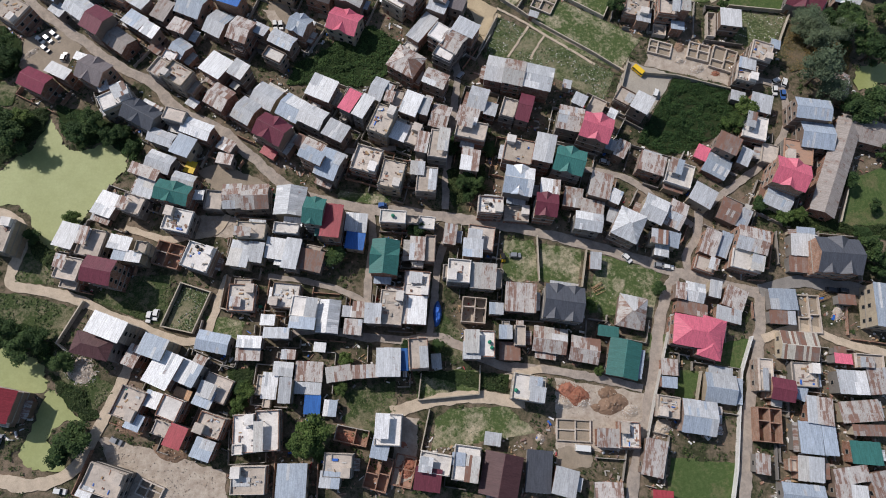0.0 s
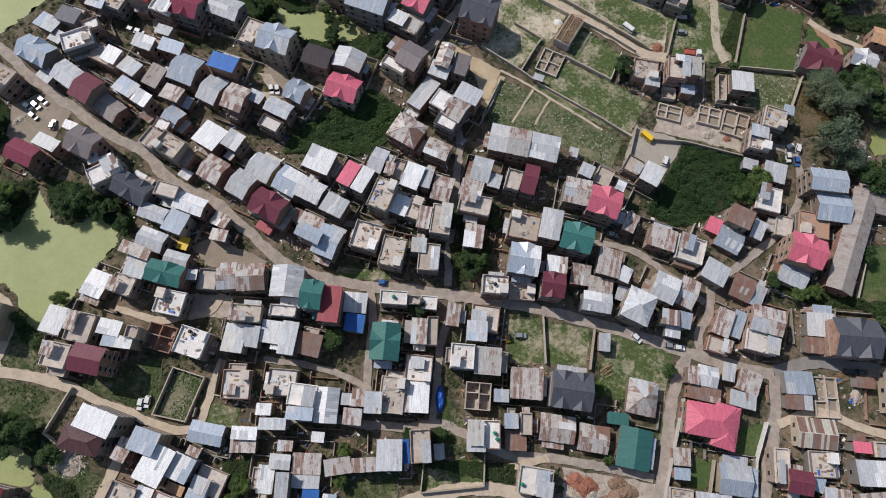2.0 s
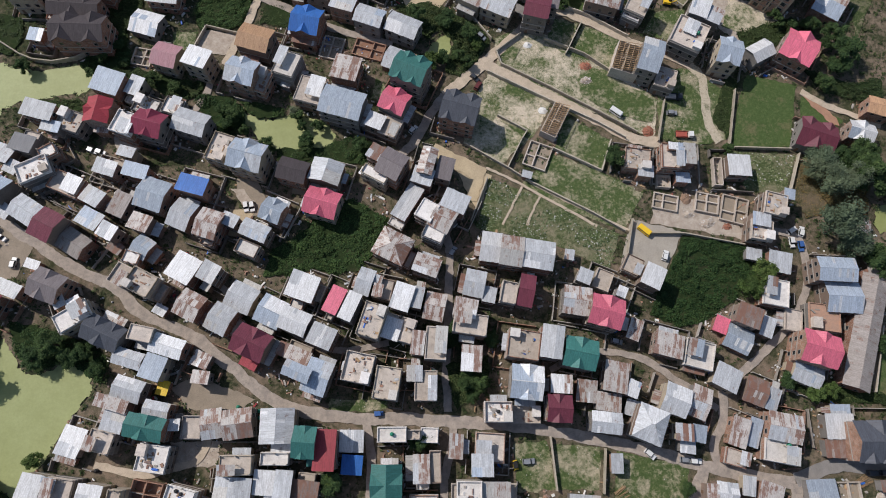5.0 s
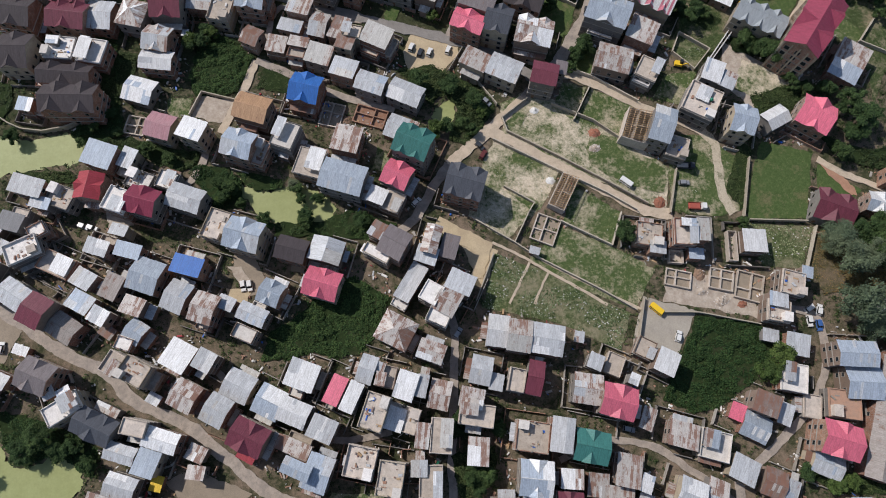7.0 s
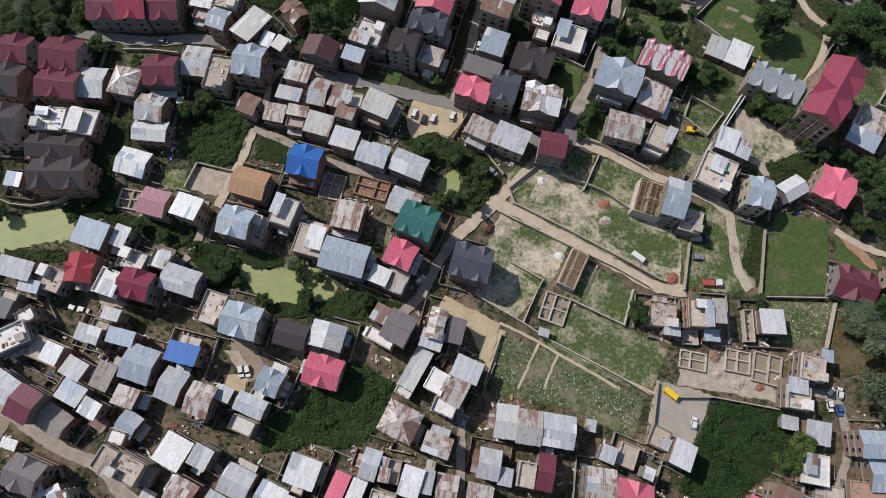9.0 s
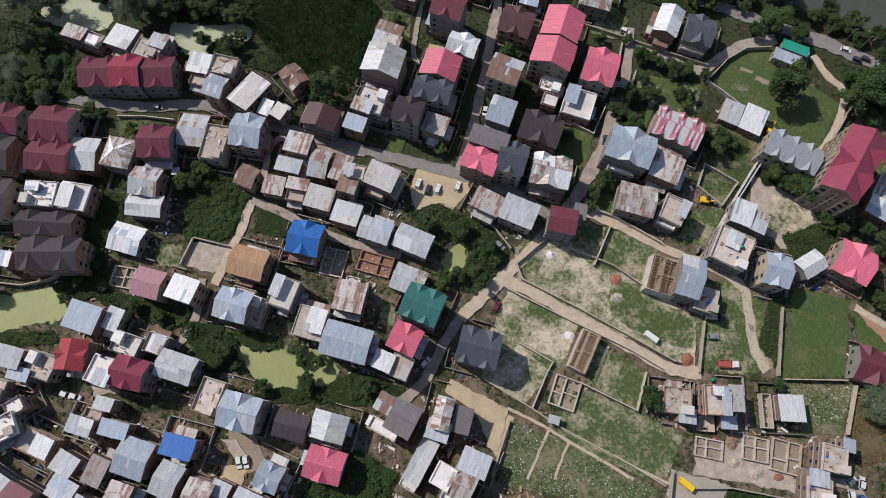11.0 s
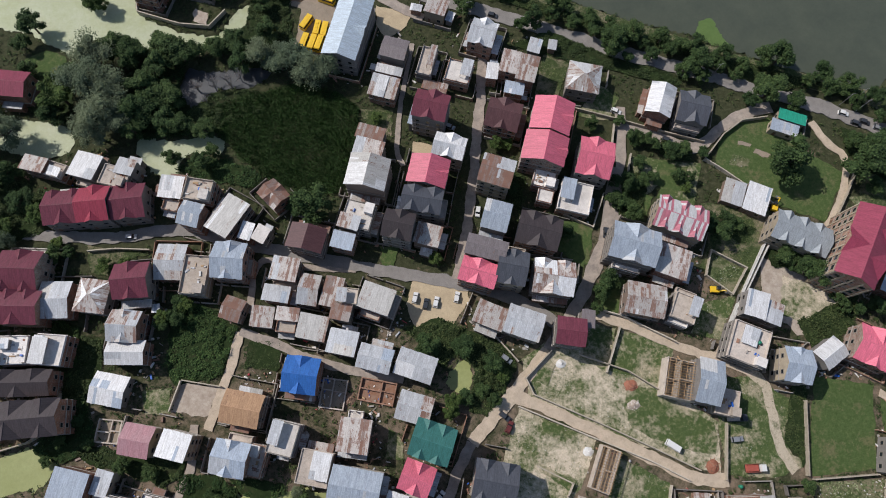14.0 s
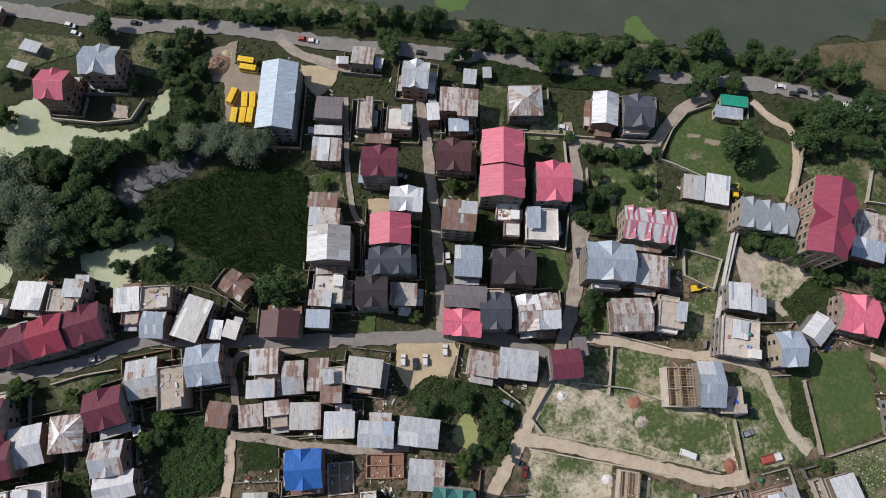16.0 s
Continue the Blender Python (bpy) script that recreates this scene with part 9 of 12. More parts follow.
house(117.37, 44.90, -8.6, [(0, 0, 8.14, 6.98, 0, 1.33, "S", "W", "w"), (-1.66, -5.97, 5.95, 5.04, -0.1, 1.05, "S", "N", "sew")])
house(119.36, 49.05, -8.6, [(0, 0, 5.74, 3.38, 0, 1.05, "S", "B", "en"), (-3.88, 0.09, 1.65, 2.52, 90, 0.8, "S", "R", "en")])
house(124.10, 39.91, -8.7, [(0, 0, 13.19, 10.99, 0, 3.04, "X", "D", "sen")])
house(107.57, 28.89, -6, [(0, 0, 8.29, 6.54, 0, 1.05, "S", "B", "ewn"), (-0.82, -5.48, 7.86, 4.08, -1.1, 1.05, "S", "N", "sew")])
house(80.87, 32.52, -16.1, [(0, 0, 5.95, 5.9, 0, 1.51, "B", "W", "n"), (-4.17, -0.56, 3.3, 5.19, 0, 1.76, "S", "R", "wn")])
house(79.20, 27.74, -16.1, [(0, 0, 9.19, 4.1, 0, 1.43, "S", "N", "ew")])
house(87.84, 33.35, -16.1, [(0, 0, 3.66, 5.25, 0, 1.05, "S", "W", "sn")])
house(93.17, 30.23, -26.7, [(0, 0, 6.52, 6.4, 0, 1.05, "S", "R", "en"), (-0.39, -5.68, 7.54, 4.49, 7.5, 1.05, "S", "G", "sew")])
house(115.72, 24.34, -7.0, [(0, 0, 7.07, 11.58, 0, 0.4, "U", "C", "sewn")])
house(126.88, 27.54, -8.9, [(0, 0, 5.33, 3.22, 0, 1.05, "S", "N", "sewn")])
house(135.55, 24.38, -11.9, [(0, 0, 7.61, 13.41, 0, 2.52, "S", "B", "sewn")], wall=1)
house(115.68, 66.43, -24.9, [(0, 0, 10.49, 9.37, 0, 3.27, "X", "P", "ew")])
house(112.93, 60.37, -30.6, [(0, 0, 8.6, 6.83, 0, 1.3, "B", "G", "se"), (-4.94, 0.28, 3.2, 1.78, 90, 0.9, "S", "N", "ewn")])
house(-74.40, 26.13, -22.4, [(0, 0, 7.29, 6.13, 0, 3.65, "S", "B", "swn")])
house(-81.14, 24.39, -26.7, [(0, 0, 4.04, 6.09, 0, 2.5, "S", "R", "sewn")])
house(-71.89, 20.06, -26.9, [(0, 0, 7.53, 9.85, 0, 3.12, "S", "W", "swn")])
house(-65.59, 18.65, -27, [(0, 0, 6.16, 6.56, 0, 2.55, "S", "B", "e"), (0.57, -5.65, 4.86, 2.68, 3, 1.72, "S", "O", "e"), (0.05, 4.27, 3.68, 2.47, 0, 1.23, "S", "R", "ewn")])
house(-59.01, 14.31, -24.3, [(0, 0, 8.01, 6.85, 0, 1.05, "F", "C", "ewn"), (-1.48, -3.51, 5.43, 5.02, 0.1, 1.63, "S", "B", "sew")])
house(-81.82, 11.57, -23.6, [(0, 0, 7.2, 8.28, 0, 1.96, "F", "C", "sewn"), (3.65, -3.82, 4.53, 4.38, 0.1, 2.06, "S", "B", "sen")])
house(-75.82, 12.31, -22.0, [(0, 0, 4.56, 4.46, 0, 1.77, "S", "B", "sn")])
house(-70.13, 9.51, -23.9, [(0, 0, 5.77, 5.86, 0, 2.45, "F", "L", "e"), (0.1, -5.71, 4.79, 3.79, 2, 2.05, "F", "C", "sw")])
house(-68.30, 2.00, -21.9, [(0, 0, 5.05, 6.05, 0, 2.45, "S", "E", "sen")])
house(-59.48, 4.25, -22.2, [(0, 0, 7.24, 5.81, 0, 2, "F", "C", "ewn"), (0.6, -6.33, 5.61, 5.44, 0.2, 2, "S", "B", "sew")])
house(-116.07, 13.76, -105.5, [(0, 0, 8.85, 9.49, 0, 3.0, "B", "E", "sew"), (4.94, -0.46, 5.66, 1.53, 90, 1, "F", "L", "sew"), (0.22, 5.49, 4.99, 1.99, 0, 1, "S", "R", "ewn")])
house(-86.83, -8.10, -21.1, [(0, 0, 10.47, 7.06, 0, 1.96, "F", "C", "sewn"), (-3.63, -3.91, 4.13, 3.07, -4.2, 2.06, "S", "W", "sew")])
house(-76.73, -11.59, -25.8, [(0, 0, 7, 4.27, 0, 0.4, "U", "C", "sewn")])
house(-59.82, 27.02, -15.2, [(0, 0, 9.41, 5.62, 0, 1.78, "B", "B", "sewn")])
house(-49.46, 26.36, -6.5, [(0, 0, 7.01, 3.48, 0, 2, "S", "W", "ewn"), (-0.19, -3.45, 6.97, 3.45, 1, 1.58, "S", "R", "sew")])
house(-41.56, 28.20, -5.6, [(0, 0, 7.33, 3.19, 0, 2.49, "S", "G", "sewn")])
house(-38.69, 22.21, -5.6, [(0, 0, 4.13, 2.84, 0, 1.5, "S", "R", "ewn"), (-1.04, -4.11, 5.71, 4.04, -2.9, 1.5, "S", "W", "w"), (-2.59, -0.05, 1.53, 1.54, 90, 0.9, "F", "A", "en")])
house(-44.18, 13.96, -8.4, [(0, 0, 4.41, 7.36, 0, 1.05, "S", "W", "n"), (5.33, -1.04, 3.45, 7.03, 1.9, 2.5, "S", "G", "s"), (-2.87, 0, 5.52, 1.82, 90, 0.8, "F", "A", "ewn"), (-0.26, -4.7, 2.11, 2.55, 0, 0.8, "F", "A", "ew")])
house(-33.07, 17.16, -6.6, [(0, 0, 7.89, 5.59, 0, 1.13, "S", "R", "n"), (0.15, -4.66, 7.52, 3.37, 0, 1.1, "S", "G", "e")])
house(-32.32, 7.92, -5.6, [(0, 0, 4.7, 5.19, 0, 1, "S", "U", "sw")])
house(-27.35, 6.68, -8.5, [(0, 0, 3.76, 4.55, 0, 1, "S", "W", "sen")])
house(-30.01, 23.88, -8.6, [(0, 0, 3.54, 2.87, 0, 1, "S", "W", "sewn")])
house(-24.56, 15.91, 4.3, [(0, 0, 7.24, 4.4, 0, 1.57, "S", "R", "sn")])
house(-16.84, 15.85, -0.8, [(0, 0, 7.59, 3.76, 0, 2.28, "S", "R", "sn")])
house(-10.33, 17.88, -3.8, [(0, 0, 6.9, 8.09, 0, 2.46, "S", "G", "swn")])
house(-6.01, 18.46, -0.8, [(0, 0, 2.21, 6.29, 0, 1.82, "S", "U", "n"), (-0.02, -3.77, 1.16, 1.76, 0, 0.8, "S", "R", "se")])
house(-1.80, 19.61, -0.8, [(0, 0, 5.35, 8.47, 0, 3.05, "F", "C", "sn")])
house(3.13, 17.73, 1.1, [(0, 0, 2.87, 4.11, 0, 1, "S", "G", "sen")])
house(-50.44, 1.47, -0.5, [(0, 0, 6.1, 10.09, 0, 1.75, "F", "L", "swn"), (6.25, 0.42, 6.4, 10.69, -0.1, 1.75, "F", "L", "se"), (-1.51, -4.01, 2.72, 2.63, 0, 2.05, "F", "L", "sw")])
house(-49.06, -10.54, -3.4, [(0, 0, 9.02, 7.15, 0, 1.84, "F", "C", "sewn"), (-1.85, -0.41, 4.8, 2.28, 0, 1.94, "S", "W", "w")])
house(-37.65, -11.81, -3.6, [(0, 0, 8.09, 9.41, 0, 1.84, "S", "B", "sewn")])
house(-25.04, -8.45, -6.6, [(0, 0, 7.53, 6.04, 0, 2.44, "F", "C", "wn"), (-1.74, -3.65, 5.39, 4.26, -1.9, 2.54, "S", "B", "sew"), (4.53, 0.23, 3.22, 2.02, 90, 1, "S", "R", "sew")])
house(-11.16, -0.22, -6.7, [(0, 0, 7.02, 8.26, 0, 2.57, "F", "L", "ewn"), (-1.85, -4.82, 4.88, 5.84, -8.6, 2.27, "S", "B", "ew")])
house(-14.71, -11.43, -18.1, [(0, 0, 6.72, 8.99, 0, 1, "U", "B", "sw")])
house(-7.75, -11.43, -15.4, [(0, 0, 5.85, 8.51, 0, 0.4, "U", "B", "sn")])
house(-21.73, -1.09, -15.3, [(0, 0, 9.34, 4.47, 0, 0.8, "U", "B", "sewn")])
house(0.95, -9.78, -13.6, [(0, 0, 8.44, 5.2, 0, 2.45, "F", "L", "n"), (-1.24, -4.26, 7.18, 5.98, 2, 2.55, "S", "M", "se")])
house(15.62, 21.32, -5.9, [(0, 0, 8.57, 7.29, 0, 2.48, "F", "L", "swn"), (-2.24, -2, 5.06, 5.03, 0, 2.86, "S", "G", "sw")])
house(23.53, 24.32, -5.9, [(0, 0, 3.84, 4.17, 0, 2, "S", "G", "w"), (1.47, -5.16, 6.04, 5.37, 0, 1.05, "S", "N", "se"), (0.26, 2.65, 2.13, 1.63, 0, 1.1, "F", "C", "ewn")])
house(27.72, 23.27, -6.9, [(0, 0, 3.2, 5.77, 0, 1.33, "F", "C", "s"), (0.12, 3.62, 2.24, 1.97, 0, 0.8, "S", "R", "ewn"), (2.46, -0.27, 3.88, 2.22, 90, 0.8, "S", "R", "ew")])
house(36.38, 21.38, -12, [(0, 0, 9.9, 7.4, 0, 1.18, "B", "R", "n"), (-0.74, -4.48, 6.16, 2.05, 0, 0.8, "S", "R", "sew")])
house(46.20, 18.00, -14, [(0, 0, 8.6, 7.39, 0, 1.05, "B", "R", "sen")])
house(56.96, 14.61, -106.5, [(0, 0, 10.89, 9.27, 0, 1.38, "B", "T", "sew"), (0.35, 5.19, 8.38, 1.62, 0, 1, "S", "B", "ewn")])
house(53.64, 22.79, -12, [(0, 0, 6.18, 3.29, 0, 1.25, "S", "T", "sewn")])
house(28.44, 8.24, -13.9, [(0, 0, 9.01, 7.08, 0, 1.97, "F", "L", "sewn"), (1.54, 1.29, 3.72, 3.99, 2, 2.48, "S", "B", "en")])
house(18.48, -14.03, -105.8, [(0, 0, 11.25, 10.53, 0, 2, "B", "V", "wn"), (6.18, -0.33, 4.92, 1.6, 90, 1, "S", "R", "sew")])
house(17.31, -4.67, -11.9, [(0, 0, 4.65, 3.6, 0, 1, "S", "G", "ewn")])
house(29.13, -14.00, -9.1, [(0, 0, 7.08, 11.17, 0, 1, "S", "D", "swn")])
house(40.59, -4.00, -7.2, [(0, 0, 9.85, 6.13, 0, 0.3, "U", "C", "swn")])
house(49.58, -6.67, -7.3, [(0, 0, 6.89, 5.11, 0, 1.3, "S", "R", "sn"), (5.67, 1.18, 5.66, 6.95, 0, 1.3, "F", "L", "sen")])
house(35.87, -17.21, -18.8, [(0, 0, 6.6, 7.28, 0, 1.62, "S", "G", "sn"), (3.93, 0.33, 3.7, 1.76, 90, 1.1, "S", "G", "sew")])
house(47.80, -20.46, -4.7, [(0, 0, 7.75, 4.65, 0, 1, "S", "R", "sewn")])
house(9.33, -10.39, -11.8, [(0, 0, 6.94, 8.97, 0, 2.4, "F", "L", "sn"), (-2.26, 0.88, 3.62, 3.47, 2.9, 2.5, "S", "B", "s")])
house(78.41, 20.45, -14.1, [(0, 0, 13.71, 9.01, 0, 2.44, "H", "P", "sew"), (4.47, -0.82, 12, 6.86, -96.6, 2.19, "H", "P", "en")])
house(70.02, 11.44, -9.2, [(0, 0, 4.84, 4.79, 0, 1.05, "S", "R", "ewn"), (-0.51, -4.45, 4.49, 3.15, -0.1, 1.53, "S", "B", "sew")])
house(83.64, 4.42, -12.2, [(0, 0, 9.01, 8.29, 0, 1.05, "B", "B", "w"), (0.16, 5.1, 7.02, 2.42, 0, 0.8, "S", "G", "ewn"), (5.43, 0.08, 7.31, 2.34, 90, 0.8, "S", "B", "sew")])
house(75.56, -2.96, -12.3, [(0, 0, 9.82, 9.3, 0, 1.54, "B", "G", "sn"), (-8.62, 1.63, 6.35, 5.94, 0.1, 1.3, "F", "C", "swn"), (5.94, 0.07, 7.82, 2.56, 90, 0.8, "S", "R", "sw")])
house(108.83, 14.82, -9.2, [(0, 0, 11.05, 8.29, 0, 1.27, "B", "z", "ewn")], wall=1)
house(99.83, 2.84, -14.3, [(0, 0, 6.84, 6.17, 0, 2.33, "B", "M", "s"), (-4.52, 3.45, 3.98, 9.09, 5, 1.86, "F", "C", "swn"), (-0.12, -3.74, 3.21, 1.81, 0, 1.06, "S", "A", "ew"), (0.14, 3.66, 4.75, 1.66, 0, 0.97, "S", "R", "n")])
house(108.84, 6.58, -7.4, [(0, 0, 7.08, 6.85, 0, 1.05, "F", "C", "w"), (4.09, -0.05, 6.26, 1.6, 90, 0.8, "S", "B", "sew")])
house(106.56, 1.64, -29.7, [(0, 0, 3.51, 4.11, 0, 1, "S", "B", "s")])
house(110.28, -3.52, -12.4, [(0, 0, 7.55, 7.69, 0, 1.38, "S", "R", "ewn")])
house(95.25, -6.41, -9.6, [(0, 0, 6.85, 9.4, 0, 1.5, "U", "B", "sewn")])
house(105.79, -10.60, -9.7, [(0, 0, 6.52, 8.7, 0, 1.38, "S", "B", "w"), (5.43, 0.13, 3.96, 8.68, 1.8, 1.38, "S", "B", "se"), (-3.77, -0.11, 7.87, 1.51, 90, 1.1, "S", "R", "en")])
house(104.01, -18.68, -9.9, [(0, 0, 7.42, 6.68, 0, 1.38, "S", "G", "s"), (-4.43, 0.5, 3.11, 1.94, 90, 1.1, "F", "A", "ewn"), (4.62, -0.12, 4.34, 2.33, 90, 1, "S", "N", "ew")])
house(121.82, -4.52, -0.4, [(0, 0, 11.7, 5.93, 0, 1.38, "S", "R", "wn"), (1.33, -5.25, 9.48, 3.12, -4.7, 1.38, "S", "N", "sew"), (6.56, 0.01, 4.58, 1.91, 90, 0.8, "S", "G", "sew")])
house(121.04, 3.49, -6.6, [(0, 0, 8.54, 6.83, 0, 1.75, "S", "G", "swn"), (7.48, 0.72, 5.98, 7.37, 6.4, 1.75, "S", "R", "se")])
house(120.50, 10.28, -9.3, [(0, 0, 5.15, 3.03, 0, 1.5, "S", "P", "sw"), (0, 2.47, 3.59, 2.42, 0, 1.1, "S", "N", "ewn")])
house(127.66, 9.05, -7.4, [(0, 0, 8.01, 4.03, 0, 1.5, "F", "C", "en")])
house(120.49, -15.64, -8.1, [(0, 0, 8.65, 6.19, 0, 1.38, "S", "T", "swn"), (5.16, -0.3, 2.92, 2.17, 90, 0.9, "S", "G", "sew")])
house(114.91, -21.06, 3.4, [(0, 0, 9.75, 4.42, 0, 1.38, "S", "R", "en"), (-1.27, -4.31, 9.09, 4.22, -13.5, 1.38, "S", "R", "sew")])
house(123.15, -24.31, 7.4, [(0, 0, 6.19, 7.34, 0, 1.3, "S", "R", "sewn")])
house(61.11, -12.67, -16.2, [(0, 0, 6.14, 9.9, 0, 1.49, "S", "R", "sewn")])
house(62.44, -22.42, -9.6, [(0, 0, 5.6, 2.35, 0, 1, "S", "E", "sewn")])
house(100.51, -25.27, -10.0, [(0, 0, 11.87, 5.99, 0, 1.3, "B", "B", "sew")])
house(91.08, -16.47, -12.6, [(0, 0, 4.14, 5.5, 0, 1.3, "S", "R", "sewn")])
house(-106.62, 245.25, -15.0, [(0, 0, 9.92, 9.77, 0, 3, "X", "M", "ewn")])
house(-109.30, 234.52, -14.7, [(0, 0, 10.94, 11.14, 0, 3, "X", "K", "s"), (-6.42, -0.42, 8.88, 2.4, 90, 0.9, "F", "L", "ewn"), (6.2, -0.6, 6.24, 1.95, 90, 0.8, "S", "B", "sew")])
house(-92.28, 241.64, -14.8, [(0, 0, 12.07, 11.84, 0, 2.78, "X", "M", "ew"), (1.72, -10.61, 12.63, 9.74, 0.2, 2.89, "X", "M", "sw"), (0.6, 6.78, 7.75, 2.21, 0, 0.99, "F", "L", "ewn")])
house(-83.94, 231.25, -12.3, [(0, 0, 8.78, 10.78, 0, 2.18, "B", "G", "sn")])
house(-72.92, 229.53, -19.8, [(0, 0, 8.94, 9.69, 0, 2.71, "H", "R", "sewn")])
house(-61.63, 231.38, -8.7, [(0, 0, 10.11, 10.49, 0, 2.81, "X", "M", "en"), (0.27, -6.23, 8.66, 2.47, 0, 1.4, "S", "G", "sew")])
house(-50.97, 235.27, -14.3, [(0, 0, 8.74, 10.92, 0, 1.8, "B", "G", "swn")])
house(-44.26, 229.36, -17.6, [(0, 0, 7.21, 11.54, 0, 2.24, "F", "A", "sn")])
house(-95.70, 219.23, -12.2, [(0, 0, 8.95, 7.79, 0, 2.7, "F", "L", "en"), (-1.74, 1.6, 4.09, 2.87, -0.1, 3.45, "S", "W", "n"), (-5.28, 0.51, 4.6, 2.12, 90, 0.85, "F", "C", "ewn")])
house(-85.72, 216.98, -17.4, [(0, 0, 7.89, 8.41, 0, 2.54, "F", "L", "ewn"), (-2.03, 1.8, 3, 3.61, -0.1, 3.37, "S", "W", "wn")])
house(-94.16, 209.66, -12.0, [(0, 0, 16.98, 7.2, 0, 2.5, "X", "K", "e"), (-9.42, -0.2, 5.82, 2.37, 90, 1.1, "F", "C", "ewn")])
house(-91.61, 199.28, -8.6, [(0, 0, 17.23, 9.77, 0, 3.33, "X", "K", "se")])
house(-109.66, 219.78, -9.0, [(0, 0, 10.44, 12.47, 0, 2.78, "X", "K", "sew"), (-0.31, 6.91, 5.9, 1.85, 0, 0.9, "S", "N", "ew")])
house(-64.99, 218.77, -17.4, [(0, 0, 8.67, 9.04, 0, 2.65, "X", "G", "ew"), (1.33, -7.15, 10.69, 6.86, 3.4, 2.23, "B", "W", "sew")])
house(-72.35, 202.83, -24.2, [(0, 0, 9.75, 8.73, 0, 1.3, "B", "W", "sewn")])
house(-106.69, 201.03, -16.9, [(0, 0, 4.9, 4.61, 0, 2.23, "S", "W", "swn"), (3.21, -0.01, 3.18, 2.01, 90, 0.8, "F", "C", "sew")])
house(-57.55, 223.01, -8.5, [(0, 0, 2.24, 2.57, 0, 1, "S", "W", "sewn")])
house(-33.53, 230.68, -17.6, [(0, 0, 9.49, 10.82, 0, 3.21, "X", "B", "sen"), (5.26, -0.74, 5.04, 1.53, 90, 1.7, "F", "A", "sew")])
house(-18.35, 224.52, -21.9, [(0, 0, 7.93, 7.22, 0, 3.12, "S", "G", "ewn"), (-0.04, -4.34, 7.09, 1.96, 0, 1.36, "F", "C", "ew")])
house(-22.22, 218.35, -21.7, [(0, 0, 7.84, 4.97, 0, 2.51, "S", "G", "sw"), (4.71, -0.13, 3.93, 2.08, 90, 1.15, "S", "B", "e")])
house(-35.31, 217.07, -32.2, [(0, 0, 6.2, 6.82, 0, 1.99, "B", "N", "sewn")])
house(-27.42, 212.90, -19.4, [(0, 0, 6.63, 6.1, 0, 2, "S", "R", "swn"), (7.48, 1.25, 6.61, 4.08, 0, 2.65, "S", "R", "s")])
house(-21.23, 208.36, -19.3, [(0, 0, 5.51, 3.24, 0, 2.03, "F", "C", "s"), (-0.1, -2.26, 4.73, 1.78, 0, 1.16, "S", "A", "sw")])
house(-12.82, 217.23, -21.7, [(0, 0, 5.95, 9.14, 0, 2.63, "B", "R", "swn"), (6.72, 0.34, 5.58, 9.07, -3.3, 2.63, "S", "R", "sn")])
house(-2.34, 212.70, -19.4, [(0, 0, 5.87, 4.56, 0, 2.93, "F", "C", "n"), (-1.21, -4.7, 5.89, 5.27, -5.5, 3.05, "S", "N", "sew")])
house(-13.82, 206.31, -24.7, [(0, 0, 8.45, 7.19, 0, 2.55, "S", "R", "sn")])
house(5.46, 210.04, -32.6, [(0, 0, 9.7, 7.71, 0, 3, "S", "A", "n"), (-0.58, -4.59, 6.1, 1.96, 0, 1.5, "F", "C", "sew"), (5.4, 0, 6.98, 1.59, 90, 1.3, "F", "C", "sew")])
house(-6.37, 200.14, -24.6, [(0, 0, 8.34, 7.09, 0, 2.62, "S", "G", "s"), (0.5, 4.41, 4.71, 2.24, 0, 0.9, "S", "A", "ewn")])
house(-19.09, 193.81, -21.2, [(0, 0, 9.66, 10.01, 0, 2.91, "X", "U", "wn"), (0.07, -5.65, 8.63, 1.79, 0, 1.46, "S", "N", "sw"), (-5.34, 0.16, 8.55, 1.51, 90, 1.56, "S", "B", "ewn")])
house(1.57, 193.60, -27.7, [(0, 0, 9.71, 6.97, 0, 2.62, "B", "G", "se"), (0.57, 4.51, 6.29, 2.55, 0, 1.1, "S", "R", "ewn")])
house(12.21, 189.10, -32, [(0, 0, 11.09, 7.67, 0, 2.27, "B", "G", "sewn")])
house(-35.89, 188.62, -24.2, [(0, 0, 10.78, 8.95, 0, 3.29, "B", "O", "ew"), (-0.18, -5.21, 5.35, 1.97, 0, 1.74, "S", "N", "ew"), (-0.1, 5.06, 6.64, 1.68, 0, 1.64, "S", "A", "ewn")])
house(-12.35, 187.37, -21.1, [(0, 0, 7.2, 8.47, 0, 0.4, "U", "C", "sen")])
house(-0.11, 185.05, -24.3, [(0, 0, 10.43, 6.53, 0, 0.4, "U", "B", "sewn")])
house(45.52, 209.47, -24.9, [(0, 0, 8.82, 10.24, 0, 3.84, "X", "D", "se"), (0.68, 6.08, 5.11, 2.42, 0, 2.02, "F", "A", "e")])
house(56.59, 204.05, -21.2, [(0, 0, 12.05, 10.19, 0, 3.42, "X", "R", "ewn"), (0.17, -5.71, 10.37, 1.73, 0, 1.51, "S", "R", "sew")])
house(36.32, 197.95, -35.8, [(0, 0, 9.17, 6.91, 0, 2.41, "S", "R", "wn"), (9.76, 1.68, 10.85, 8.53, 3.4, 2.35, "B", "G", "sen"), (0.35, -4.31, 6.61, 2.21, 0, 1.36, "S", "A", "sew")])
house(56.79, 187.84, -21, [(0, 0, 8.48, 8.02, 0, 3.68, "B", "M", "sewn"), (4.98, 4.58, 3.92, 5.3, 0, 2.89, "S", "Z", "sewn")], wall=2)
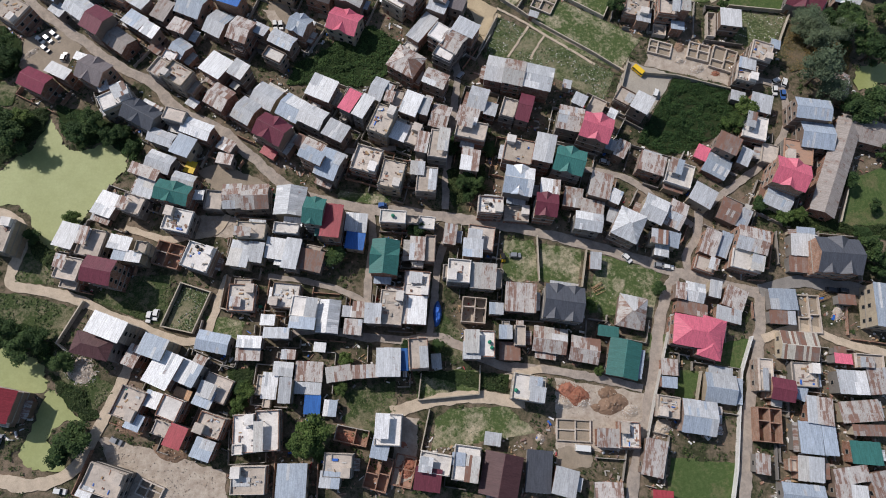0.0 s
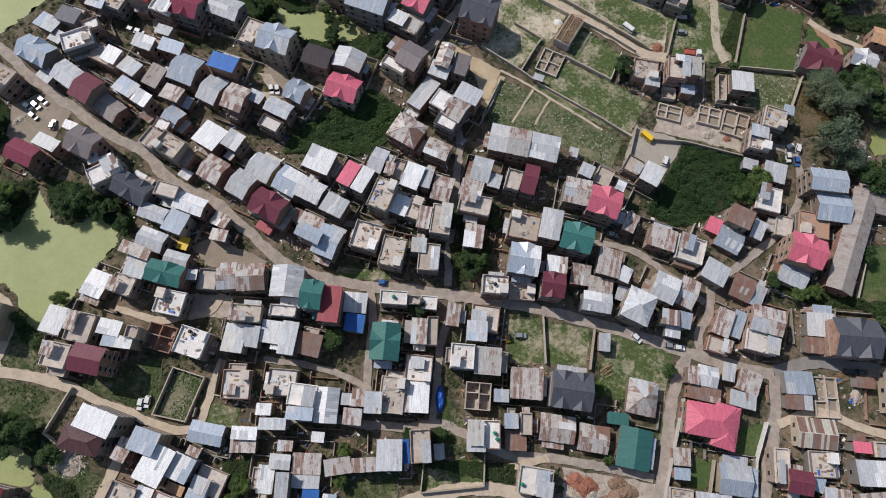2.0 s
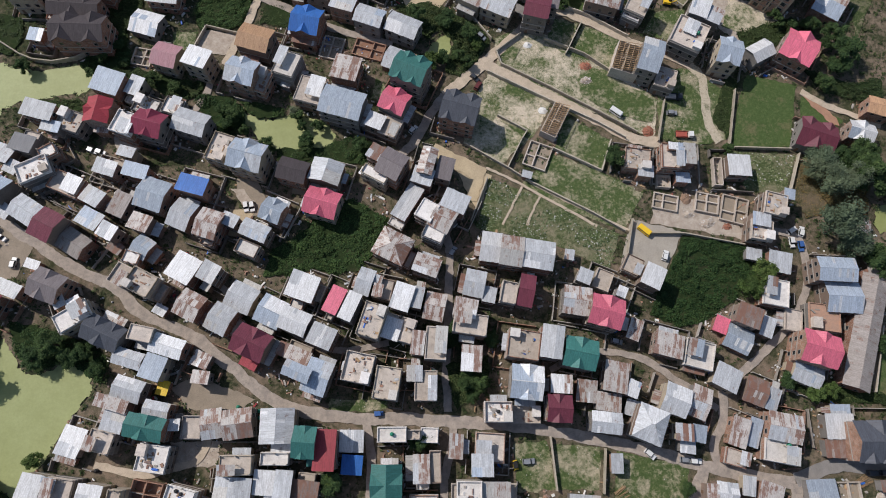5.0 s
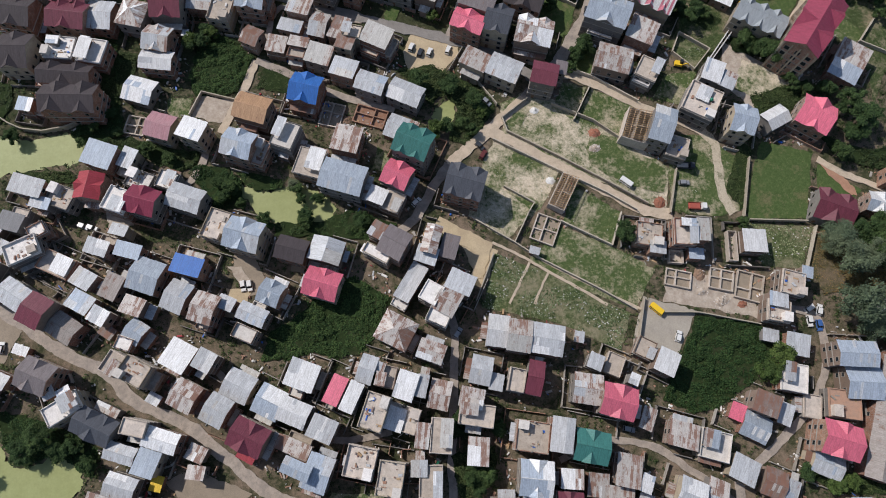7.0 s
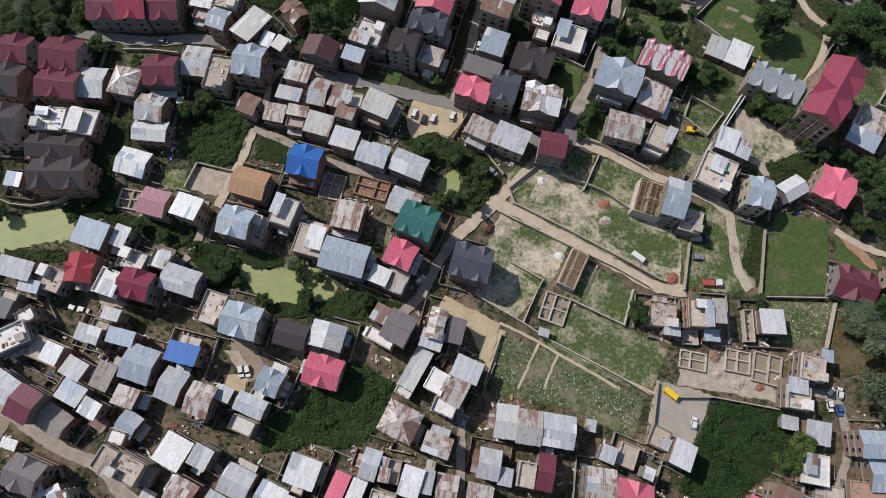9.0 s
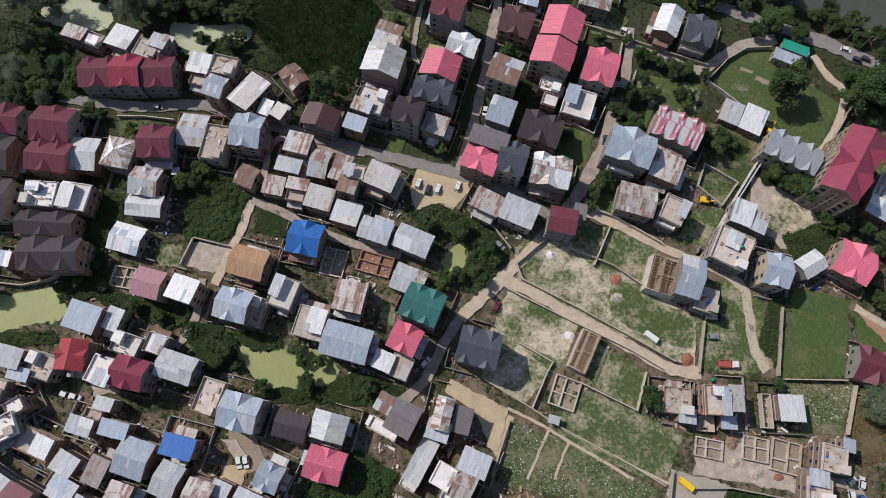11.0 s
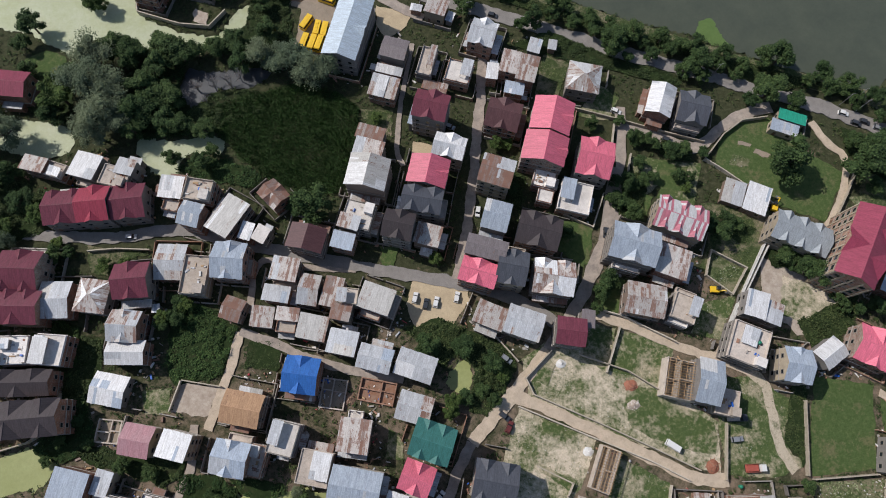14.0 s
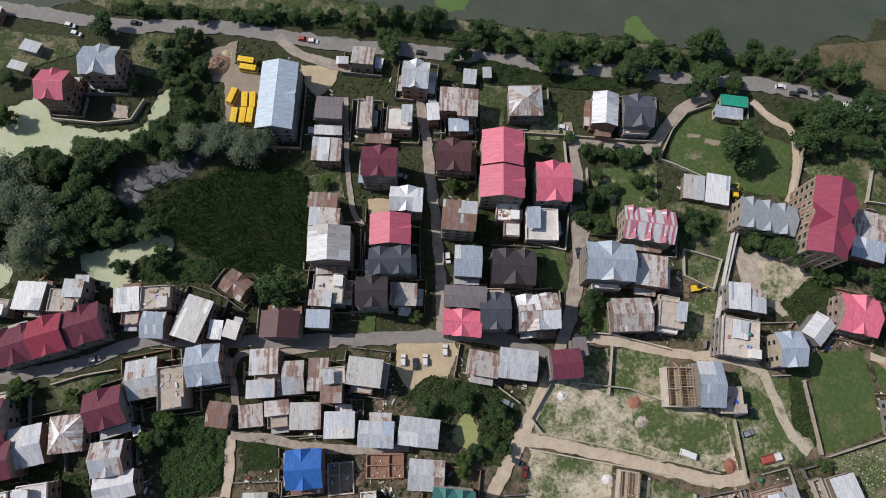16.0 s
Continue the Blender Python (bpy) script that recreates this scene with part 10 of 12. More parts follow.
house(81.15, 191.89, -24.4, [(0, 0, 11.54, 9.66, 0, 2.75, "B", "R", "swn"), (6.44, 0.86, 4.88, 1.84, 90, 1.18, "S", "G", "ew")])
house(91.96, 186.99, -36, [(0, 0, 7.2, 7.63, 0, 2.31, "F", "A", "se"), (-0.19, 4.79, 6, 2.45, 0, 1.2, "F", "C", "ewn"), (-0.29, -4.32, 5.62, 1.51, 0, 1.5, "F", "L", "sew")])
house(141.20, 163.21, -39.0, [(0, 0, 10.95, 11.17, 0, 2.63, "X", "P", "sewn")])
house(105.78, 172.77, -35.7, [(0, 0, 10.52, 11.17, 0, 2.67, "F", "C", "sewn"), (-0.45, 2.26, 4.55, 5.39, -0.1, 3.02, "S", "W", "n")])
house(116.47, 163.98, -23.8, [(0, 0, 7.8, 9.75, 0, 3.21, "X", "B", "sewn")])
house(129.31, 164.84, 21.1, [(0, 0, 8.28, 6.53, 0, 1.88, "B", "W", "sewn")])
house(-64.76, 187.10, -23.8, [(0, 0, 8.37, 8.39, 0, 2.64, "B", "I", "sen"), (11.05, 0.79, 7.97, 7.22, -3, 3.6, "S", "W", "sewn"), (-5.07, -0.15, 4.22, 2.28, 90, 1.12, "S", "G", "ew")])
house(-74.82, 191.92, -18.8, [(0, 0, 6.67, 6.46, 0, 0.4, "U", "C", "swn")])
house(-83.23, 179.97, -26.2, [(0, 0, 9.55, 8.07, 0, 2.62, "S", "B", "swn")])
house(-75.61, 178.60, -28.2, [(0, 0, 4.78, 6.66, 0, 1.9, "S", "G", "en"), (0.06, -4.2, 3.83, 2.24, 0, 0.8, "F", "L", "s")])
house(-72.04, 170.78, -28, [(0, 0, 7.88, 5.8, 0, 1.66, "F", "L", "n"), (-4.51, -0.25, 4.46, 1.64, 90, 0.8, "S", "N", "ewn")])
house(-63.81, 169.63, -26.2, [(0, 0, 6.01, 5.49, 0, 1.75, "F", "L", "s"), (-0.15, 3.45, 3.57, 1.9, 0, 0.8, "S", "N", "ewn")])
house(-85.60, 169.57, -103.9, [(0, 0, 8.58, 7.89, 0, 2.91, "X", "E", "swn"), (4.99, 0.42, 4.77, 1.91, 90, 1.46, "S", "R", "sew")])
house(-77.19, 163.76, -27.7, [(0, 0, 7.54, 7.41, 0, 2.94, "F", "L", "swn")])
house(-69.57, 162.01, -23, [(0, 0, 9.43, 8.45, 0, 3.37, "X", "Q", "se")])
house(-77.81, 155.15, -22.7, [(0, 0, 5.23, 3.65, 0, 2.21, "S", "G", "sewn")])
house(-103.69, 172.05, -22.8, [(0, 0, 10.28, 5.85, 0, 3.04, "S", "G", "sewn")])
house(-100.42, 166.68, -22.6, [(0, 0, 6.19, 3.75, 0, 2.5, "S", "G", "swn"), (0.13, -2.39, 3.09, 1.53, 0, 1.3, "S", "R", "sew")])
house(-94.76, 167.97, -27.4, [(0, 0, 7.71, 6.75, 0, 2.14, "F", "C", "sewn")])
house(-108.11, 161.43, -22.3, [(0, 0, 7.29, 5.72, 0, 2.87, "S", "D", "sw"), (4.47, -0.42, 3.07, 2.15, 90, 1.58, "S", "G", "sew"), (-0.23, 3.83, 5.08, 2.45, 0, 1.68, "F", "C", "ewn")])
house(-100.98, 157.86, 24.6, [(0, 0, 4.76, 4.09, 0, 2.5, "F", "L", "sewn")])
house(-104.70, 152.28, 18.7, [(0, 0, 9.47, 6.51, 0, 2.64, "F", "L", "ewn"), (-0.07, -3.92, 7.49, 1.84, 0, 1.22, "S", "A", "sew")])
house(-96.18, 147.36, -31.1, [(0, 0, 10.58, 6.25, 0, 1.62, "F", "C", "sn")])
house(-57.68, 162.00, -26.1, [(0, 0, 10.79, 7.76, 0, 2.67, "B", "G", "sewn")])
house(-83.57, 150.23, -25.2, [(0, 0, 6.95, 4.83, 0, 2.66, "S", "G", "sew"), (0.43, 3.41, 4.79, 2.48, 0, 1.1, "F", "A", "ew")])
house(-74.63, 147.96, -22.6, [(0, 0, 7.85, 4.53, 0, 2.66, "S", "B", "sewn")])
house(-57.72, 140.82, -22.7, [(0, 0, 9, 5.75, 0, 2.86, "S", "U", "ew"), (-0.26, 3.84, 5.81, 2.42, 0, 1.53, "S", "A", "ewn")])
house(-40.52, 147.19, -23.1, [(0, 0, 10.67, 9.5, 0, 3.6, "X", "B", "sen"), (-10.52, 1.68, 6.49, 9.28, -2.9, 2.09, "F", "C", "swn")])
house(-40.65, 176.70, -23.8, [(0, 0, 9.52, 8.96, 0, 3.43, "X", "B", "sw"), (6.12, 0.29, 4.26, 8.24, -3, 1.99, "F", "C", "sen"), (0.22, 5.14, 6.49, 1.82, 0, 1.62, "F", "C", "ew")])
house(-26.58, 178.50, -27.1, [(0, 0, 7.06, 8.68, 0, 2.92, "F", "L", "wn"), (0.51, -4.96, 3.35, 1.74, 0, 1.1, "S", "A", "sew"), (4.45, 0.29, 4.02, 2.33, 90, 0.9, "S", "R", "ew")])
house(-20.17, 169.07, -23.8, [(0, 0, 8.67, 8.93, 0, 2.14, "F", "C", "sw"), (0.01, 5.44, 7.2, 2.45, 0, 1.12, "S", "N", "n")])
house(-8.03, 174.69, -20.9, [(0, 0, 8.64, 9.14, 0, 2.81, "S", "R", "ew"), (-0.05, -5.21, 8.06, 1.78, 0, 1.31, "S", "G", "sew"), (-0.87, 5.39, 4.17, 2.14, 0, 1.31, "F", "L", "ewn")])
house(9.28, 178.03, -29.5, [(0, 0, 9.78, 8.15, 0, 1.2, "B", "G", "swn")])
house(12.13, 168.28, -31.5, [(0, 0, 11.01, 9.76, 0, 4.84, "X", "T", "sewn")])
house(5.99, 160.24, -34.2, [(0, 0, 8.53, 8.07, 0, 3.17, "X", "P", "wn"), (4.98, -0.03, 6.35, 1.94, 90, 1.48, "S", "G", "se")])
house(-10.37, 161.79, -23.8, [(0, 0, 13.6, 9.81, 0, 3.25, "B", "B", "sn"), (7.49, -0.09, 8.14, 1.88, 90, 1.62, "S", "G", "ew")])
house(-0.90, 155.25, -30.9, [(0, 0, 5.78, 5.54, 0, 2.4, "S", "W", "sn"), (4.98, 0.42, 6.1, 6.58, 0, 1.97, "F", "C", "se")])
house(2.51, 138.99, -36.6, [(0, 0, 7.9, 8.9, 0, 3.26, "B", "Z", "en"), (-5.91, 1.22, 5.64, 5.31, 0, 2.99, "S", "N", "swn")])
house(-3.00, 137.13, -36.4, [(0, 0, 8.26, 3.28, 0, 2.56, "F", "L", "sew"), (-4.64, 0, 2.79, 1.52, 90, 1.53, "S", "B", "ewn")])
house(-27.60, 141.61, -23.2, [(0, 0, 9.22, 7.17, 0, 2.69, "B", "K", "swn")])
house(-17.64, 139.90, -113.4, [(0, 0, 7.49, 9.85, 0, 2.65, "B", "G", "w"), (-0.49, 5.45, 3.46, 1.55, 0, 1.32, "S", "B", "ewn"), (4.35, -0.11, 9.24, 1.72, 90, 1.23, "S", "R", "e")])
house(13.39, 138.60, -112.9, [(0, 0, 9.03, 4.9, 0, 3.23, "B", "R", "sw"), (0.32, 5.58, 5.2, 7.32, 89.3, 2.46, "S", "Z", "sen")])
house(25.93, 154.58, -23.9, [(0, 0, 11.69, 10.24, 0, 3.61, "X", "D", "sewn")])
house(56.57, 149.85, -34.7, [(0, 0, 5.38, 12.02, 0, 1.3, "R", "C", "sewn")])
house(49.13, 139.13, -29.0, [(0, 0, 7.7, 8.84, 0, 0.4, "U", "C", "sewn")])
house(44.09, 132.38, -23.7, [(0, 0, 3.29, 2.39, 0, 1, "S", "G", "sewn")])
house(79.40, 132.23, -16.4, [(0, 0, 8, 7.29, 0, 1.48, "F", "C", "sew"), (2.68, -3.9, 4.98, 4.12, 0, 1.74, "S", "G", "sew"), (-0.45, 4.54, 4.5, 2.29, 0, 0.84, "S", "R", "ewn")])
house(90.61, 129.25, -12.3, [(-1.7, 1.2, 6.4, 8.2, 0, 2.5, "F", "C", "swn"), (3.5, 2.0, 3.9, 7.4, 0, 2.9, "S", "A", "en"), (-1.2, 3.6, 4.6, 2.6, 0, 3.35, "S", "W", "sewn"), (2.6, -4.6, 4.6, 3.6, 0, 1.5, "S", "B", "sew"), (-2.6, -5.2, 4.4, 4.2, 0, 0.7, "U", "C", "sew")])
house(109.57, 124.96, -11.3, [(0.6, 0.6, 7.2, 7.4, 0, 2, "S", "W", "sen"), (-4.6, -0.31, 2.8, 9.6, 0, 0.9, "U", "C", "swn")])
house(138.71, 132.36, -29.1, [(0, 0, 11.97, 10.44, 0, 1.66, "X", "M", "swn"), (6.58, 0.93, 4.7, 1.69, 90, 0.93, "F", "C", "sew")])
house(153.10, 131.60, -25.0, [(0, 0, 8.2, 6.6, 0, 1.9, "X", "W", "swn")])
house(162.50, 139.30, -25.0, [(0, 0, 8.6, 6.4, 0, 1.9, "B", "O", "swn")])
house(84.43, 167.96, -27.1, [(0, 0, 8.95, 11.04, 0, 2, "R", "C", "swn"), (6.41, 0.7, 7.06, 12.46, 0, 3.4, "B", "B", "sen"), (13.53, -3.21, 6.41, 7.33, 0, 1.8, "F", "C", "sen")])
house(-46.60, 331.97, -28.2, [(0, 0, 8.91, 10.26, 0, 3.64, "X", "P", "se"), (-5.35, 0.89, 4.98, 2.29, 90, 1, "S", "B", "ewn"), (0.58, 6.05, 5.25, 2.35, 0, 0.8, "S", "B", "ewn")])
house(-31.03, 334.60, -26.0, [(0, 0, 11.81, 10.13, 0, 3.49, "X", "B", "sew"), (-0.99, 5.95, 5.72, 2.26, 0, 1, "F", "L", "ewn")])
house(-51.43, 354.62, -42.1, [(0, 0, 6.27, 4.22, 0, 1, "S", "G", "sewn")])
house(-57.23, 349.30, -41.8, [(0, 0, 5.8, 3.3, 0, 1, "S", "G", "sewn")])
house(-59.13, 372.43, -37.5, [(0, 0, 4.67, 5.41, 0, 1, "S", "G", "sewn")])
house(15.02, 299.53, -117.2, [(0, 0, 23.33, 11.42, 0, 3.59, "l", "b", "sen"), (-12.44, -0.1, 10.34, 2.06, 90, 1.1, "S", "R", "ewn")], wall=2)
house(28.23, 290.13, -28.6, [(0, 0, 8.54, 7.56, 0, 2.59, "B", "Z", "e"), (-4.85, -0.49, 4.03, 1.66, 90, 0.9, "S", "A", "ewn"), (-0.2, 4.36, 5.92, 1.66, 0, 0.8, "S", "R", "ewn")])
house(25.04, 284.75, -27.5, [(0, 0, 8.86, 3.14, 0, 1.3, "S", "W", "se"), (-5.32, 0.07, 2.2, 2.27, 90, 1.1, "S", "A", "ewn"), (0.12, 2.17, 6.86, 1.7, 0, 0.9, "S", "N", "ew")])
house(21.96, 277.77, -28.5, [(0, 0, 9.11, 7.65, 0, 2.1, "S", "R", "sewn"), (-0.82, -0.17, 3.5, 7.64, 0, 2.2, "S", "W", "sn")])
house(37.65, 284.20, -27.4, [(0, 0, 4.95, 10.27, 0, 1.8, "F", "C", "sw"), (3.03, 0.1, 5.61, 1.61, 90, 0.8, "S", "G", "sew"), (-0.22, 6.03, 2.36, 2.29, 0, 0.8, "S", "R", "ewn")])
house(46.96, 278.17, -28.4, [(0, 0, 8.12, 7.87, 0, 1.76, "F", "L", "sewn")])
house(45.69, 304.04, -30.9, [(0, 0, 7.39, 6.81, 0, 1.85, "S", "R", "sn")])
house(39.21, 306.86, -25.2, [(0, 0, 4.06, 2.99, 0, 1, "S", "W", "swn")])
house(49.65, 300.79, -36.5, [(0, 0, 2.61, 3.81, 0, 1, "S", "W", "sen")])
house(57.68, 288.83, -30.7, [(0, 0, 8.69, 9.53, 0, 2.92, "X", "G", "sn"), (5.25, 0.26, 7.58, 2.31, 90, 1.1, "S", "G", "sew"), (-4.91, -0.73, 5.51, 1.62, 90, 1, "S", "R", "ewn")])
house(34.28, 263.93, -27.4, [(0, 0, 10.62, 9.34, 0, 4.86, "X", "M", "se"), (-1.82, 12.43, 8.41, 3.86, -1.1, 1.05, "S", "N", "ewn"), (-5.93, -0.35, 7.33, 1.74, 90, 1.98, "S", "B", "ewn")])
house(57.70, 275.92, -21.6, [(0, 0, 3.93, 6.4, 0, 1.84, "S", "W", "sw"), (0.13, 4.22, 2.72, 2.54, 0, 0.97, "S", "B", "wn")])
house(63.53, 276.33, -28.3, [(0, 0, 6.08, 8.07, 0, 2.92, "S", "R", "sn"), (5.94, -0.86, 6.43, 9.26, 0, 2.92, "S", "R", "en")])
house(62.90, 268.01, -25.0, [(0, 0, 6.4, 4.74, 0, 2.05, "S", "B", "sw"), (3.8, -0.18, 3.41, 1.71, 90, 0.9, "S", "R", "sw")])
house(85.74, 266.17, -24.7, [(0, 0, 10.82, 10.53, 0, 2.48, "H", "R", "sew"), (-0.35, 5.97, 6.9, 1.91, 0, 0.9, "F", "C", "ewn")])
house(69.93, 252.76, -27.1, [(0, 0, 11.45, 12.51, 90, 4.49, "L", "P", "en"), (-0.01, -10.93, 9.95, 13.31, 90, 4.19, "L", "P", "sew")])
house(56.33, 258.31, -28.3, [(0, 0, 10.75, 10.24, 0, 3.0, "X", "V", "swn"), (6.25, 0.21, 8.53, 2.25, 90, 1.1, "S", "N", "sew")])
house(79.55, 237.16, -27.1, [(0, 0, 10.65, 12.57, 0, 3.53, "X", "P", "sewn")])
house(107.41, 252.80, -122, [(0, 0, 11.37, 8.35, 0, 2.57, "B", "W", "n"), (6.73, 0.47, 5.21, 2.59, 90, 1.18, "S", "N", "sew"), (0, -4.78, 9.4, 1.7, 0, 1.08, "S", "N", "sew"), (-6.31, 0.41, 5.27, 1.74, 90, 1.38, "S", "R", "ewn")])
house(116.50, 247.60, -27.8, [(0, 0, 9.84, 11.01, 0, 2.55, "X", "D", "sewn"), (-0.22, -6.01, 8, 1.51, 0, 1.38, "F", "C", "sew")])
house(74.72, 283.54, -30.5, [(0, 0, 4.41, 5.48, 0, 1, "S", "G", "sewn")])
house(80.58, 282.46, -24.7, [(0, 0, 2.96, 4.23, 0, 1, "S", "G", "sewn")])
house(147.40, 237.00, -33.1, [(0.4, 2.0, 9.0, 4.1, 0, 1.45, "S", "J", "ewn"), (-1.0, -2.15, 9.0, 4.3, 0, 1.2, "S", "B", "sew")])
house(-71.71, 270.62, -28.0, [(0, 0, 8.16, 8.37, 0, 2.64, "S", "W", "wn"), (-0.32, -4.72, 4.72, 1.57, 0, 1.1, "F", "A", "sew"), (0.85, 4.69, 3.79, 1.51, 0, 0.8, "S", "N", "ewn")])
house(-60.06, 267.54, -27.1, [(0, 0, 5.76, 5.42, 0, 2.66, "S", "G", "ew"), (-2.14, -3.57, 8.48, 6.37, -0.9, 2.44, "F", "C", "e"), (0.15, 3.6, 4.08, 2.28, 0, 1.33, "S", "G", "ewn")])
house(-47.82, 258.36, -20.1, [(0, 0, 7.16, 7.06, 0, 2.22, "S", "W", "s"), (9.62, -1, 8.14, 6.69, -2.1, 3.34, "F", "A", "en"), (-0.22, 4.39, 5.1, 2.21, 0, 0.91, "S", "N", "ewn"), (-4.6, -0.58, 3.9, 2.55, 90, 1.11, "S", "N", "ewn")])
house(-42.17, 246.88, -27.1, [(0, 0, 6.51, 7.44, 0, 3.62, "B", "B", "sw")])
house(-49.02, 253.14, -25.1, [(0, 0, 4.94, 3.63, 0, 1.52, "F", "C", "ew"), (-0.22, -2.52, 3.68, 1.91, 0, 1.11, "S", "B", "sew")])
house(-32.03, 244.34, -42.7, [(0, 0, 7.71, 12.4, 0, 3.09, "S", "A", "sen"), (-4.82, 0.43, 8.56, 2.43, 90, 1.9, "S", "A", "ewn")])
house(-27.74, 239.08, -30.1, [(0, 0, 3.91, 5.47, 0, 2.5, "S", "W", "swn")])
house(-23.71, 237.19, -39.9, [(0, 0, 4.28, 5.07, 0, 2.5, "S", "L", "se"), (-0.03, 3.19, 2.52, 1.8, 0, 1.4, "S", "G", "ewn")])
house(-18.10, 248.86, -59.2, [(0, 0, 7.92, 6.73, 0, 2.42, "X", "N", "sewn")])
house(10.94, 246.85, -114.5, [(0, 0, 10.34, 12.22, 0, 4.81, "B", "A", "sn"), (6.09, -0.05, 9.08, 2.34, 90, 2.15, "S", "R", "sew")])
house(14.49, 262.15, -28.5, [(0, 0, 8.88, 5.08, 0, 2.55, "S", "N", "ewn"), (1.38, -5.92, 9.15, 5.72, 0, 3.31, "S", "R", "ew")])
house(5.49, 235.83, -28.4, [(0, 0, 8.77, 7.95, 0, 3.11, "F", "L", "swn"), (-1.83, -2.97, 6.46, 4.59, 0, 3.58, "S", "R", "w"), (5.32, 0.09, 7.19, 2.36, 90, 1.66, "S", "R", "sew")])
house(-0.56, 229.49, -27.3, [(0, 0, 6.78, 5.21, 0, 2.71, "S", "B", "sew")])
house(-10.71, 232.40, -116.5, [(0, 0, 7.69, 10.93, 0, 3.1, "B", "V", "sen"), (-4.85, 0.16, 9.82, 2.51, 90, 1.45, "S", "N", "ewn")])
house(28.72, 244.05, -25.3, [(0, 0, 9.44, 11.95, 90, 3.95, "L", "P", "ewn")])
house(24.77, 235.31, -23.2, [(0, 0, 12.09, 7.8, 0, 4.1, "X", "D", "se"), (6.57, 0, 6.08, 1.55, 90, 1.9, "F", "A", "sew"), (-6.78, -0.38, 4.78, 1.97, 90, 1.9, "S", "G", "ewn")])
house(36.90, 250.68, -28.4, [(0, 0, 9.83, 7.6, 0, 3.83, "X", "W", "sew"), (0.24, 4.85, 4.75, 2.59, 0, 1.82, "S", "R", "ewn")])
house(16.37, 229.26, -25.3, [(0, 0, 9.02, 8.58, 0, 4.15, "X", "K", "sw")])
house(24.32, 225.53, -28.4, [(0, 0, 7.77, 6.6, 0, 2.69, "S", "R", "n"), (4.65, 0.01, 4.99, 2.03, 90, 1.44, "S", "A", "sew"), (0.48, -4.29, 3.61, 2.47, 0, 1.14, "S", "A", "sew")])
house(48.58, 238.87, -30.5, [(0, 0, 10.11, 9.3, 0, 4.54, "B", "N", "sew"), (0.22, 5.21, 7.88, 1.61, 0, 2.07, "S", "R", "ewn")])
house(63.64, 235.50, -28.3, [(0, 0, 6.82, 5.79, 0, 1.88, "F", "L", "ewn"), (1.44, -5.3, 4.74, 4.27, 0, 1.69, "F", "L", "sew"), (3.92, 0.08, 3.35, 1.52, 90, 0.99, "F", "L", "ew")])
house(71.33, 227.62, -27.3, [(0, 0, 9.8, 9.95, 0, 1.72, "F", "L", "sewn"), (5.41, -0.47, 4.74, 1.51, 90, 0.96, "S", "B", "sew")])
house(45.09, 225.77, -28.4, [(0, 0, 7.97, 9.3, 0, 3.85, "B", "B", "ewn"), (-0.05, -5.19, 7.4, 1.58, 0, 2.17, "S", "G", "sew")])
house(56.64, 218.91, -28.4, [(0, 0, 12.87, 10.24, 0, 3.05, "X", "K", "sewn")])
house(39.58, 216.59, -28.5, [(0, 0, 12, 6.29, 0, 4.24, "B", "Z", "wn")])
house(35.82, 210.46, -30.5, [(0, 0, 10.9, 7.44, 0, 3.54, "X", "P", "sw")])
house(82.16, 207.94, -29.4, [(0, 0, 14.08, 11.13, 0, 4, "X", "B", "wn"), (0.03, -6.19, 8.22, 1.75, 0, 1.9, "F", "L", "sew")])
house(92.81, 200.73, -33.6, [(0, 0, 9.35, 9.76, 0, 2.9, "S", "R", "n"), (-0.33, -5.62, 6.43, 1.97, 0, 1.25, "S", "R", "sew"), (5.61, -0.49, 7, 2.37, 90, 1.55, "S", "G", "sew")])
house(99.19, 212.97, -33.5, [(0, 0, 15.35, 10.21, 0, 3.16, "M", "i", "ewn"), (1.02, -5.91, 8.59, 2.11, 0, 1.58, "S", "R", "sew")])
house(121.10, 218.51, -33.4, [(0, 0, 6.7, 8.08, 0, 1.05, "S", "A", "swn"), (7.15, 0.1, 7.41, 9.69, -2.1, 1.29, "S", "W", "sen")])
house(133.16, 200.11, -37.6, [(0, 0, 16.98, 9.5, 0, 3.08, "M", "c", "sewn")], wall=1)
house(145.90, 191.43, -132.7, [(0, 0, 24.16, 11.85, 0, 5.45, "X", "Q", "sewn")], wall=3)
house(162.34, 183.95, -40.7, [(0, 0, 10.32, 9.12, 0, 1.82, "S", "R", "en"), (-0.06, -7.6, 9.85, 6.58, 0, 1.82, "S", "B", "sew"), (-5.72, 0.47, 4.23, 1.63, 90, 1, "S", "N", "ewn")])
house(112.57, 183.14, -30.6, [(0, 0, 6.44, 7.93, 0, 2.59, "S", "W", "swn"), (5.41, -0.89, 5.37, 6.98, -5.1, 2.3, "S", "G", "sen")])
house(-79.15, 258.61, -8, [(0, 0, 11.09, 10.52, 0, 2.57, "X", "M", "sw"), (9.27, -0.17, 9.36, 10.85, 0, 2.95, "X", "S", "sn"), (18.99, 0.14, 9.99, 10.87, 1.2, 2.61, "X", "M", "sen"), (-0.27, 6.06, 5.52, 2.1, 0, 1.38, "S", "A", "ewn")])
house(-86.99, 275.00, -26.5, [(0, 0, 7.47, 5.12, 0, 2.49, "S", "R", "swn")])
house(-81.73, 272.27, -31.2, [(0, 0, 6.75, 4.64, 0, 1.93, "F", "C", "sen")])
house(-93.23, 304.49, -18.5, [(0, 0, 12.61, 8.97, 0, 2.64, "B", "Q", "ewn"), (0.63, -5.43, 6.47, 2.4, 0, 1, "S", "G", "sew")])

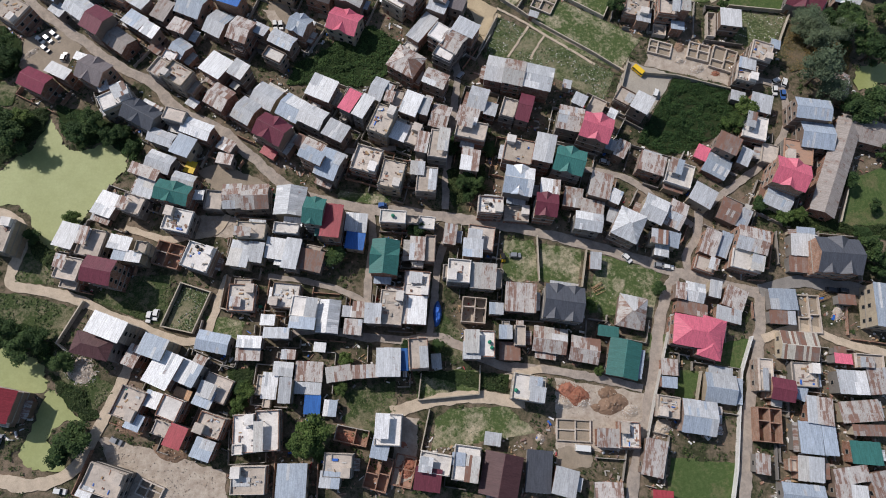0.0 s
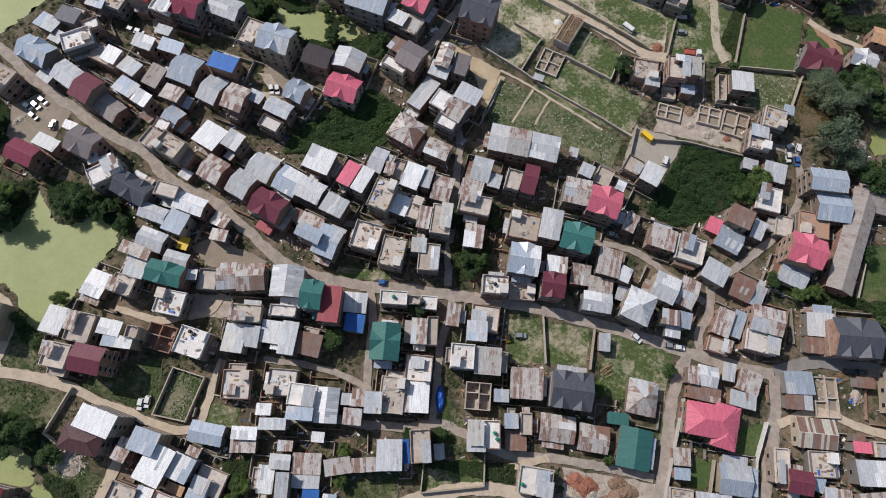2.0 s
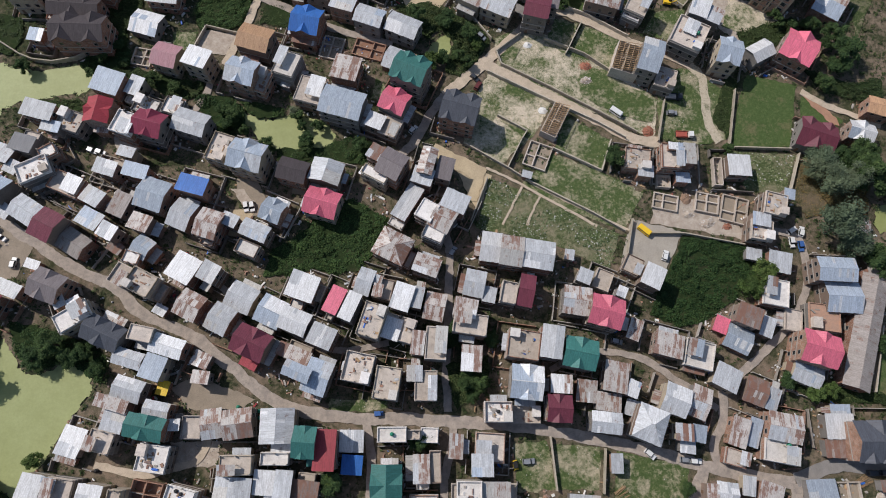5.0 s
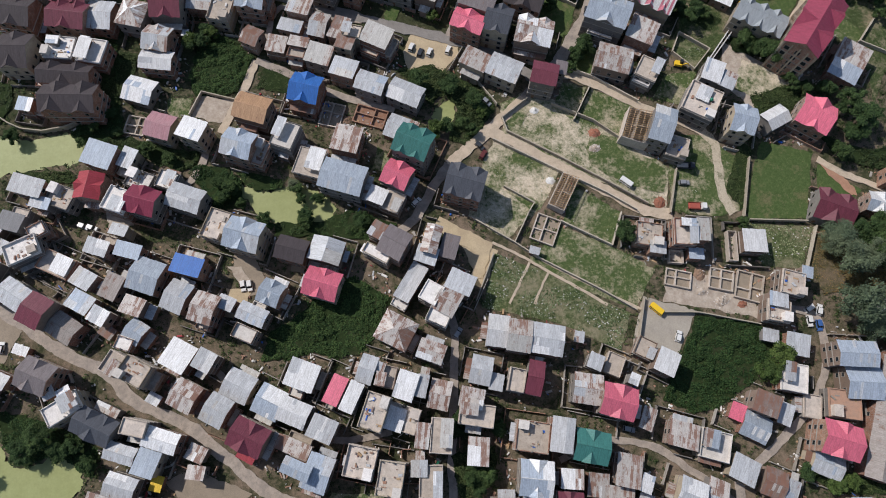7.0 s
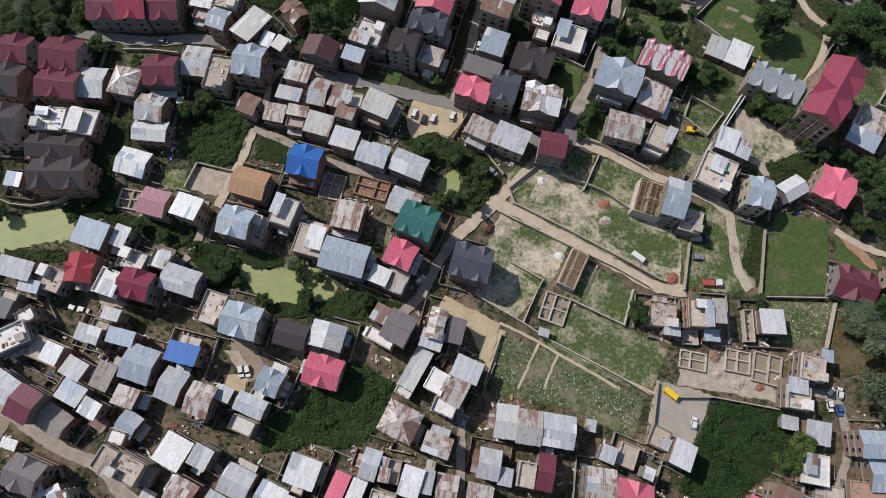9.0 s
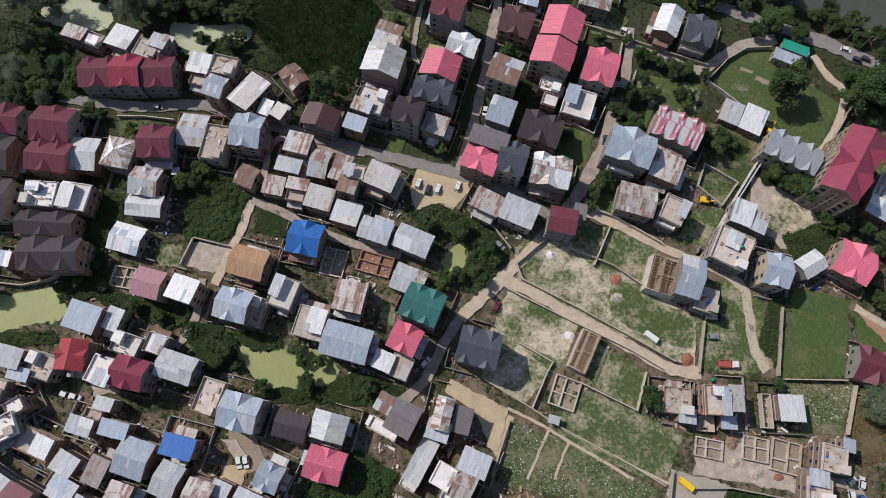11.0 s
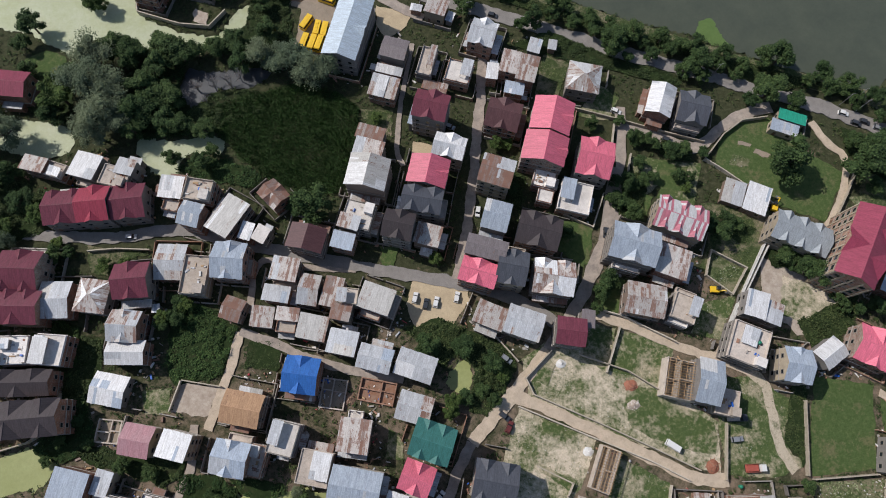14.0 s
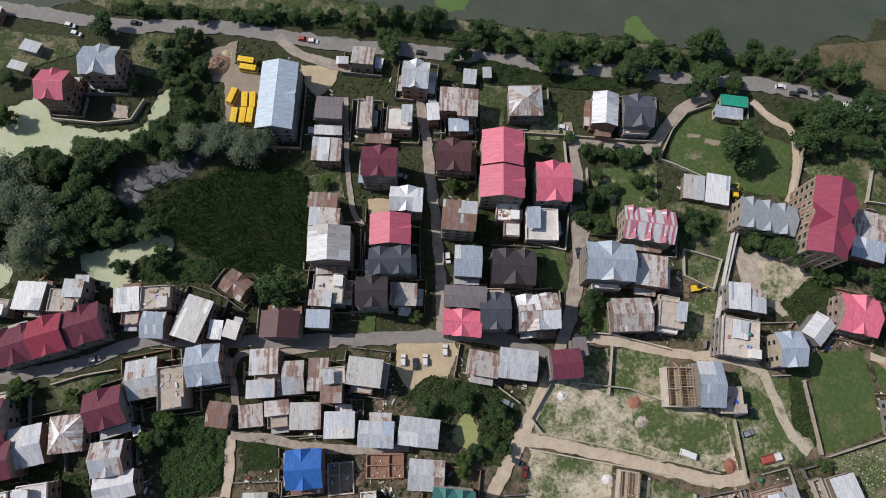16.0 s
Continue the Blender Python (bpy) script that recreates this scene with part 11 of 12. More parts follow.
# ---- plants ----
shrubs(1.6, "dark", (-40.2, 111.4), (-37.4, 119.4), (-29.9, 122.1), (-22.3, 129.0), (-11.7, 132.8), (-1.1, 124.8), (-5.4, 115.2), (-12.5, 109.3), (-20.8, 109.3), (-24.4, 112.1), (-32.8, 110.5))
shrubs(1.7, "dark", (73.0, 83.9), (81.6, 95.8), (89.4, 106.5), (106.9, 100.6), (114.9, 96.4), (107.4, 89.4), (99.6, 84.6), (88.1, 79.1), (81.4, 78.5))
shrubs(1.4, "mid", (10.4, 77.7), (23.3, 78.8), (21.8, 70.3), (11.2, 65.3))
shrubs(1.6, "mid", (-138.1, 108.6), (-122.5, 106.4), (-116.1, 107.9), (-116.9, 98.8), (-126.0, 90.5), (-134.6, 85.2))
shrubs(1.8, "dark", (-114.2, 107.8), (-105.5, 105.1), (-90.1, 97.9), (-85.7, 93.6), (-87.3, 85.8), (-90.7, 88.0), (-97.1, 94.4), (-105.1, 92.0), (-111.2, 97.4))
shrubs(1.2, "dry", (133.4, 122.3), (141.6, 125.6), (153.6, 114.8), (148.3, 103.7), (138.6, 106.3))
shrubs(1.6, "dark", (-128.1, 37.9), (-114.2, 36.2), (-106.8, 30.0), (-107.0, 23.5), (-113.4, 28.4), (-127.5, 32.8))
shrubs(1.5, "mid", (-107.7, 21.9), (-97.4, 16.6), (-91.9, 8.4), (-96.7, 7.9), (-103.5, 15.3))
shrubs(1.3, "mid", (-117.1, 62.5), (-107.8, 57.5), (-109.9, 52.3), (-116.6, 58.0))
shrubs(1.4, "mid", (107.4, 58.6), (125.7, 56.1), (136.1, 51.3), (155.4, 50.1), (153.7, 44.6), (131.7, 49.3), (115.3, 52.1))
shrubs(1.0, "mid", (-55.3, 18.9), (-48.8, 20.1), (-51.9, 9.2), (-55.8, 5.6))
shrubs(1.2, "mid", (-3.8, 14.8), (2.7, 15.2), (23.6, 12.9), (22.7, 7.4), (15.2, 9.5))
shrubs(0.6, "mid", (-33.7, 207.7), (-24.6, 205.4), (-26.1, 197.4), (-35.9, 200.8))
shrubs(1.7, "dark", (-57.5, 206.0), (-54.3, 223.5), (-44.1, 220.9), (-36.2, 212.3), (-42.3, 199.7), (-55.9, 200.3))
shrubs(1.8, "mid", (10.8, 201.0), (22.9, 201.4), (39.5, 188.8), (41.1, 182.6), (29.1, 170.5), (24.2, 173.5), (28.7, 184.7), (24.9, 190.2), (19.9, 186.9), (17.1, 193.3))
shrubs(1.6, "dark", (-34.7, 150.3), (-20.3, 150.7), (-9.8, 154.1), (3.9, 146.9), (-3.4, 142.7), (-14.0, 145.9), (-22.3, 147.1))
shrubs(1.6, "dark", (-56.6, 176.4), (-43.0, 168.9), (-42.6, 160.6), (-51.8, 163.7), (-58.4, 172.0))
shrubs(1.5, "mid", (-80.3, 188.8), (-65.2, 183.4), (-55.7, 176.9), (-61.9, 174.0), (-74.0, 180.8))
shrubs(1.3, "mid", (-112.2, 180.7), (-96.1, 179.0), (-93.4, 175.2), (-111.1, 175.9))
shrubs(1.5, "mid", (-82.4, 221.3), (-74.0, 217.9), (-75.8, 209.8), (-82.1, 198.6), (-88.5, 201.5))
shrubs(1.4, "mid", (126.2, 175.8), (147.8, 179.5), (142.4, 169.7), (127.6, 167.5))
shrubs(1.4, "mid", (131.4, 198.8), (150.1, 192.2), (139.9, 186.8), (127.8, 193.7))
shrubs(1.5, "mid", (108.7, 216.2), (125.4, 206.2), (120.1, 202.4), (108.2, 210.5))
shrubs(1.0, "mid", (118.6, 160.6), (121.2, 156.4), (112.4, 136.7), (109.1, 144.6))
shrubs(1.5, "mid", (144.9, 159.2), (158.4, 151.4), (170.9, 151.8), (167.3, 142.3), (149.3, 148.7))
shrubs(1.5, "reed", (-18.7, 288.1), (-4.5, 288.4), (8.1, 281.4), (12.9, 274.4), (8.9, 262.3), (1.0, 247.3), (-8.7, 248.0), (-19.6, 257.0), (-27.3, 265.9), (-30.3, 271.8), (-36.3, 279.6), (-36.3, 285.3), (-29.4, 286.6))
shrubs(1.8, "mid", (-12.4, 333.1), (1.1, 331.4), (-3.2, 318.0), (-4.5, 301.5), (-10.3, 293.3), (-24.6, 301.2), (-24.5, 313.3), (-18.6, 313.8))
shrubs(1.7, "dark", (-45.5, 267.3), (-41.0, 269.6), (-33.6, 267.5), (-20.9, 258.6), (-24.2, 254.4), (-36.4, 260.1), (-48.5, 266.8))
shrubs(1.4, "mid", (-23.6, 362.3), (45.6, 325.2), (78.1, 303.8), (110.6, 282.8), (143.9, 263.0), (178.1, 243.0), (176.3, 240.6), (141.9, 259.8), (108.4, 278.9), (76.4, 300.2), (43.6, 320.4), (-24.7, 358.2))
shrubs(1.4, "mid", (136.7, 262.6), (159.0, 250.2), (153.5, 249.1), (136.7, 258.9))
shrubs(1.5, "mid", (166.0, 232.9), (181.7, 221.2), (172.3, 211.8), (164.0, 223.4))
shrubs(1.4, "mid", (81.9, 289.9), (101.2, 273.8), (121.0, 262.5), (119.0, 259.2), (85.5, 276.3), (67.8, 286.8))
shrubs(1.4, "mid", (90.7, 234.2), (98.0, 230.8), (90.4, 215.8), (84.1, 220.8))
shrubs(1.2, "mid", (55.9, 242.1), (59.5, 239.5), (54.9, 228.6), (51.9, 232.0))
shrubs(1.4, "mid", (125.9, 199.1), (143.8, 194.8), (142.9, 187.1), (125.3, 193.3))
shrubs(1.7, "mid", (-41.8, 286.4), (-32.8, 291.0), (-22.7, 290.2), (-16.1, 286.1), (-19.0, 280.7), (-30.3, 278.8), (-38.1, 276.1), (-42.4, 277.3))
shrubs(1.8, "dark", (-57.3, 314.8), (-38.6, 306.9), (-43.2, 295.2), (-40.3, 284.9), (-43.3, 277.6), (-55.7, 279.3), (-62.2, 284.2))
shrubs(1.5, "mid", (-94.6, 311.9), (-76.1, 307.3), (-78.0, 290.0), (-90.2, 296.8))
shrubs(1.6, "mid", (-117.8, 274.4), (-93.3, 273.6), (-87.2, 268.5), (-86.3, 255.7), (-101.8, 253.5), (-116.5, 254.8))
shrubs(1.6, "dark", (-118.8, 288.5), (-103.1, 283.8), (-97.2, 278.5), (-98.8, 272.4), (-117.9, 275.5))
shrubs(1.4, "mid", (-110.8, 252.0), (-90.7, 246.9), (-83.4, 242.0), (-90.5, 240.2), (-108.7, 245.8))
shrubs(1.7, "mid", (105.9, 242.5), (115.0, 236.2), (113.2, 232.2), (103.8, 237.0))
shrubs(1.6, "dark", (-144.8, 138.5), (-134.8, 138.8), (-128.0, 132.6), (-127.4, 121.5), (-133.7, 117.7), (-141.2, 116.2))
shrubs(1.2, "mid", (-56.9, 19.0), (-50.4, 18.6), (-51.9, 9.2), (-55.9, 9.5))
shrubs(0.6, "dry", (132.8, 126.8), (143.1, 126.5), (151.0, 120.1), (148.5, 109.9), (140.5, 105.4), (135.0, 107.5), (129.4, 106.9), (127.5, 114.7))
shrubs(0.5, "dry", (191.0, 243.5), (201.3, 240.3), (198.7, 235.2), (190.9, 236.7))
shrubs(0.6, "dry", (206.5, 236.8), (221.1, 231.8), (214.4, 223.6), (204.1, 230.5))
shrubs(1.1, "mid", (-33.6, 152.7), (-15.1, 149.5), (-17.0, 146.5), (-32.4, 148.8))
shrubs(0.9, "dry", (132.7, 124.3), (141.1, 125.3), (147.9, 119.7), (149.7, 112.3), (147.6, 102.9), (140.4, 104.0), (137.2, 114.1), (129.6, 116.2))
shrubs(1.8, "dark", (-55.7, 175.0), (-46.2, 173.6), (-44.4, 167.2), (-42.0, 161.4), (-44.4, 159.1), (-51.1, 160.0), (-54.8, 166.0))
shrubs(1.3, "dark", (-44.2, 171.5), (-29.6, 167.1), (-30.8, 164.0), (-36.4, 164.1), (-41.3, 167.0))
shrubs(1.5, "mid", (-32.9, 152.8), (-20.3, 151.4), (-13.3, 152.9), (-5.3, 151.4), (-7.1, 144.6), (-20.7, 146.9), (-34.4, 148.5))
shrubs(1.5, "dark", (-95.9, 191.7), (-87.6, 199.0), (-80.4, 203.9), (-79.0, 190.2), (-83.3, 187.7), (-88.6, 186.2))
shrubs(1.5, "mid", (-85.1, 188.8), (-78.5, 188.6), (-70.1, 184.7), (-62.6, 182.0), (-55.6, 180.1), (-56.6, 174.6), (-63.6, 176.5), (-74.0, 180.8), (-79.0, 182.9))
shrubs(1.2, "mid", (-124.5, 215.2), (-114.9, 212.7), (-114.1, 205.4), (-117.7, 198.9), (-123.3, 199.8))
shrubs(1.4, "dark", (-88.2, 228.7), (-80.6, 223.2), (-81.4, 210.6), (-85.9, 208.2), (-88.9, 218.1))
tree(137.2, 115.2, 5.1, "w")
tree(133.5, 101.5, 6.6, "w")
tree(137.3, 95.4, 4.7, "w")
tree(150.5, 116.9, 5.9, "b")
tree(155.2, 109.6, 5.1, "b")
tree(148.0, 89.5, 6.6, "b")
tree(144.2, 87.9, 4.7, "b")
tree(151.4, 125.4, 3.9, "b")
tree(165.4, 124.4, 4.7, "b")
tree(-24.9, 50.7, 3.5, "b")
tree(18.8, 70.9, 2.9, "b")
tree(16.3, 74.2, 2.3, "b")
tree(24.5, 82.9, 2.3, "b")
tree(14.2, 87.4, 2.3, "b")
tree(-32.2, 0.1, 5.1, "g")
tree(-35.6, -2.4, 3.5, "g")
tree(-123.8, 94.1, 5.5, "b")
tree(-128.1, 100.5, 5.1, "b")
tree(-123.1, 102.1, 3.5, "g")
tree(-99.7, 99.1, 3.9, "b")
tree(-95.2, 94.4, 3.1, "b")
tree(-91.1, 95.9, 2.7, "b")
tree(-104.5, 95.6, 3.5, "b")
tree(-87.3, 90.0, 2.3, "b")
tree(-115.1, 62.8, 2.3, "b")
tree(-104.2, 68.0, 2.3, "g")
tree(-113.3, 29.3, 4.7, "b")
tree(-118.2, 33.5, 4.3, "b")
tree(-108.6, 31.2, 3.5, "b")
tree(-102.2, 24.4, 3.1, "b")
tree(-96.5, 2.9, 5.1, "b")
tree(-100.0, -1.0, 3.1, "b")
tree(71.1, 34.9, 2.1, "b")
tree(106.7, 59.0, 2.7, "b")
tree(113.9, 54.3, 2.7, "g")
tree(118.5, 55.1, 2.3, "g")
tree(136.7, 42.3, 4.3, "b")
tree(139.1, 37.0, 3.5, "b")
tree(136.6, 47.4, 2.7, "b")
tree(137.6, 65.3, 2.7, "b")
tree(144.2, 56.5, 2.3, "b")
tree(-51.0, 12.9, 2.7, "g")
tree(-52.7, 9.2, 2.3, "g")
tree(-22.9, 19.8, 2.3, "g")
tree(-24.4, 12.0, 2.3, "g")
tree(108.3, 90.9, 3.9, "g")
tree(104.0, 87.3, 3.5, "g")
tree(-0.5, 57.7, 2.5, "b")
tree(3.0, 58.6, 2.0, "b")
tree(50.1, 31.3, 2.0, "g")
tree(49.6, 11.7, 1.6, "g")
tree(12.5, 84.2, 2.0, "b")
tree(16.5, 67.8, 2.0, "b")
tree(151.3, 73.5, 2.7, "b")
tree(142.8, 38.8, 2.7, "b")
tree(73.8, 200.6, 3.5, "b")
tree(70.9, 197.3, 2.7, "b")
tree(66.3, 217.7, 2.3, "b")
tree(135.4, 187.9, 4.7, "b")
tree(131.5, 195.0, 2.7, "b")
tree(155.6, 167.8, 4.0, "b")
tree(158.2, 161.4, 4.8, "b")
tree(147.4, 150.8, 3.1, "b")
tree(154.9, 156.8, 3.7, "b")
tree(112.1, 207.6, 3.5, "b")
tree(72.4, 134.2, 3.5, "b")
tree(109.9, 132.4, 2.0, "b")
tree(134.6, 121.5, 3.9, "w")
tree(143.8, 116.5, 4.3, "w")
tree(148.9, 122.8, 4.3, "b")
tree(145.7, 125.3, 3.5, "b")
tree(-111.9, 191.6, 2.3, "b")
tree(20.3, 177.4, 2.7, "g")
tree(33.9, 185.0, 3.1, "b")
tree(26.9, 191.7, 3.5, "b")
tree(16.4, 194.2, 3.5, "b")
tree(36.1, 181.3, 2.3, "g")
tree(19.0, 174.9, 2.3, "g")
tree(-52.3, 219.0, 2.7, "b")
tree(-56.2, 219.9, 2.3, "g")
tree(-48.7, 222.0, 2.3, "g")
tree(-22.9, 153.4, 2.3, "b")
tree(-25.5, 162.7, 2.3, "b")
tree(-19.2, 158.4, 2.0, "b")
tree(-6.6, 149.2, 2.7, "b")
tree(-45.6, 165.4, 2.7, "b")
tree(-49.0, 167.9, 2.3, "b")
tree(-38.3, 150.5, 2.0, "g")
tree(-42.9, 160.1, 1.6, "b")
tree(-71.0, 182.1, 2.3, "b")
tree(-64.1, 178.3, 2.3, "b")
tree(-57.4, 182.4, 1.6, "b")
tree(56.7, 192.3, 1.2, "g")
tree(150.8, 174.2, 3.1, "b")
tree(140.6, 176.5, 1.9, "b")
tree(136.8, 124.4, 4.7, "w")
tree(-37.2, 344.3, 2.3, "b")
tree(-61.6, 346.5, 2.7, "b")
tree(-16.8, 336.4, 2.7, "b")
tree(-15.2, 326.2, 2.7, "b")
tree(-24.9, 326.5, 2.3, "b")
tree(-10.2, 336.0, 2.3, "b")
tree(-6.8, 334.0, 2.7, "b")
tree(3.5, 341.6, 2.3, "b")
tree(19.0, 333.8, 2.7, "b")
tree(31.4, 329.2, 2.7, "b")
tree(43.9, 324.9, 2.3, "b")
tree(83.6, 293.8, 2.7, "b")
tree(89.9, 289.7, 2.7, "b")
tree(95.7, 284.7, 2.7, "b")
tree(104.4, 279.0, 2.7, "b")
tree(110.7, 276.6, 2.3, "b")
tree(118.8, 271.8, 2.7, "b")
tree(132.7, 265.6, 2.7, "b")
tree(141.0, 260.7, 2.7, "b")
tree(137.2, 258.0, 2.3, "b")
tree(133.1, 262.2, 2.3, "b")
tree(166.2, 246.8, 3.1, "b")
tree(173.4, 239.7, 2.7, "b")
tree(159.8, 250.3, 2.3, "b")
tree(178.3, 232.7, 2.3, "b")
tree(192.1, 222.5, 3.1, "b")
tree(195.1, 217.4, 3.5, "b")
tree(175.1, 210.5, 3.5, "b")
tree(179.7, 206.5, 3.1, "b")
tree(166.4, 210.5, 2.7, "b")
tree(180.0, 200.0, 2.7, "b")
tree(95.4, 234.9, 2.3, "b")
tree(106.0, 228.1, 2.0, "b")
tree(107.3, 223.3, 2.0, "g")
tree(98.5, 229.5, 2.0, "b")
tree(-4.0, 294.3, 5.5, "w")
tree(-0.4, 288.2, 5.1, "w")
tree(-9.1, 294.9, 5.1, "w")
tree(-15.0, 298.0, 4.7, "w")
tree(5.1, 288.4, 4.7, "w")
tree(-21.4, 298.7, 4.3, "b")
tree(-40.2, 305.3, 4.7, "b")
tree(-45.4, 310.2, 4.3, "b")
tree(-28.5, 306.0, 3.9, "b")
tree(-22.7, 307.2, 3.5, "b")
tree(-61.2, 311.5, 4.3, "b")
tree(-55.7, 311.4, 3.5, "b")
tree(-35.4, 306.1, 3.1, "b")
tree(-11.3, 307.8, 3.5, "b")
tree(-11.3, 319.1, 3.5, "b")
tree(-4.4, 323.0, 3.1, "b")
tree(-7.1, 327.0, 2.7, "b")
tree(-64.8, 331.7, 3.1, "g")
tree(89.6, 228.9, 3.1, "b")
tree(95.0, 228.9, 2.3, "b")
tree(85.1, 224.1, 2.7, "b")
tree(88.3, 219.3, 2.7, "b")
tree(138.9, 222.4, 6.6, "b")
tree(141.0, 228.4, 3.1, "b")
tree(163.1, 217.2, 6.6, "b")
tree(174.0, 218.3, 5.9, "b")
tree(184.2, 215.4, 6.6, "b")
tree(187.6, 208.3, 5.1, "b")
tree(165.7, 226.1, 3.1, "b")
tree(-27.7, 351.2, 4.3, "b")
tree(-0.5, 336.0, 2.0, "b")
tree(-14.6, 353.1, 2.7, "b")
tree(0.8, 345.0, 2.7, "b")
tree(14.2, 337.3, 2.7, "b")
tree(25.1, 333.5, 3.1, "b")
tree(38.5, 326.6, 2.7, "g")
tree(47.5, 318.7, 3.1, "b")
tree(55.7, 318.6, 3.1, "b")
tree(62.0, 314.0, 3.5, "b")
tree(68.2, 309.4, 3.5, "b")
tree(74.8, 308.1, 3.5, "b")
tree(55.4, 303.9, 3.9, "b")
tree(55.7, 308.3, 3.1, "b")
tree(76.7, 292.7, 3.5, "b")
tree(72.2, 291.9, 2.7, "b")
tree(88.8, 295.9, 3.1, "b")
tree(96.2, 289.6, 3.1, "b")
tree(102.0, 284.6, 3.1, "b")
tree(108.0, 280.1, 3.5, "b")
tree(117.1, 276.8, 3.1, "b")
tree(123.4, 272.5, 3.1, "b")
tree(128.6, 271.9, 3.1, "b")
tree(99.0, 276.1, 3.5, "b")
tree(112.0, 271.4, 2.7, "b")
tree(104.1, 272.5, 2.3, "b")
tree(121.3, 263.7, 3.5, "b")
tree(125.9, 259.9, 2.7, "b")
tree(148.6, 261.9, 3.5, "b")
tree(156.8, 260.9, 2.7, "b")
tree(143.4, 248.1, 3.9, "b")
tree(138.4, 247.8, 2.7, "b")
tree(152.2, 243.8, 3.5, "b")
tree(165.7, 252.3, 3.1, "b")
tree(172.2, 245.4, 3.9, "b")
tree(179.3, 239.9, 3.1, "b")
tree(184.0, 233.1, 3.1, "b")
tree(189.2, 228.4, 3.1, "b")
tree(-7.3, 242.4, 5.9, "b")
tree(-12.6, 244.3, 3.1, "b")
tree(25.1, 218.9, 2.3, "g")
tree(52.5, 251.2, 2.3, "g")
tree(56.2, 250.9, 2.0, "g")
tree(17.3, 269.2, 2.0, "g")
tree(106.4, 236.7, 3.1, "b")
tree(96.2, 243.8, 2.7, "b")
tree(102.5, 240.1, 2.3, "b")
tree(117.0, 234.0, 2.0, "b")
tree(94.2, 250.7, 2.0, "b")
tree(128.4, 195.5, 3.5, "b")
tree(134.4, 191.7, 3.5, "b")
tree(130.7, 191.7, 2.7, "b")
tree(145.1, 175.1, 1.9, "b")
tree(149.5, 174.9, 1.9, "b")
tree(65.8, 218.8, 2.0, "b")
tree(49.8, 230.2, 2.0, "b")
tree(53.7, 236.1, 2.3, "b")
tree(71.1, 197.3, 2.3, "b")
tree(68.1, 193.4, 2.0, "b")
tree(110.0, 211.5, 2.7, "b")
tree(115.8, 210.8, 2.7, "b")
tree(118.8, 208.5, 2.3, "b")
tree(-85.5, 246.4, 2.7, "b")
tree(-71.0, 239.7, 2.3, "g")
tree(-81.1, 246.2, 2.0, "b")
tree(-64.8, 238.7, 2.0, "g")
tree(-51.1, 223.8, 2.3, "b")
tree(-56.4, 218.0, 2.3, "b")
tree(140.0, 179.6, 2.3, "b")
tree(99.7, 242.4, 2.3, "b")
tree(-14.8, 353.1, 2.3, "b")
tree(-5.8, 349.9, 2.3, "b")
tree(-36.8, 292.6, 3.1, "dead")
tree(-31.5, 292.1, 3.1, "dead")
tree(-40.4, 290.4, 2.7, "dead")
tree(-26.4, 291.5, 2.7, "dead")
tree(-63.7, 297.4, 2.7, "dead")
tree(-66.3, 308.4, 6.2, "w")
tree(-69.2, 299.6, 6.6, "w")
tree(-65.6, 289.3, 6.6, "w")
tree(-61.5, 295.5, 6.2, "w")
tree(-68.9, 282.2, 5.5, "w")
tree(-60.9, 284.9, 5.1, "w")
tree(-78.5, 297.4, 5.9, "g")
tree(-82.2, 293.0, 3.9, "b")
tree(-59.7, 310.8, 4.7, "b")
tree(-54.7, 307.1, 4.7, "b")
tree(-42.0, 306.0, 4.7, "b")
tree(-48.9, 300.8, 5.1, "b")
tree(-51.8, 293.3, 5.1, "b")
tree(-45.3, 289.6, 4.7, "b")
tree(-54.6, 286.0, 5.1, "b")
tree(-48.4, 282.6, 4.3, "b")
tree(-57.9, 281.0, 3.5, "b")
tree(-43.0, 279.5, 3.5, "b")
tree(-22.2, 305.1, 3.9, "b")
tree(-27.9, 304.9, 3.5, "b")
tree(-86.4, 327.0, 4.3, "b")
tree(-90.5, 321.5, 3.1, "b")
tree(-66.2, 332.5, 3.9, "g")
tree(-88.8, 311.4, 2.7, "b")
tree(-76.2, 308.9, 2.3, "b")
tree(-36.4, 276.6, 3.5, "b")
tree(-45.7, 280.5, 3.1, "b")
tree(-37.4, 293.4, 3.1, "dead")
tree(-31.8, 293.9, 3.1, "dead")
tree(-27.4, 293.9, 2.7, "dead")
tree(-22.9, 293.6, 2.7, "dead")
tree(-40.2, 289.6, 2.3, "dead")
tree(-46.3, 284.0, 2.7, "dead")
tree(-35.0, 288.0, 2.3, "dead")
tree(-104.3, 290.7, 6.6, "w")
tree(-95.7, 288.1, 5.5, "w")
tree(-109.7, 302.5, 5.5, "w")
tree(-101.8, 273.8, 6.2, "b")
tree(-96.2, 275.6, 3.9, "b")
tree(-106.4, 264.7, 4.3, "w")
tree(-92.2, 264.7, 3.9, "b")
tree(-99.1, 257.8, 3.9, "g")
tree(-88.7, 259.4, 3.5, "g")
tree(-106.2, 256.0, 3.9, "b")
tree(-98.0, 253.4, 2.7, "w")
tree(-84.1, 249.7, 2.0, "g")
tree(-57.6, 234.1, 2.3, "b")
tree(-101.1, 297.9, 3.9, "w")
tree(-47.5, 269.8, 2.7, "b")
tree(-38.5, 266.0, 3.1, "b")
tree(-34.9, 269.2, 2.3, "b")
tree(98.1, 243.2, 2.3, "b")
tree(86.7, 230.5, 2.7, "b")
tree(91.6, 228.4, 2.3, "b")
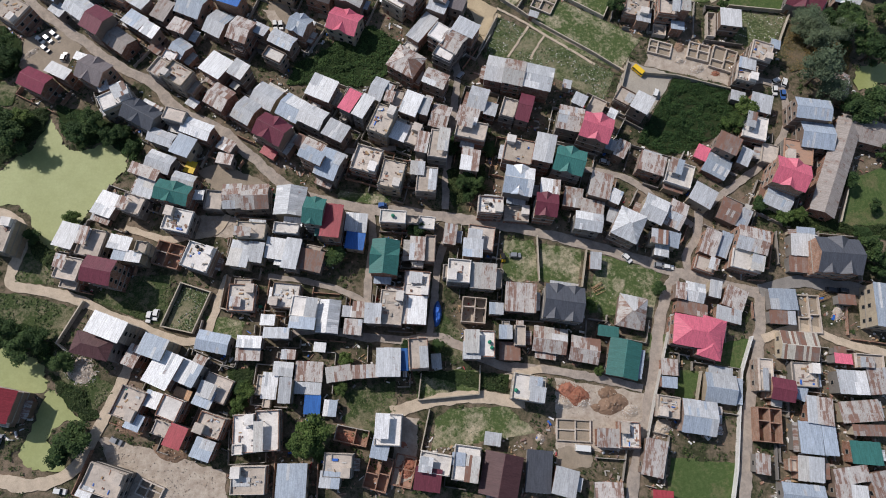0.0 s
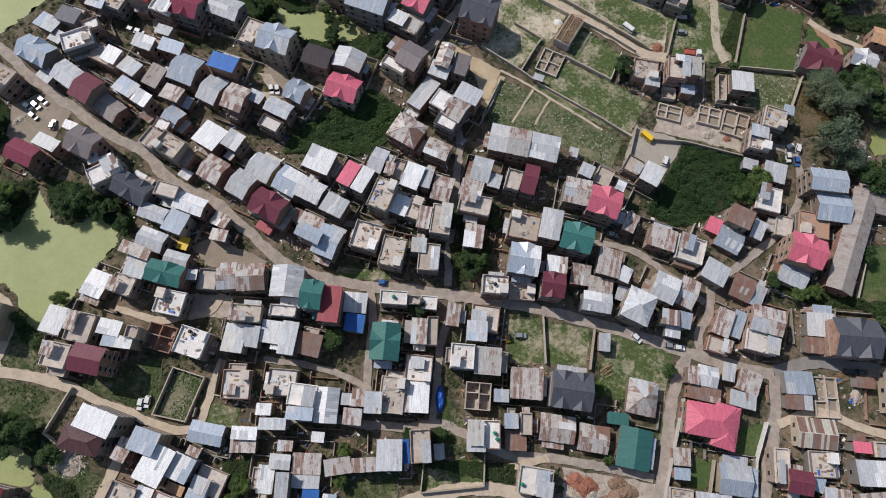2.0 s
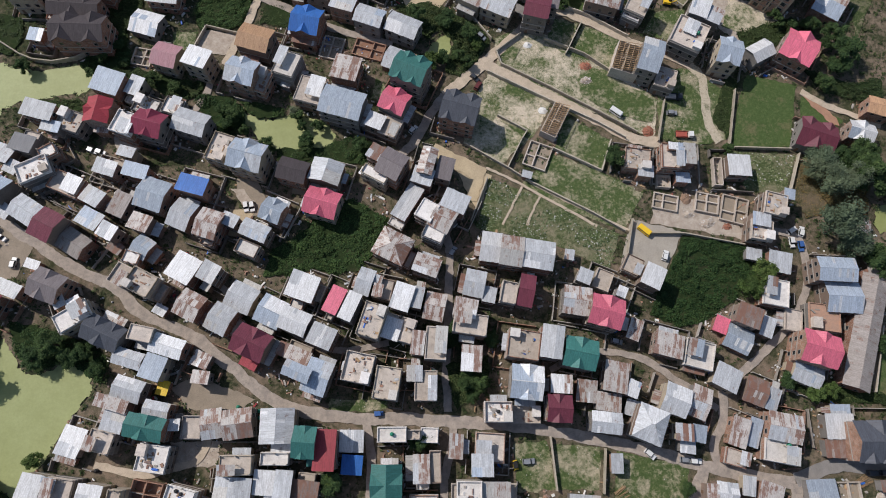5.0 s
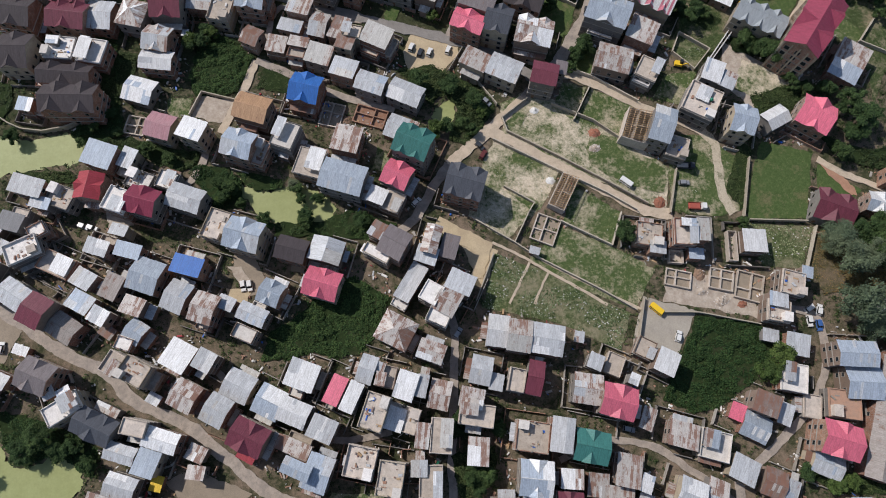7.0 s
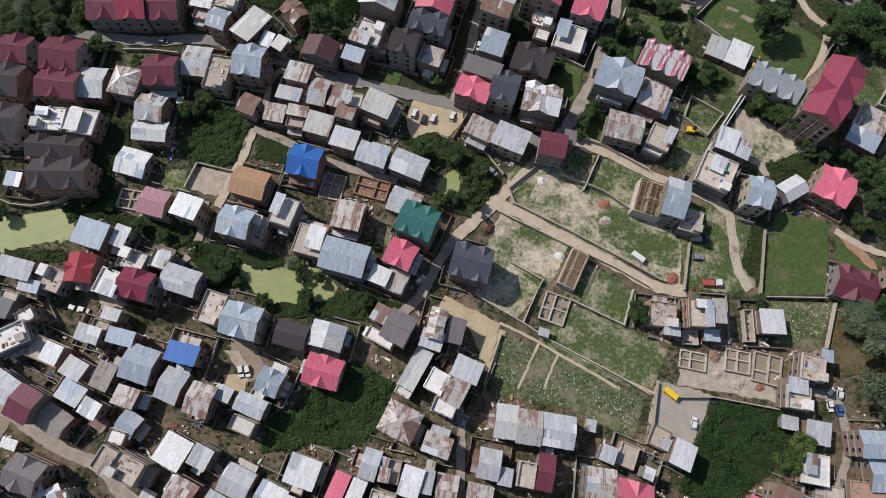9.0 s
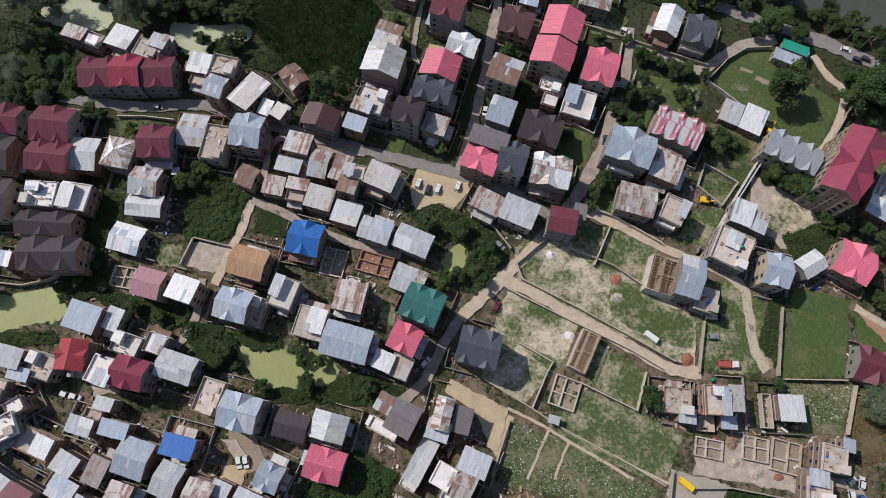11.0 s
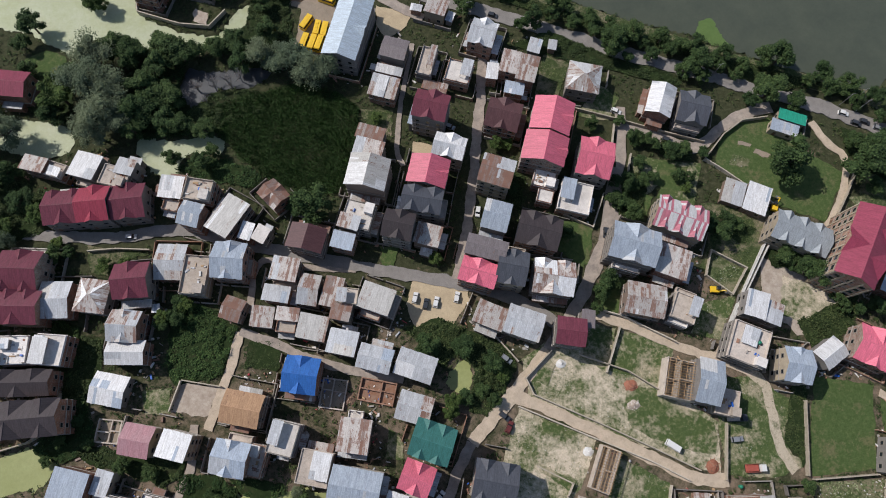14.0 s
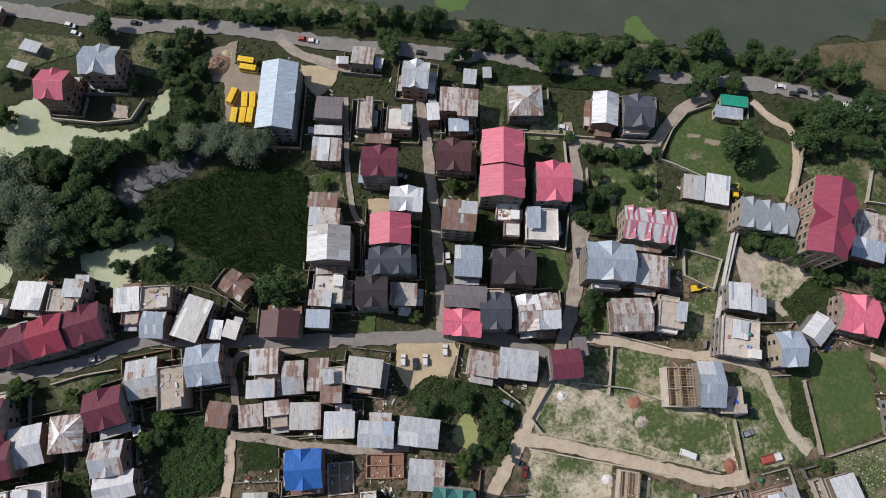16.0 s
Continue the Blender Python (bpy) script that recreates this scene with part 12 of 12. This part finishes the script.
tree(83.5, 224.9, 2.7, "b")
tree(88.0, 222.0, 2.3, "b")
tree(109.3, 226.6, 2.0, "b")
tree(-133.0, 129.3, 3.1, "b")
tree(-128.6, 124.8, 2.9, "b")
tree(-132.8, 121.8, 3.1, "b")
tree(-33.0, -2.6, 3.5, "g")
tree(-52.7, 13.8, 2.3, "b")
tree(-25.1, 51.4, 2.3, "g")
tree(15.1, 71.5, 2.3, "b")
tree(17.8, 72.4, 2.0, "b")
tree(-4.9, 22.6, 2.0, "b")
tree(3.9, 22.1, 2.0, "b")
tree(-30.3, -5.7, 2.0, "g")
tree(-35.9, 153.9, 2.3, "b")
tree(-23.8, 151.4, 2.3, "b")
tree(24.0, 177.7, 2.3, "b")
tree(29.0, 178.5, 2.3, "b")
tree(31.8, 174.9, 2.0, "b")
tree(-48.9, 167.9, 2.3, "b")
tree(-47.6, 163.1, 2.3, "b")
tree(-26.4, 164.0, 1.8, "w")
tree(-24.6, 159.2, 1.8, "b")
tree(-24.5, 153.6, 1.6, "b")
tree(-35.0, 151.9, 1.6, "b")
tree(-49.6, 161.9, 1.6, "g")
tree(-91.7, 187.8, 1.6, "b")
tree(-87.3, 192.4, 1.8, "b")
tree(-82.0, 196.5, 1.8, "b")
tree(-80.2, 189.6, 1.6, "b")
tree(-112.2, 193.2, 2.0, "b")
tree(71.7, 308.8, 3.9, "b")
tree(100.1, 278.7, 4.4, "b")
tree(125.1, 264.4, 4.7, "b")
tree(145.1, 250.6, 4.7, "b")
tree(152.7, 260.1, 5.0, "b")
tree(186.3, 230.8, 4.7, "b")
tree(171.9, 222.1, 5.5, "b")
tree(109.8, 236.2, 2.9, "b")
tree(84.8, 251.7, 2.4, "b")
tree(85.2, 298.8, 3.1, "b")
tree(136.3, 266.4, 2.9, "b")
tree(107.5, 282.2, 2.9, "b")
tree(-10.2, 329.8, 3.9, "b")
tree(-4.4, 336.3, 3.1, "b")
_skip = [(min(p[0] for p in r), max(p[0] for p in r), min(p[1] for p in r), max(p[1] for p in r), r) for r in PONDS + PLOTS]
town_clutter(54000, -135, 190, -40, 330, _skip)

# ---- vehicles and small things ----
vehicle(-121.9, 132.6, -41, "car", "w")
vehicle(-119.4, 132.9, -43, "car", "s")
vehicle(-117.4, 134.5, -43, "car", "w")
vehicle(-119.8, 129.1, -41, "car", "d")
vehicle(-113.4, 125.8, 78, "car", "w")
vehicle(-44.0, 134.3, -85, "car", "w")
vehicle(-42.1, 134.1, -85, "car", "w")
vehicle(-80.0, 36.3, -102, "car", "w")
vehicle(-78.1, 36.8, -102, "car", "w")
vehicle(-86.8, 2.0, -26, "car", "s")
vehicle(63.6, 45.1, -52, "car", "w")
vehicle(29.4, 48.2, -4, "car", "s")
vehicle(17.4, 111.3, 50, "car", "s")
vehicle(61.3, 77.3, -20, "car", "s")
vehicle(73.3, 42.2, -12, "car", "s")
vehicle(75.8, 41.5, -12, "car", "w")
vehicle(124.7, 31.1, -9, "car", "d")
vehicle(128.3, 30.7, -9, "car", "d")
vehicle(-100.8, -10.0, -12, "car", "w")
vehicle(123.6, 103.5, 22, "car", "w")
vehicle(122.4, 99.7, -96, "car", "w")
vehicle(124.8, 98.1, -96, "car", "b")
vehicle(126.4, 102.7, 63, "car", "w")
vehicle(-119.0, 4.4, 74, "car", "s")
vehicle(42.6, -9.0, -9, "van", "w")
vehicle(25.5, 47.7, -86, "rickshaw", "y")
vehicle(-10.4, 66.9, -4, "rickshaw", "b")
vehicle(77.4, 109.8, -49, "van", "y")
vehicle(82.0, 101.0, 62, "car", "w")
vehicle(16.5, 209.2, 65, "car", "w")
vehicle(19.2, 206.7, 64, "car", "d")
vehicle(22.3, 206.5, 64, "car", "w")
vehicle(28.7, 206.5, 64, "car", "w")
vehicle(38.4, 185.3, -51, "car", "s")
vehicle(96.2, 148.4, -8, "car", "s")
vehicle(33.6, 169.9, -51, "car", "d")
vehicle(34.1, 166.8, 52, "car", "m")
vehicle(10.8, 153.7, 38, "car", "w")
vehicle(77.6, 202.3, -25, "car", "w")
vehicle(-88.3, 158.9, -27, "car", "w")
vehicle(-90.9, 159.8, -27, "car", "w")
vehicle(77.7, 151.0, -46, "van", "w")
vehicle(98.1, 140.0, -11, "truck", "r")
vehicle(97.9, 154.0, -13, "truck", "d")
vehicle(133.3, 211.6, 56, "digger", "y")
vehicle(105.4, 190.6, -18, "digger", "y")
vehicle(168.8, 237.2, -31, "car", "w")
vehicle(171.4, 232.8, -35, "car", "d")
vehicle(174.4, 232.6, -35, "car", "d")
vehicle(177.9, 229.4, -35, "car", "s")
vehicle(186.5, 221.8, -37, "car", "s")
vehicle(184.5, 221.8, -37, "car", "w")
vehicle(94.8, 254.9, -36, "car", "w")
vehicle(30.8, 321.3, -31, "car", "r")
vehicle(33.4, 319.1, -31, "car", "w")
vehicle(-18.1, 350.7, -32, "car", "d")
vehicle(64.6, 299.7, -31, "car", "d")
vehicle(78.6, 215.6, -109, "car", "d")
vehicle(-63.2, 247.5, -10, "car", "s")
vehicle(41.6, 231.3, -111, "car", "w")
vehicle(108.0, 241.2, -30, "car", "d")
vehicle(40.1, 261.7, -36, "car", "s")
vehicle(-38.2, 359.1, -37, "car", "w")
vehicle(-37.3, 355.1, -42, "car", "w")
vehicle(10.5, 320.8, -35, "bus", "y")
vehicle(10.1, 317.9, -34, "bus", "y")
vehicle(1.8, 310.4, 47, "bus", "y")
vehicle(4.9, 307.1, -113, "bus", "y")
vehicle(7.2, 306.0, -113, "bus", "y")
vehicle(-0.2, 303.2, -119, "bus", "y")
vehicle(2.3, 302.0, -119, "bus", "y")
vehicle(4.5, 301.2, -119, "bus", "y")
tank(-49.43, 74.35, 0.05, "g")
tank(-43.65, 72.35, 0.05, "g")
tank(-43.63, 70.54, 0.05, "g")
tank(-5.05, 93.28, 0.05, "g")
tank(-7.02, 60.88, 7.00, "g")
tank(-47.63, 37.25, 0.05, "g")
tank(-31.51, -5.76, 0.05, "g")
tank(18.44, 21.51, 6.87, "g")
tank(18.93, 19.89, 6.87, "g")
tank(24.70, 7.86, 5.54, "g")
tank(6.30, 76.39, 0.05, "g")
tank(-64.42, 54.81, 6.92, "k")
tank(-63.24, 53.88, 6.92, "k")
tank(-39.29, -5.27, 0.05, "k")
tank(-88.41, 62.94, 0.05, "k")
tank(-82.75, 15.44, 4.32, "g")
tank(-5.02, 82.70, 0.05, "k")
tank(-3.66, 82.24, 0.05, "k")
tank(107.89, 78.79, 0.05, "k")
tank(22.46, 62.57, 7.28, "k")
tank(100.72, 42.29, 4.89, "g")
tank(-0.76, 92.64, 4.66, "k")
tank(108.57, 172.45, 7.36, "g")
tank(92.56, 136.29, 0.05, "g")
tank(-96.65, 221.20, 7.44, "k")
tank(-91.34, 223.09, 0.05, "k")
tank(-45.99, 150.79, 0.05, "k")
tank(-76.85, 167.75, 8.06, "k")
tank(88.27, 189.21, 0.05, "g")
tank(-27.02, 178.06, 5.62, "k")
pole(169.0, 240.5)
pole(173.4, 237.1)
pole(183.2, 228.1)
pole(174.2, 241.1)
pole(56.2, 301.7)
pole(35.8, 321.5)
pole(130.9, 260.4)
heap("earth", 52.9, 2.3, 5.0, 3.0, 15)
heap("brick", 43.1, 5.2, 3.4, 2.8, 0)
heap("brick", -23.0, -1.9, 4.0, 1.8, -20)
heap("brick", -6.6, -10.7, 3.2, 2.6, 40)
heap("stone", 125.5, 24.5, 3.0, 1.6, 60)
heap("wood", 121.7, 29.4, 2.4, 1.2, 20)
heap("earth", -72.3, -1.9, 5.0, 2.6, -25)
heap("stone", 98.2, 109.6, 2.6, 1.7, 20)
heap("earth", 93.4, 118.6, 2.4, 1.8, 60)
heap("stone", 92.6, 113.2, 1.8, 1.4, 0)
heap("brick", 104.0, 107.6, 1.6, 1.2, 10)
heap("brick", 40.3, 7.3, 2.8, 2.1, -4)
heap("brick", -7.6, -12.6, 2.0, 1.4, -23)
heap("brick", -7.8, -4.6, 1.9, 1.3, -14)
heap("earth", 51.8, 5.3, 3.3, 2.0, -4)
heap("earth", 48.4, 1.6, 2.3, 1.3, -14)
heap("stone", 39.3, 3.4, 2.7, 1.5, -9)
heap("stone", 44.1, 3.5, 2.3, 1.8, -4)
heap("stone", 57.7, 0.1, 2.4, 2.0, -4)
heap("stone", 31.0, -5.6, 1.3, 1.4, -4)
heap("stone", -98.6, 22.2, 4.7, 3.7, -31)
heap("stone", 66.2, -5.2, 2.3, 2.9, -67)
heap("tarp", 4.3, 31.8, 1.3, 4.0, -4)
heap("tarp", -6.1, 20.3, 1.3, 2.4, -4)
heap("earth", -83.6, 4.9, 4.8, 1.9, -22)
heap("earth", -72.2, -1.8, 4.4, 1.9, -17)
heap("stone", -116.2, 132.1, 0.8, 0.6, -5)
heap("stone", -125.0, 127.9, 3.6, 1.2, 39)
heap("wood", 53.5, 36.3, 2.1, 1.5, 25)
heap("stone", 31.1, 37.3, 1.2, 1.2, -4)
heap("brick", 71.5, 169.5, 2.2, 2.0, -8)
heap("brick", 87.0, 143.1, 2.1, 2.1, -8)
heap("white", 53.6, 180.3, 1.8, 1.5, -8)
heap("white", 54.0, 155.1, 1.6, 1.6, -8)
heap("stone", 70.5, 164.2, 2.9, 1.8, -8)
heap("earth", 1.5, 324.0, 4.1, 4.9, -47)
heap("sand", 5.5, 326.9, 2.3, 1.9, -26)
heap("white", -38.3, 334.9, 2.3, 1.1, -73)
heap("white", -36.4, 331.6, 1.9, 0.9, -81)
heap("earth", -8.3, 184.9, 2.1, 2.1, -8)
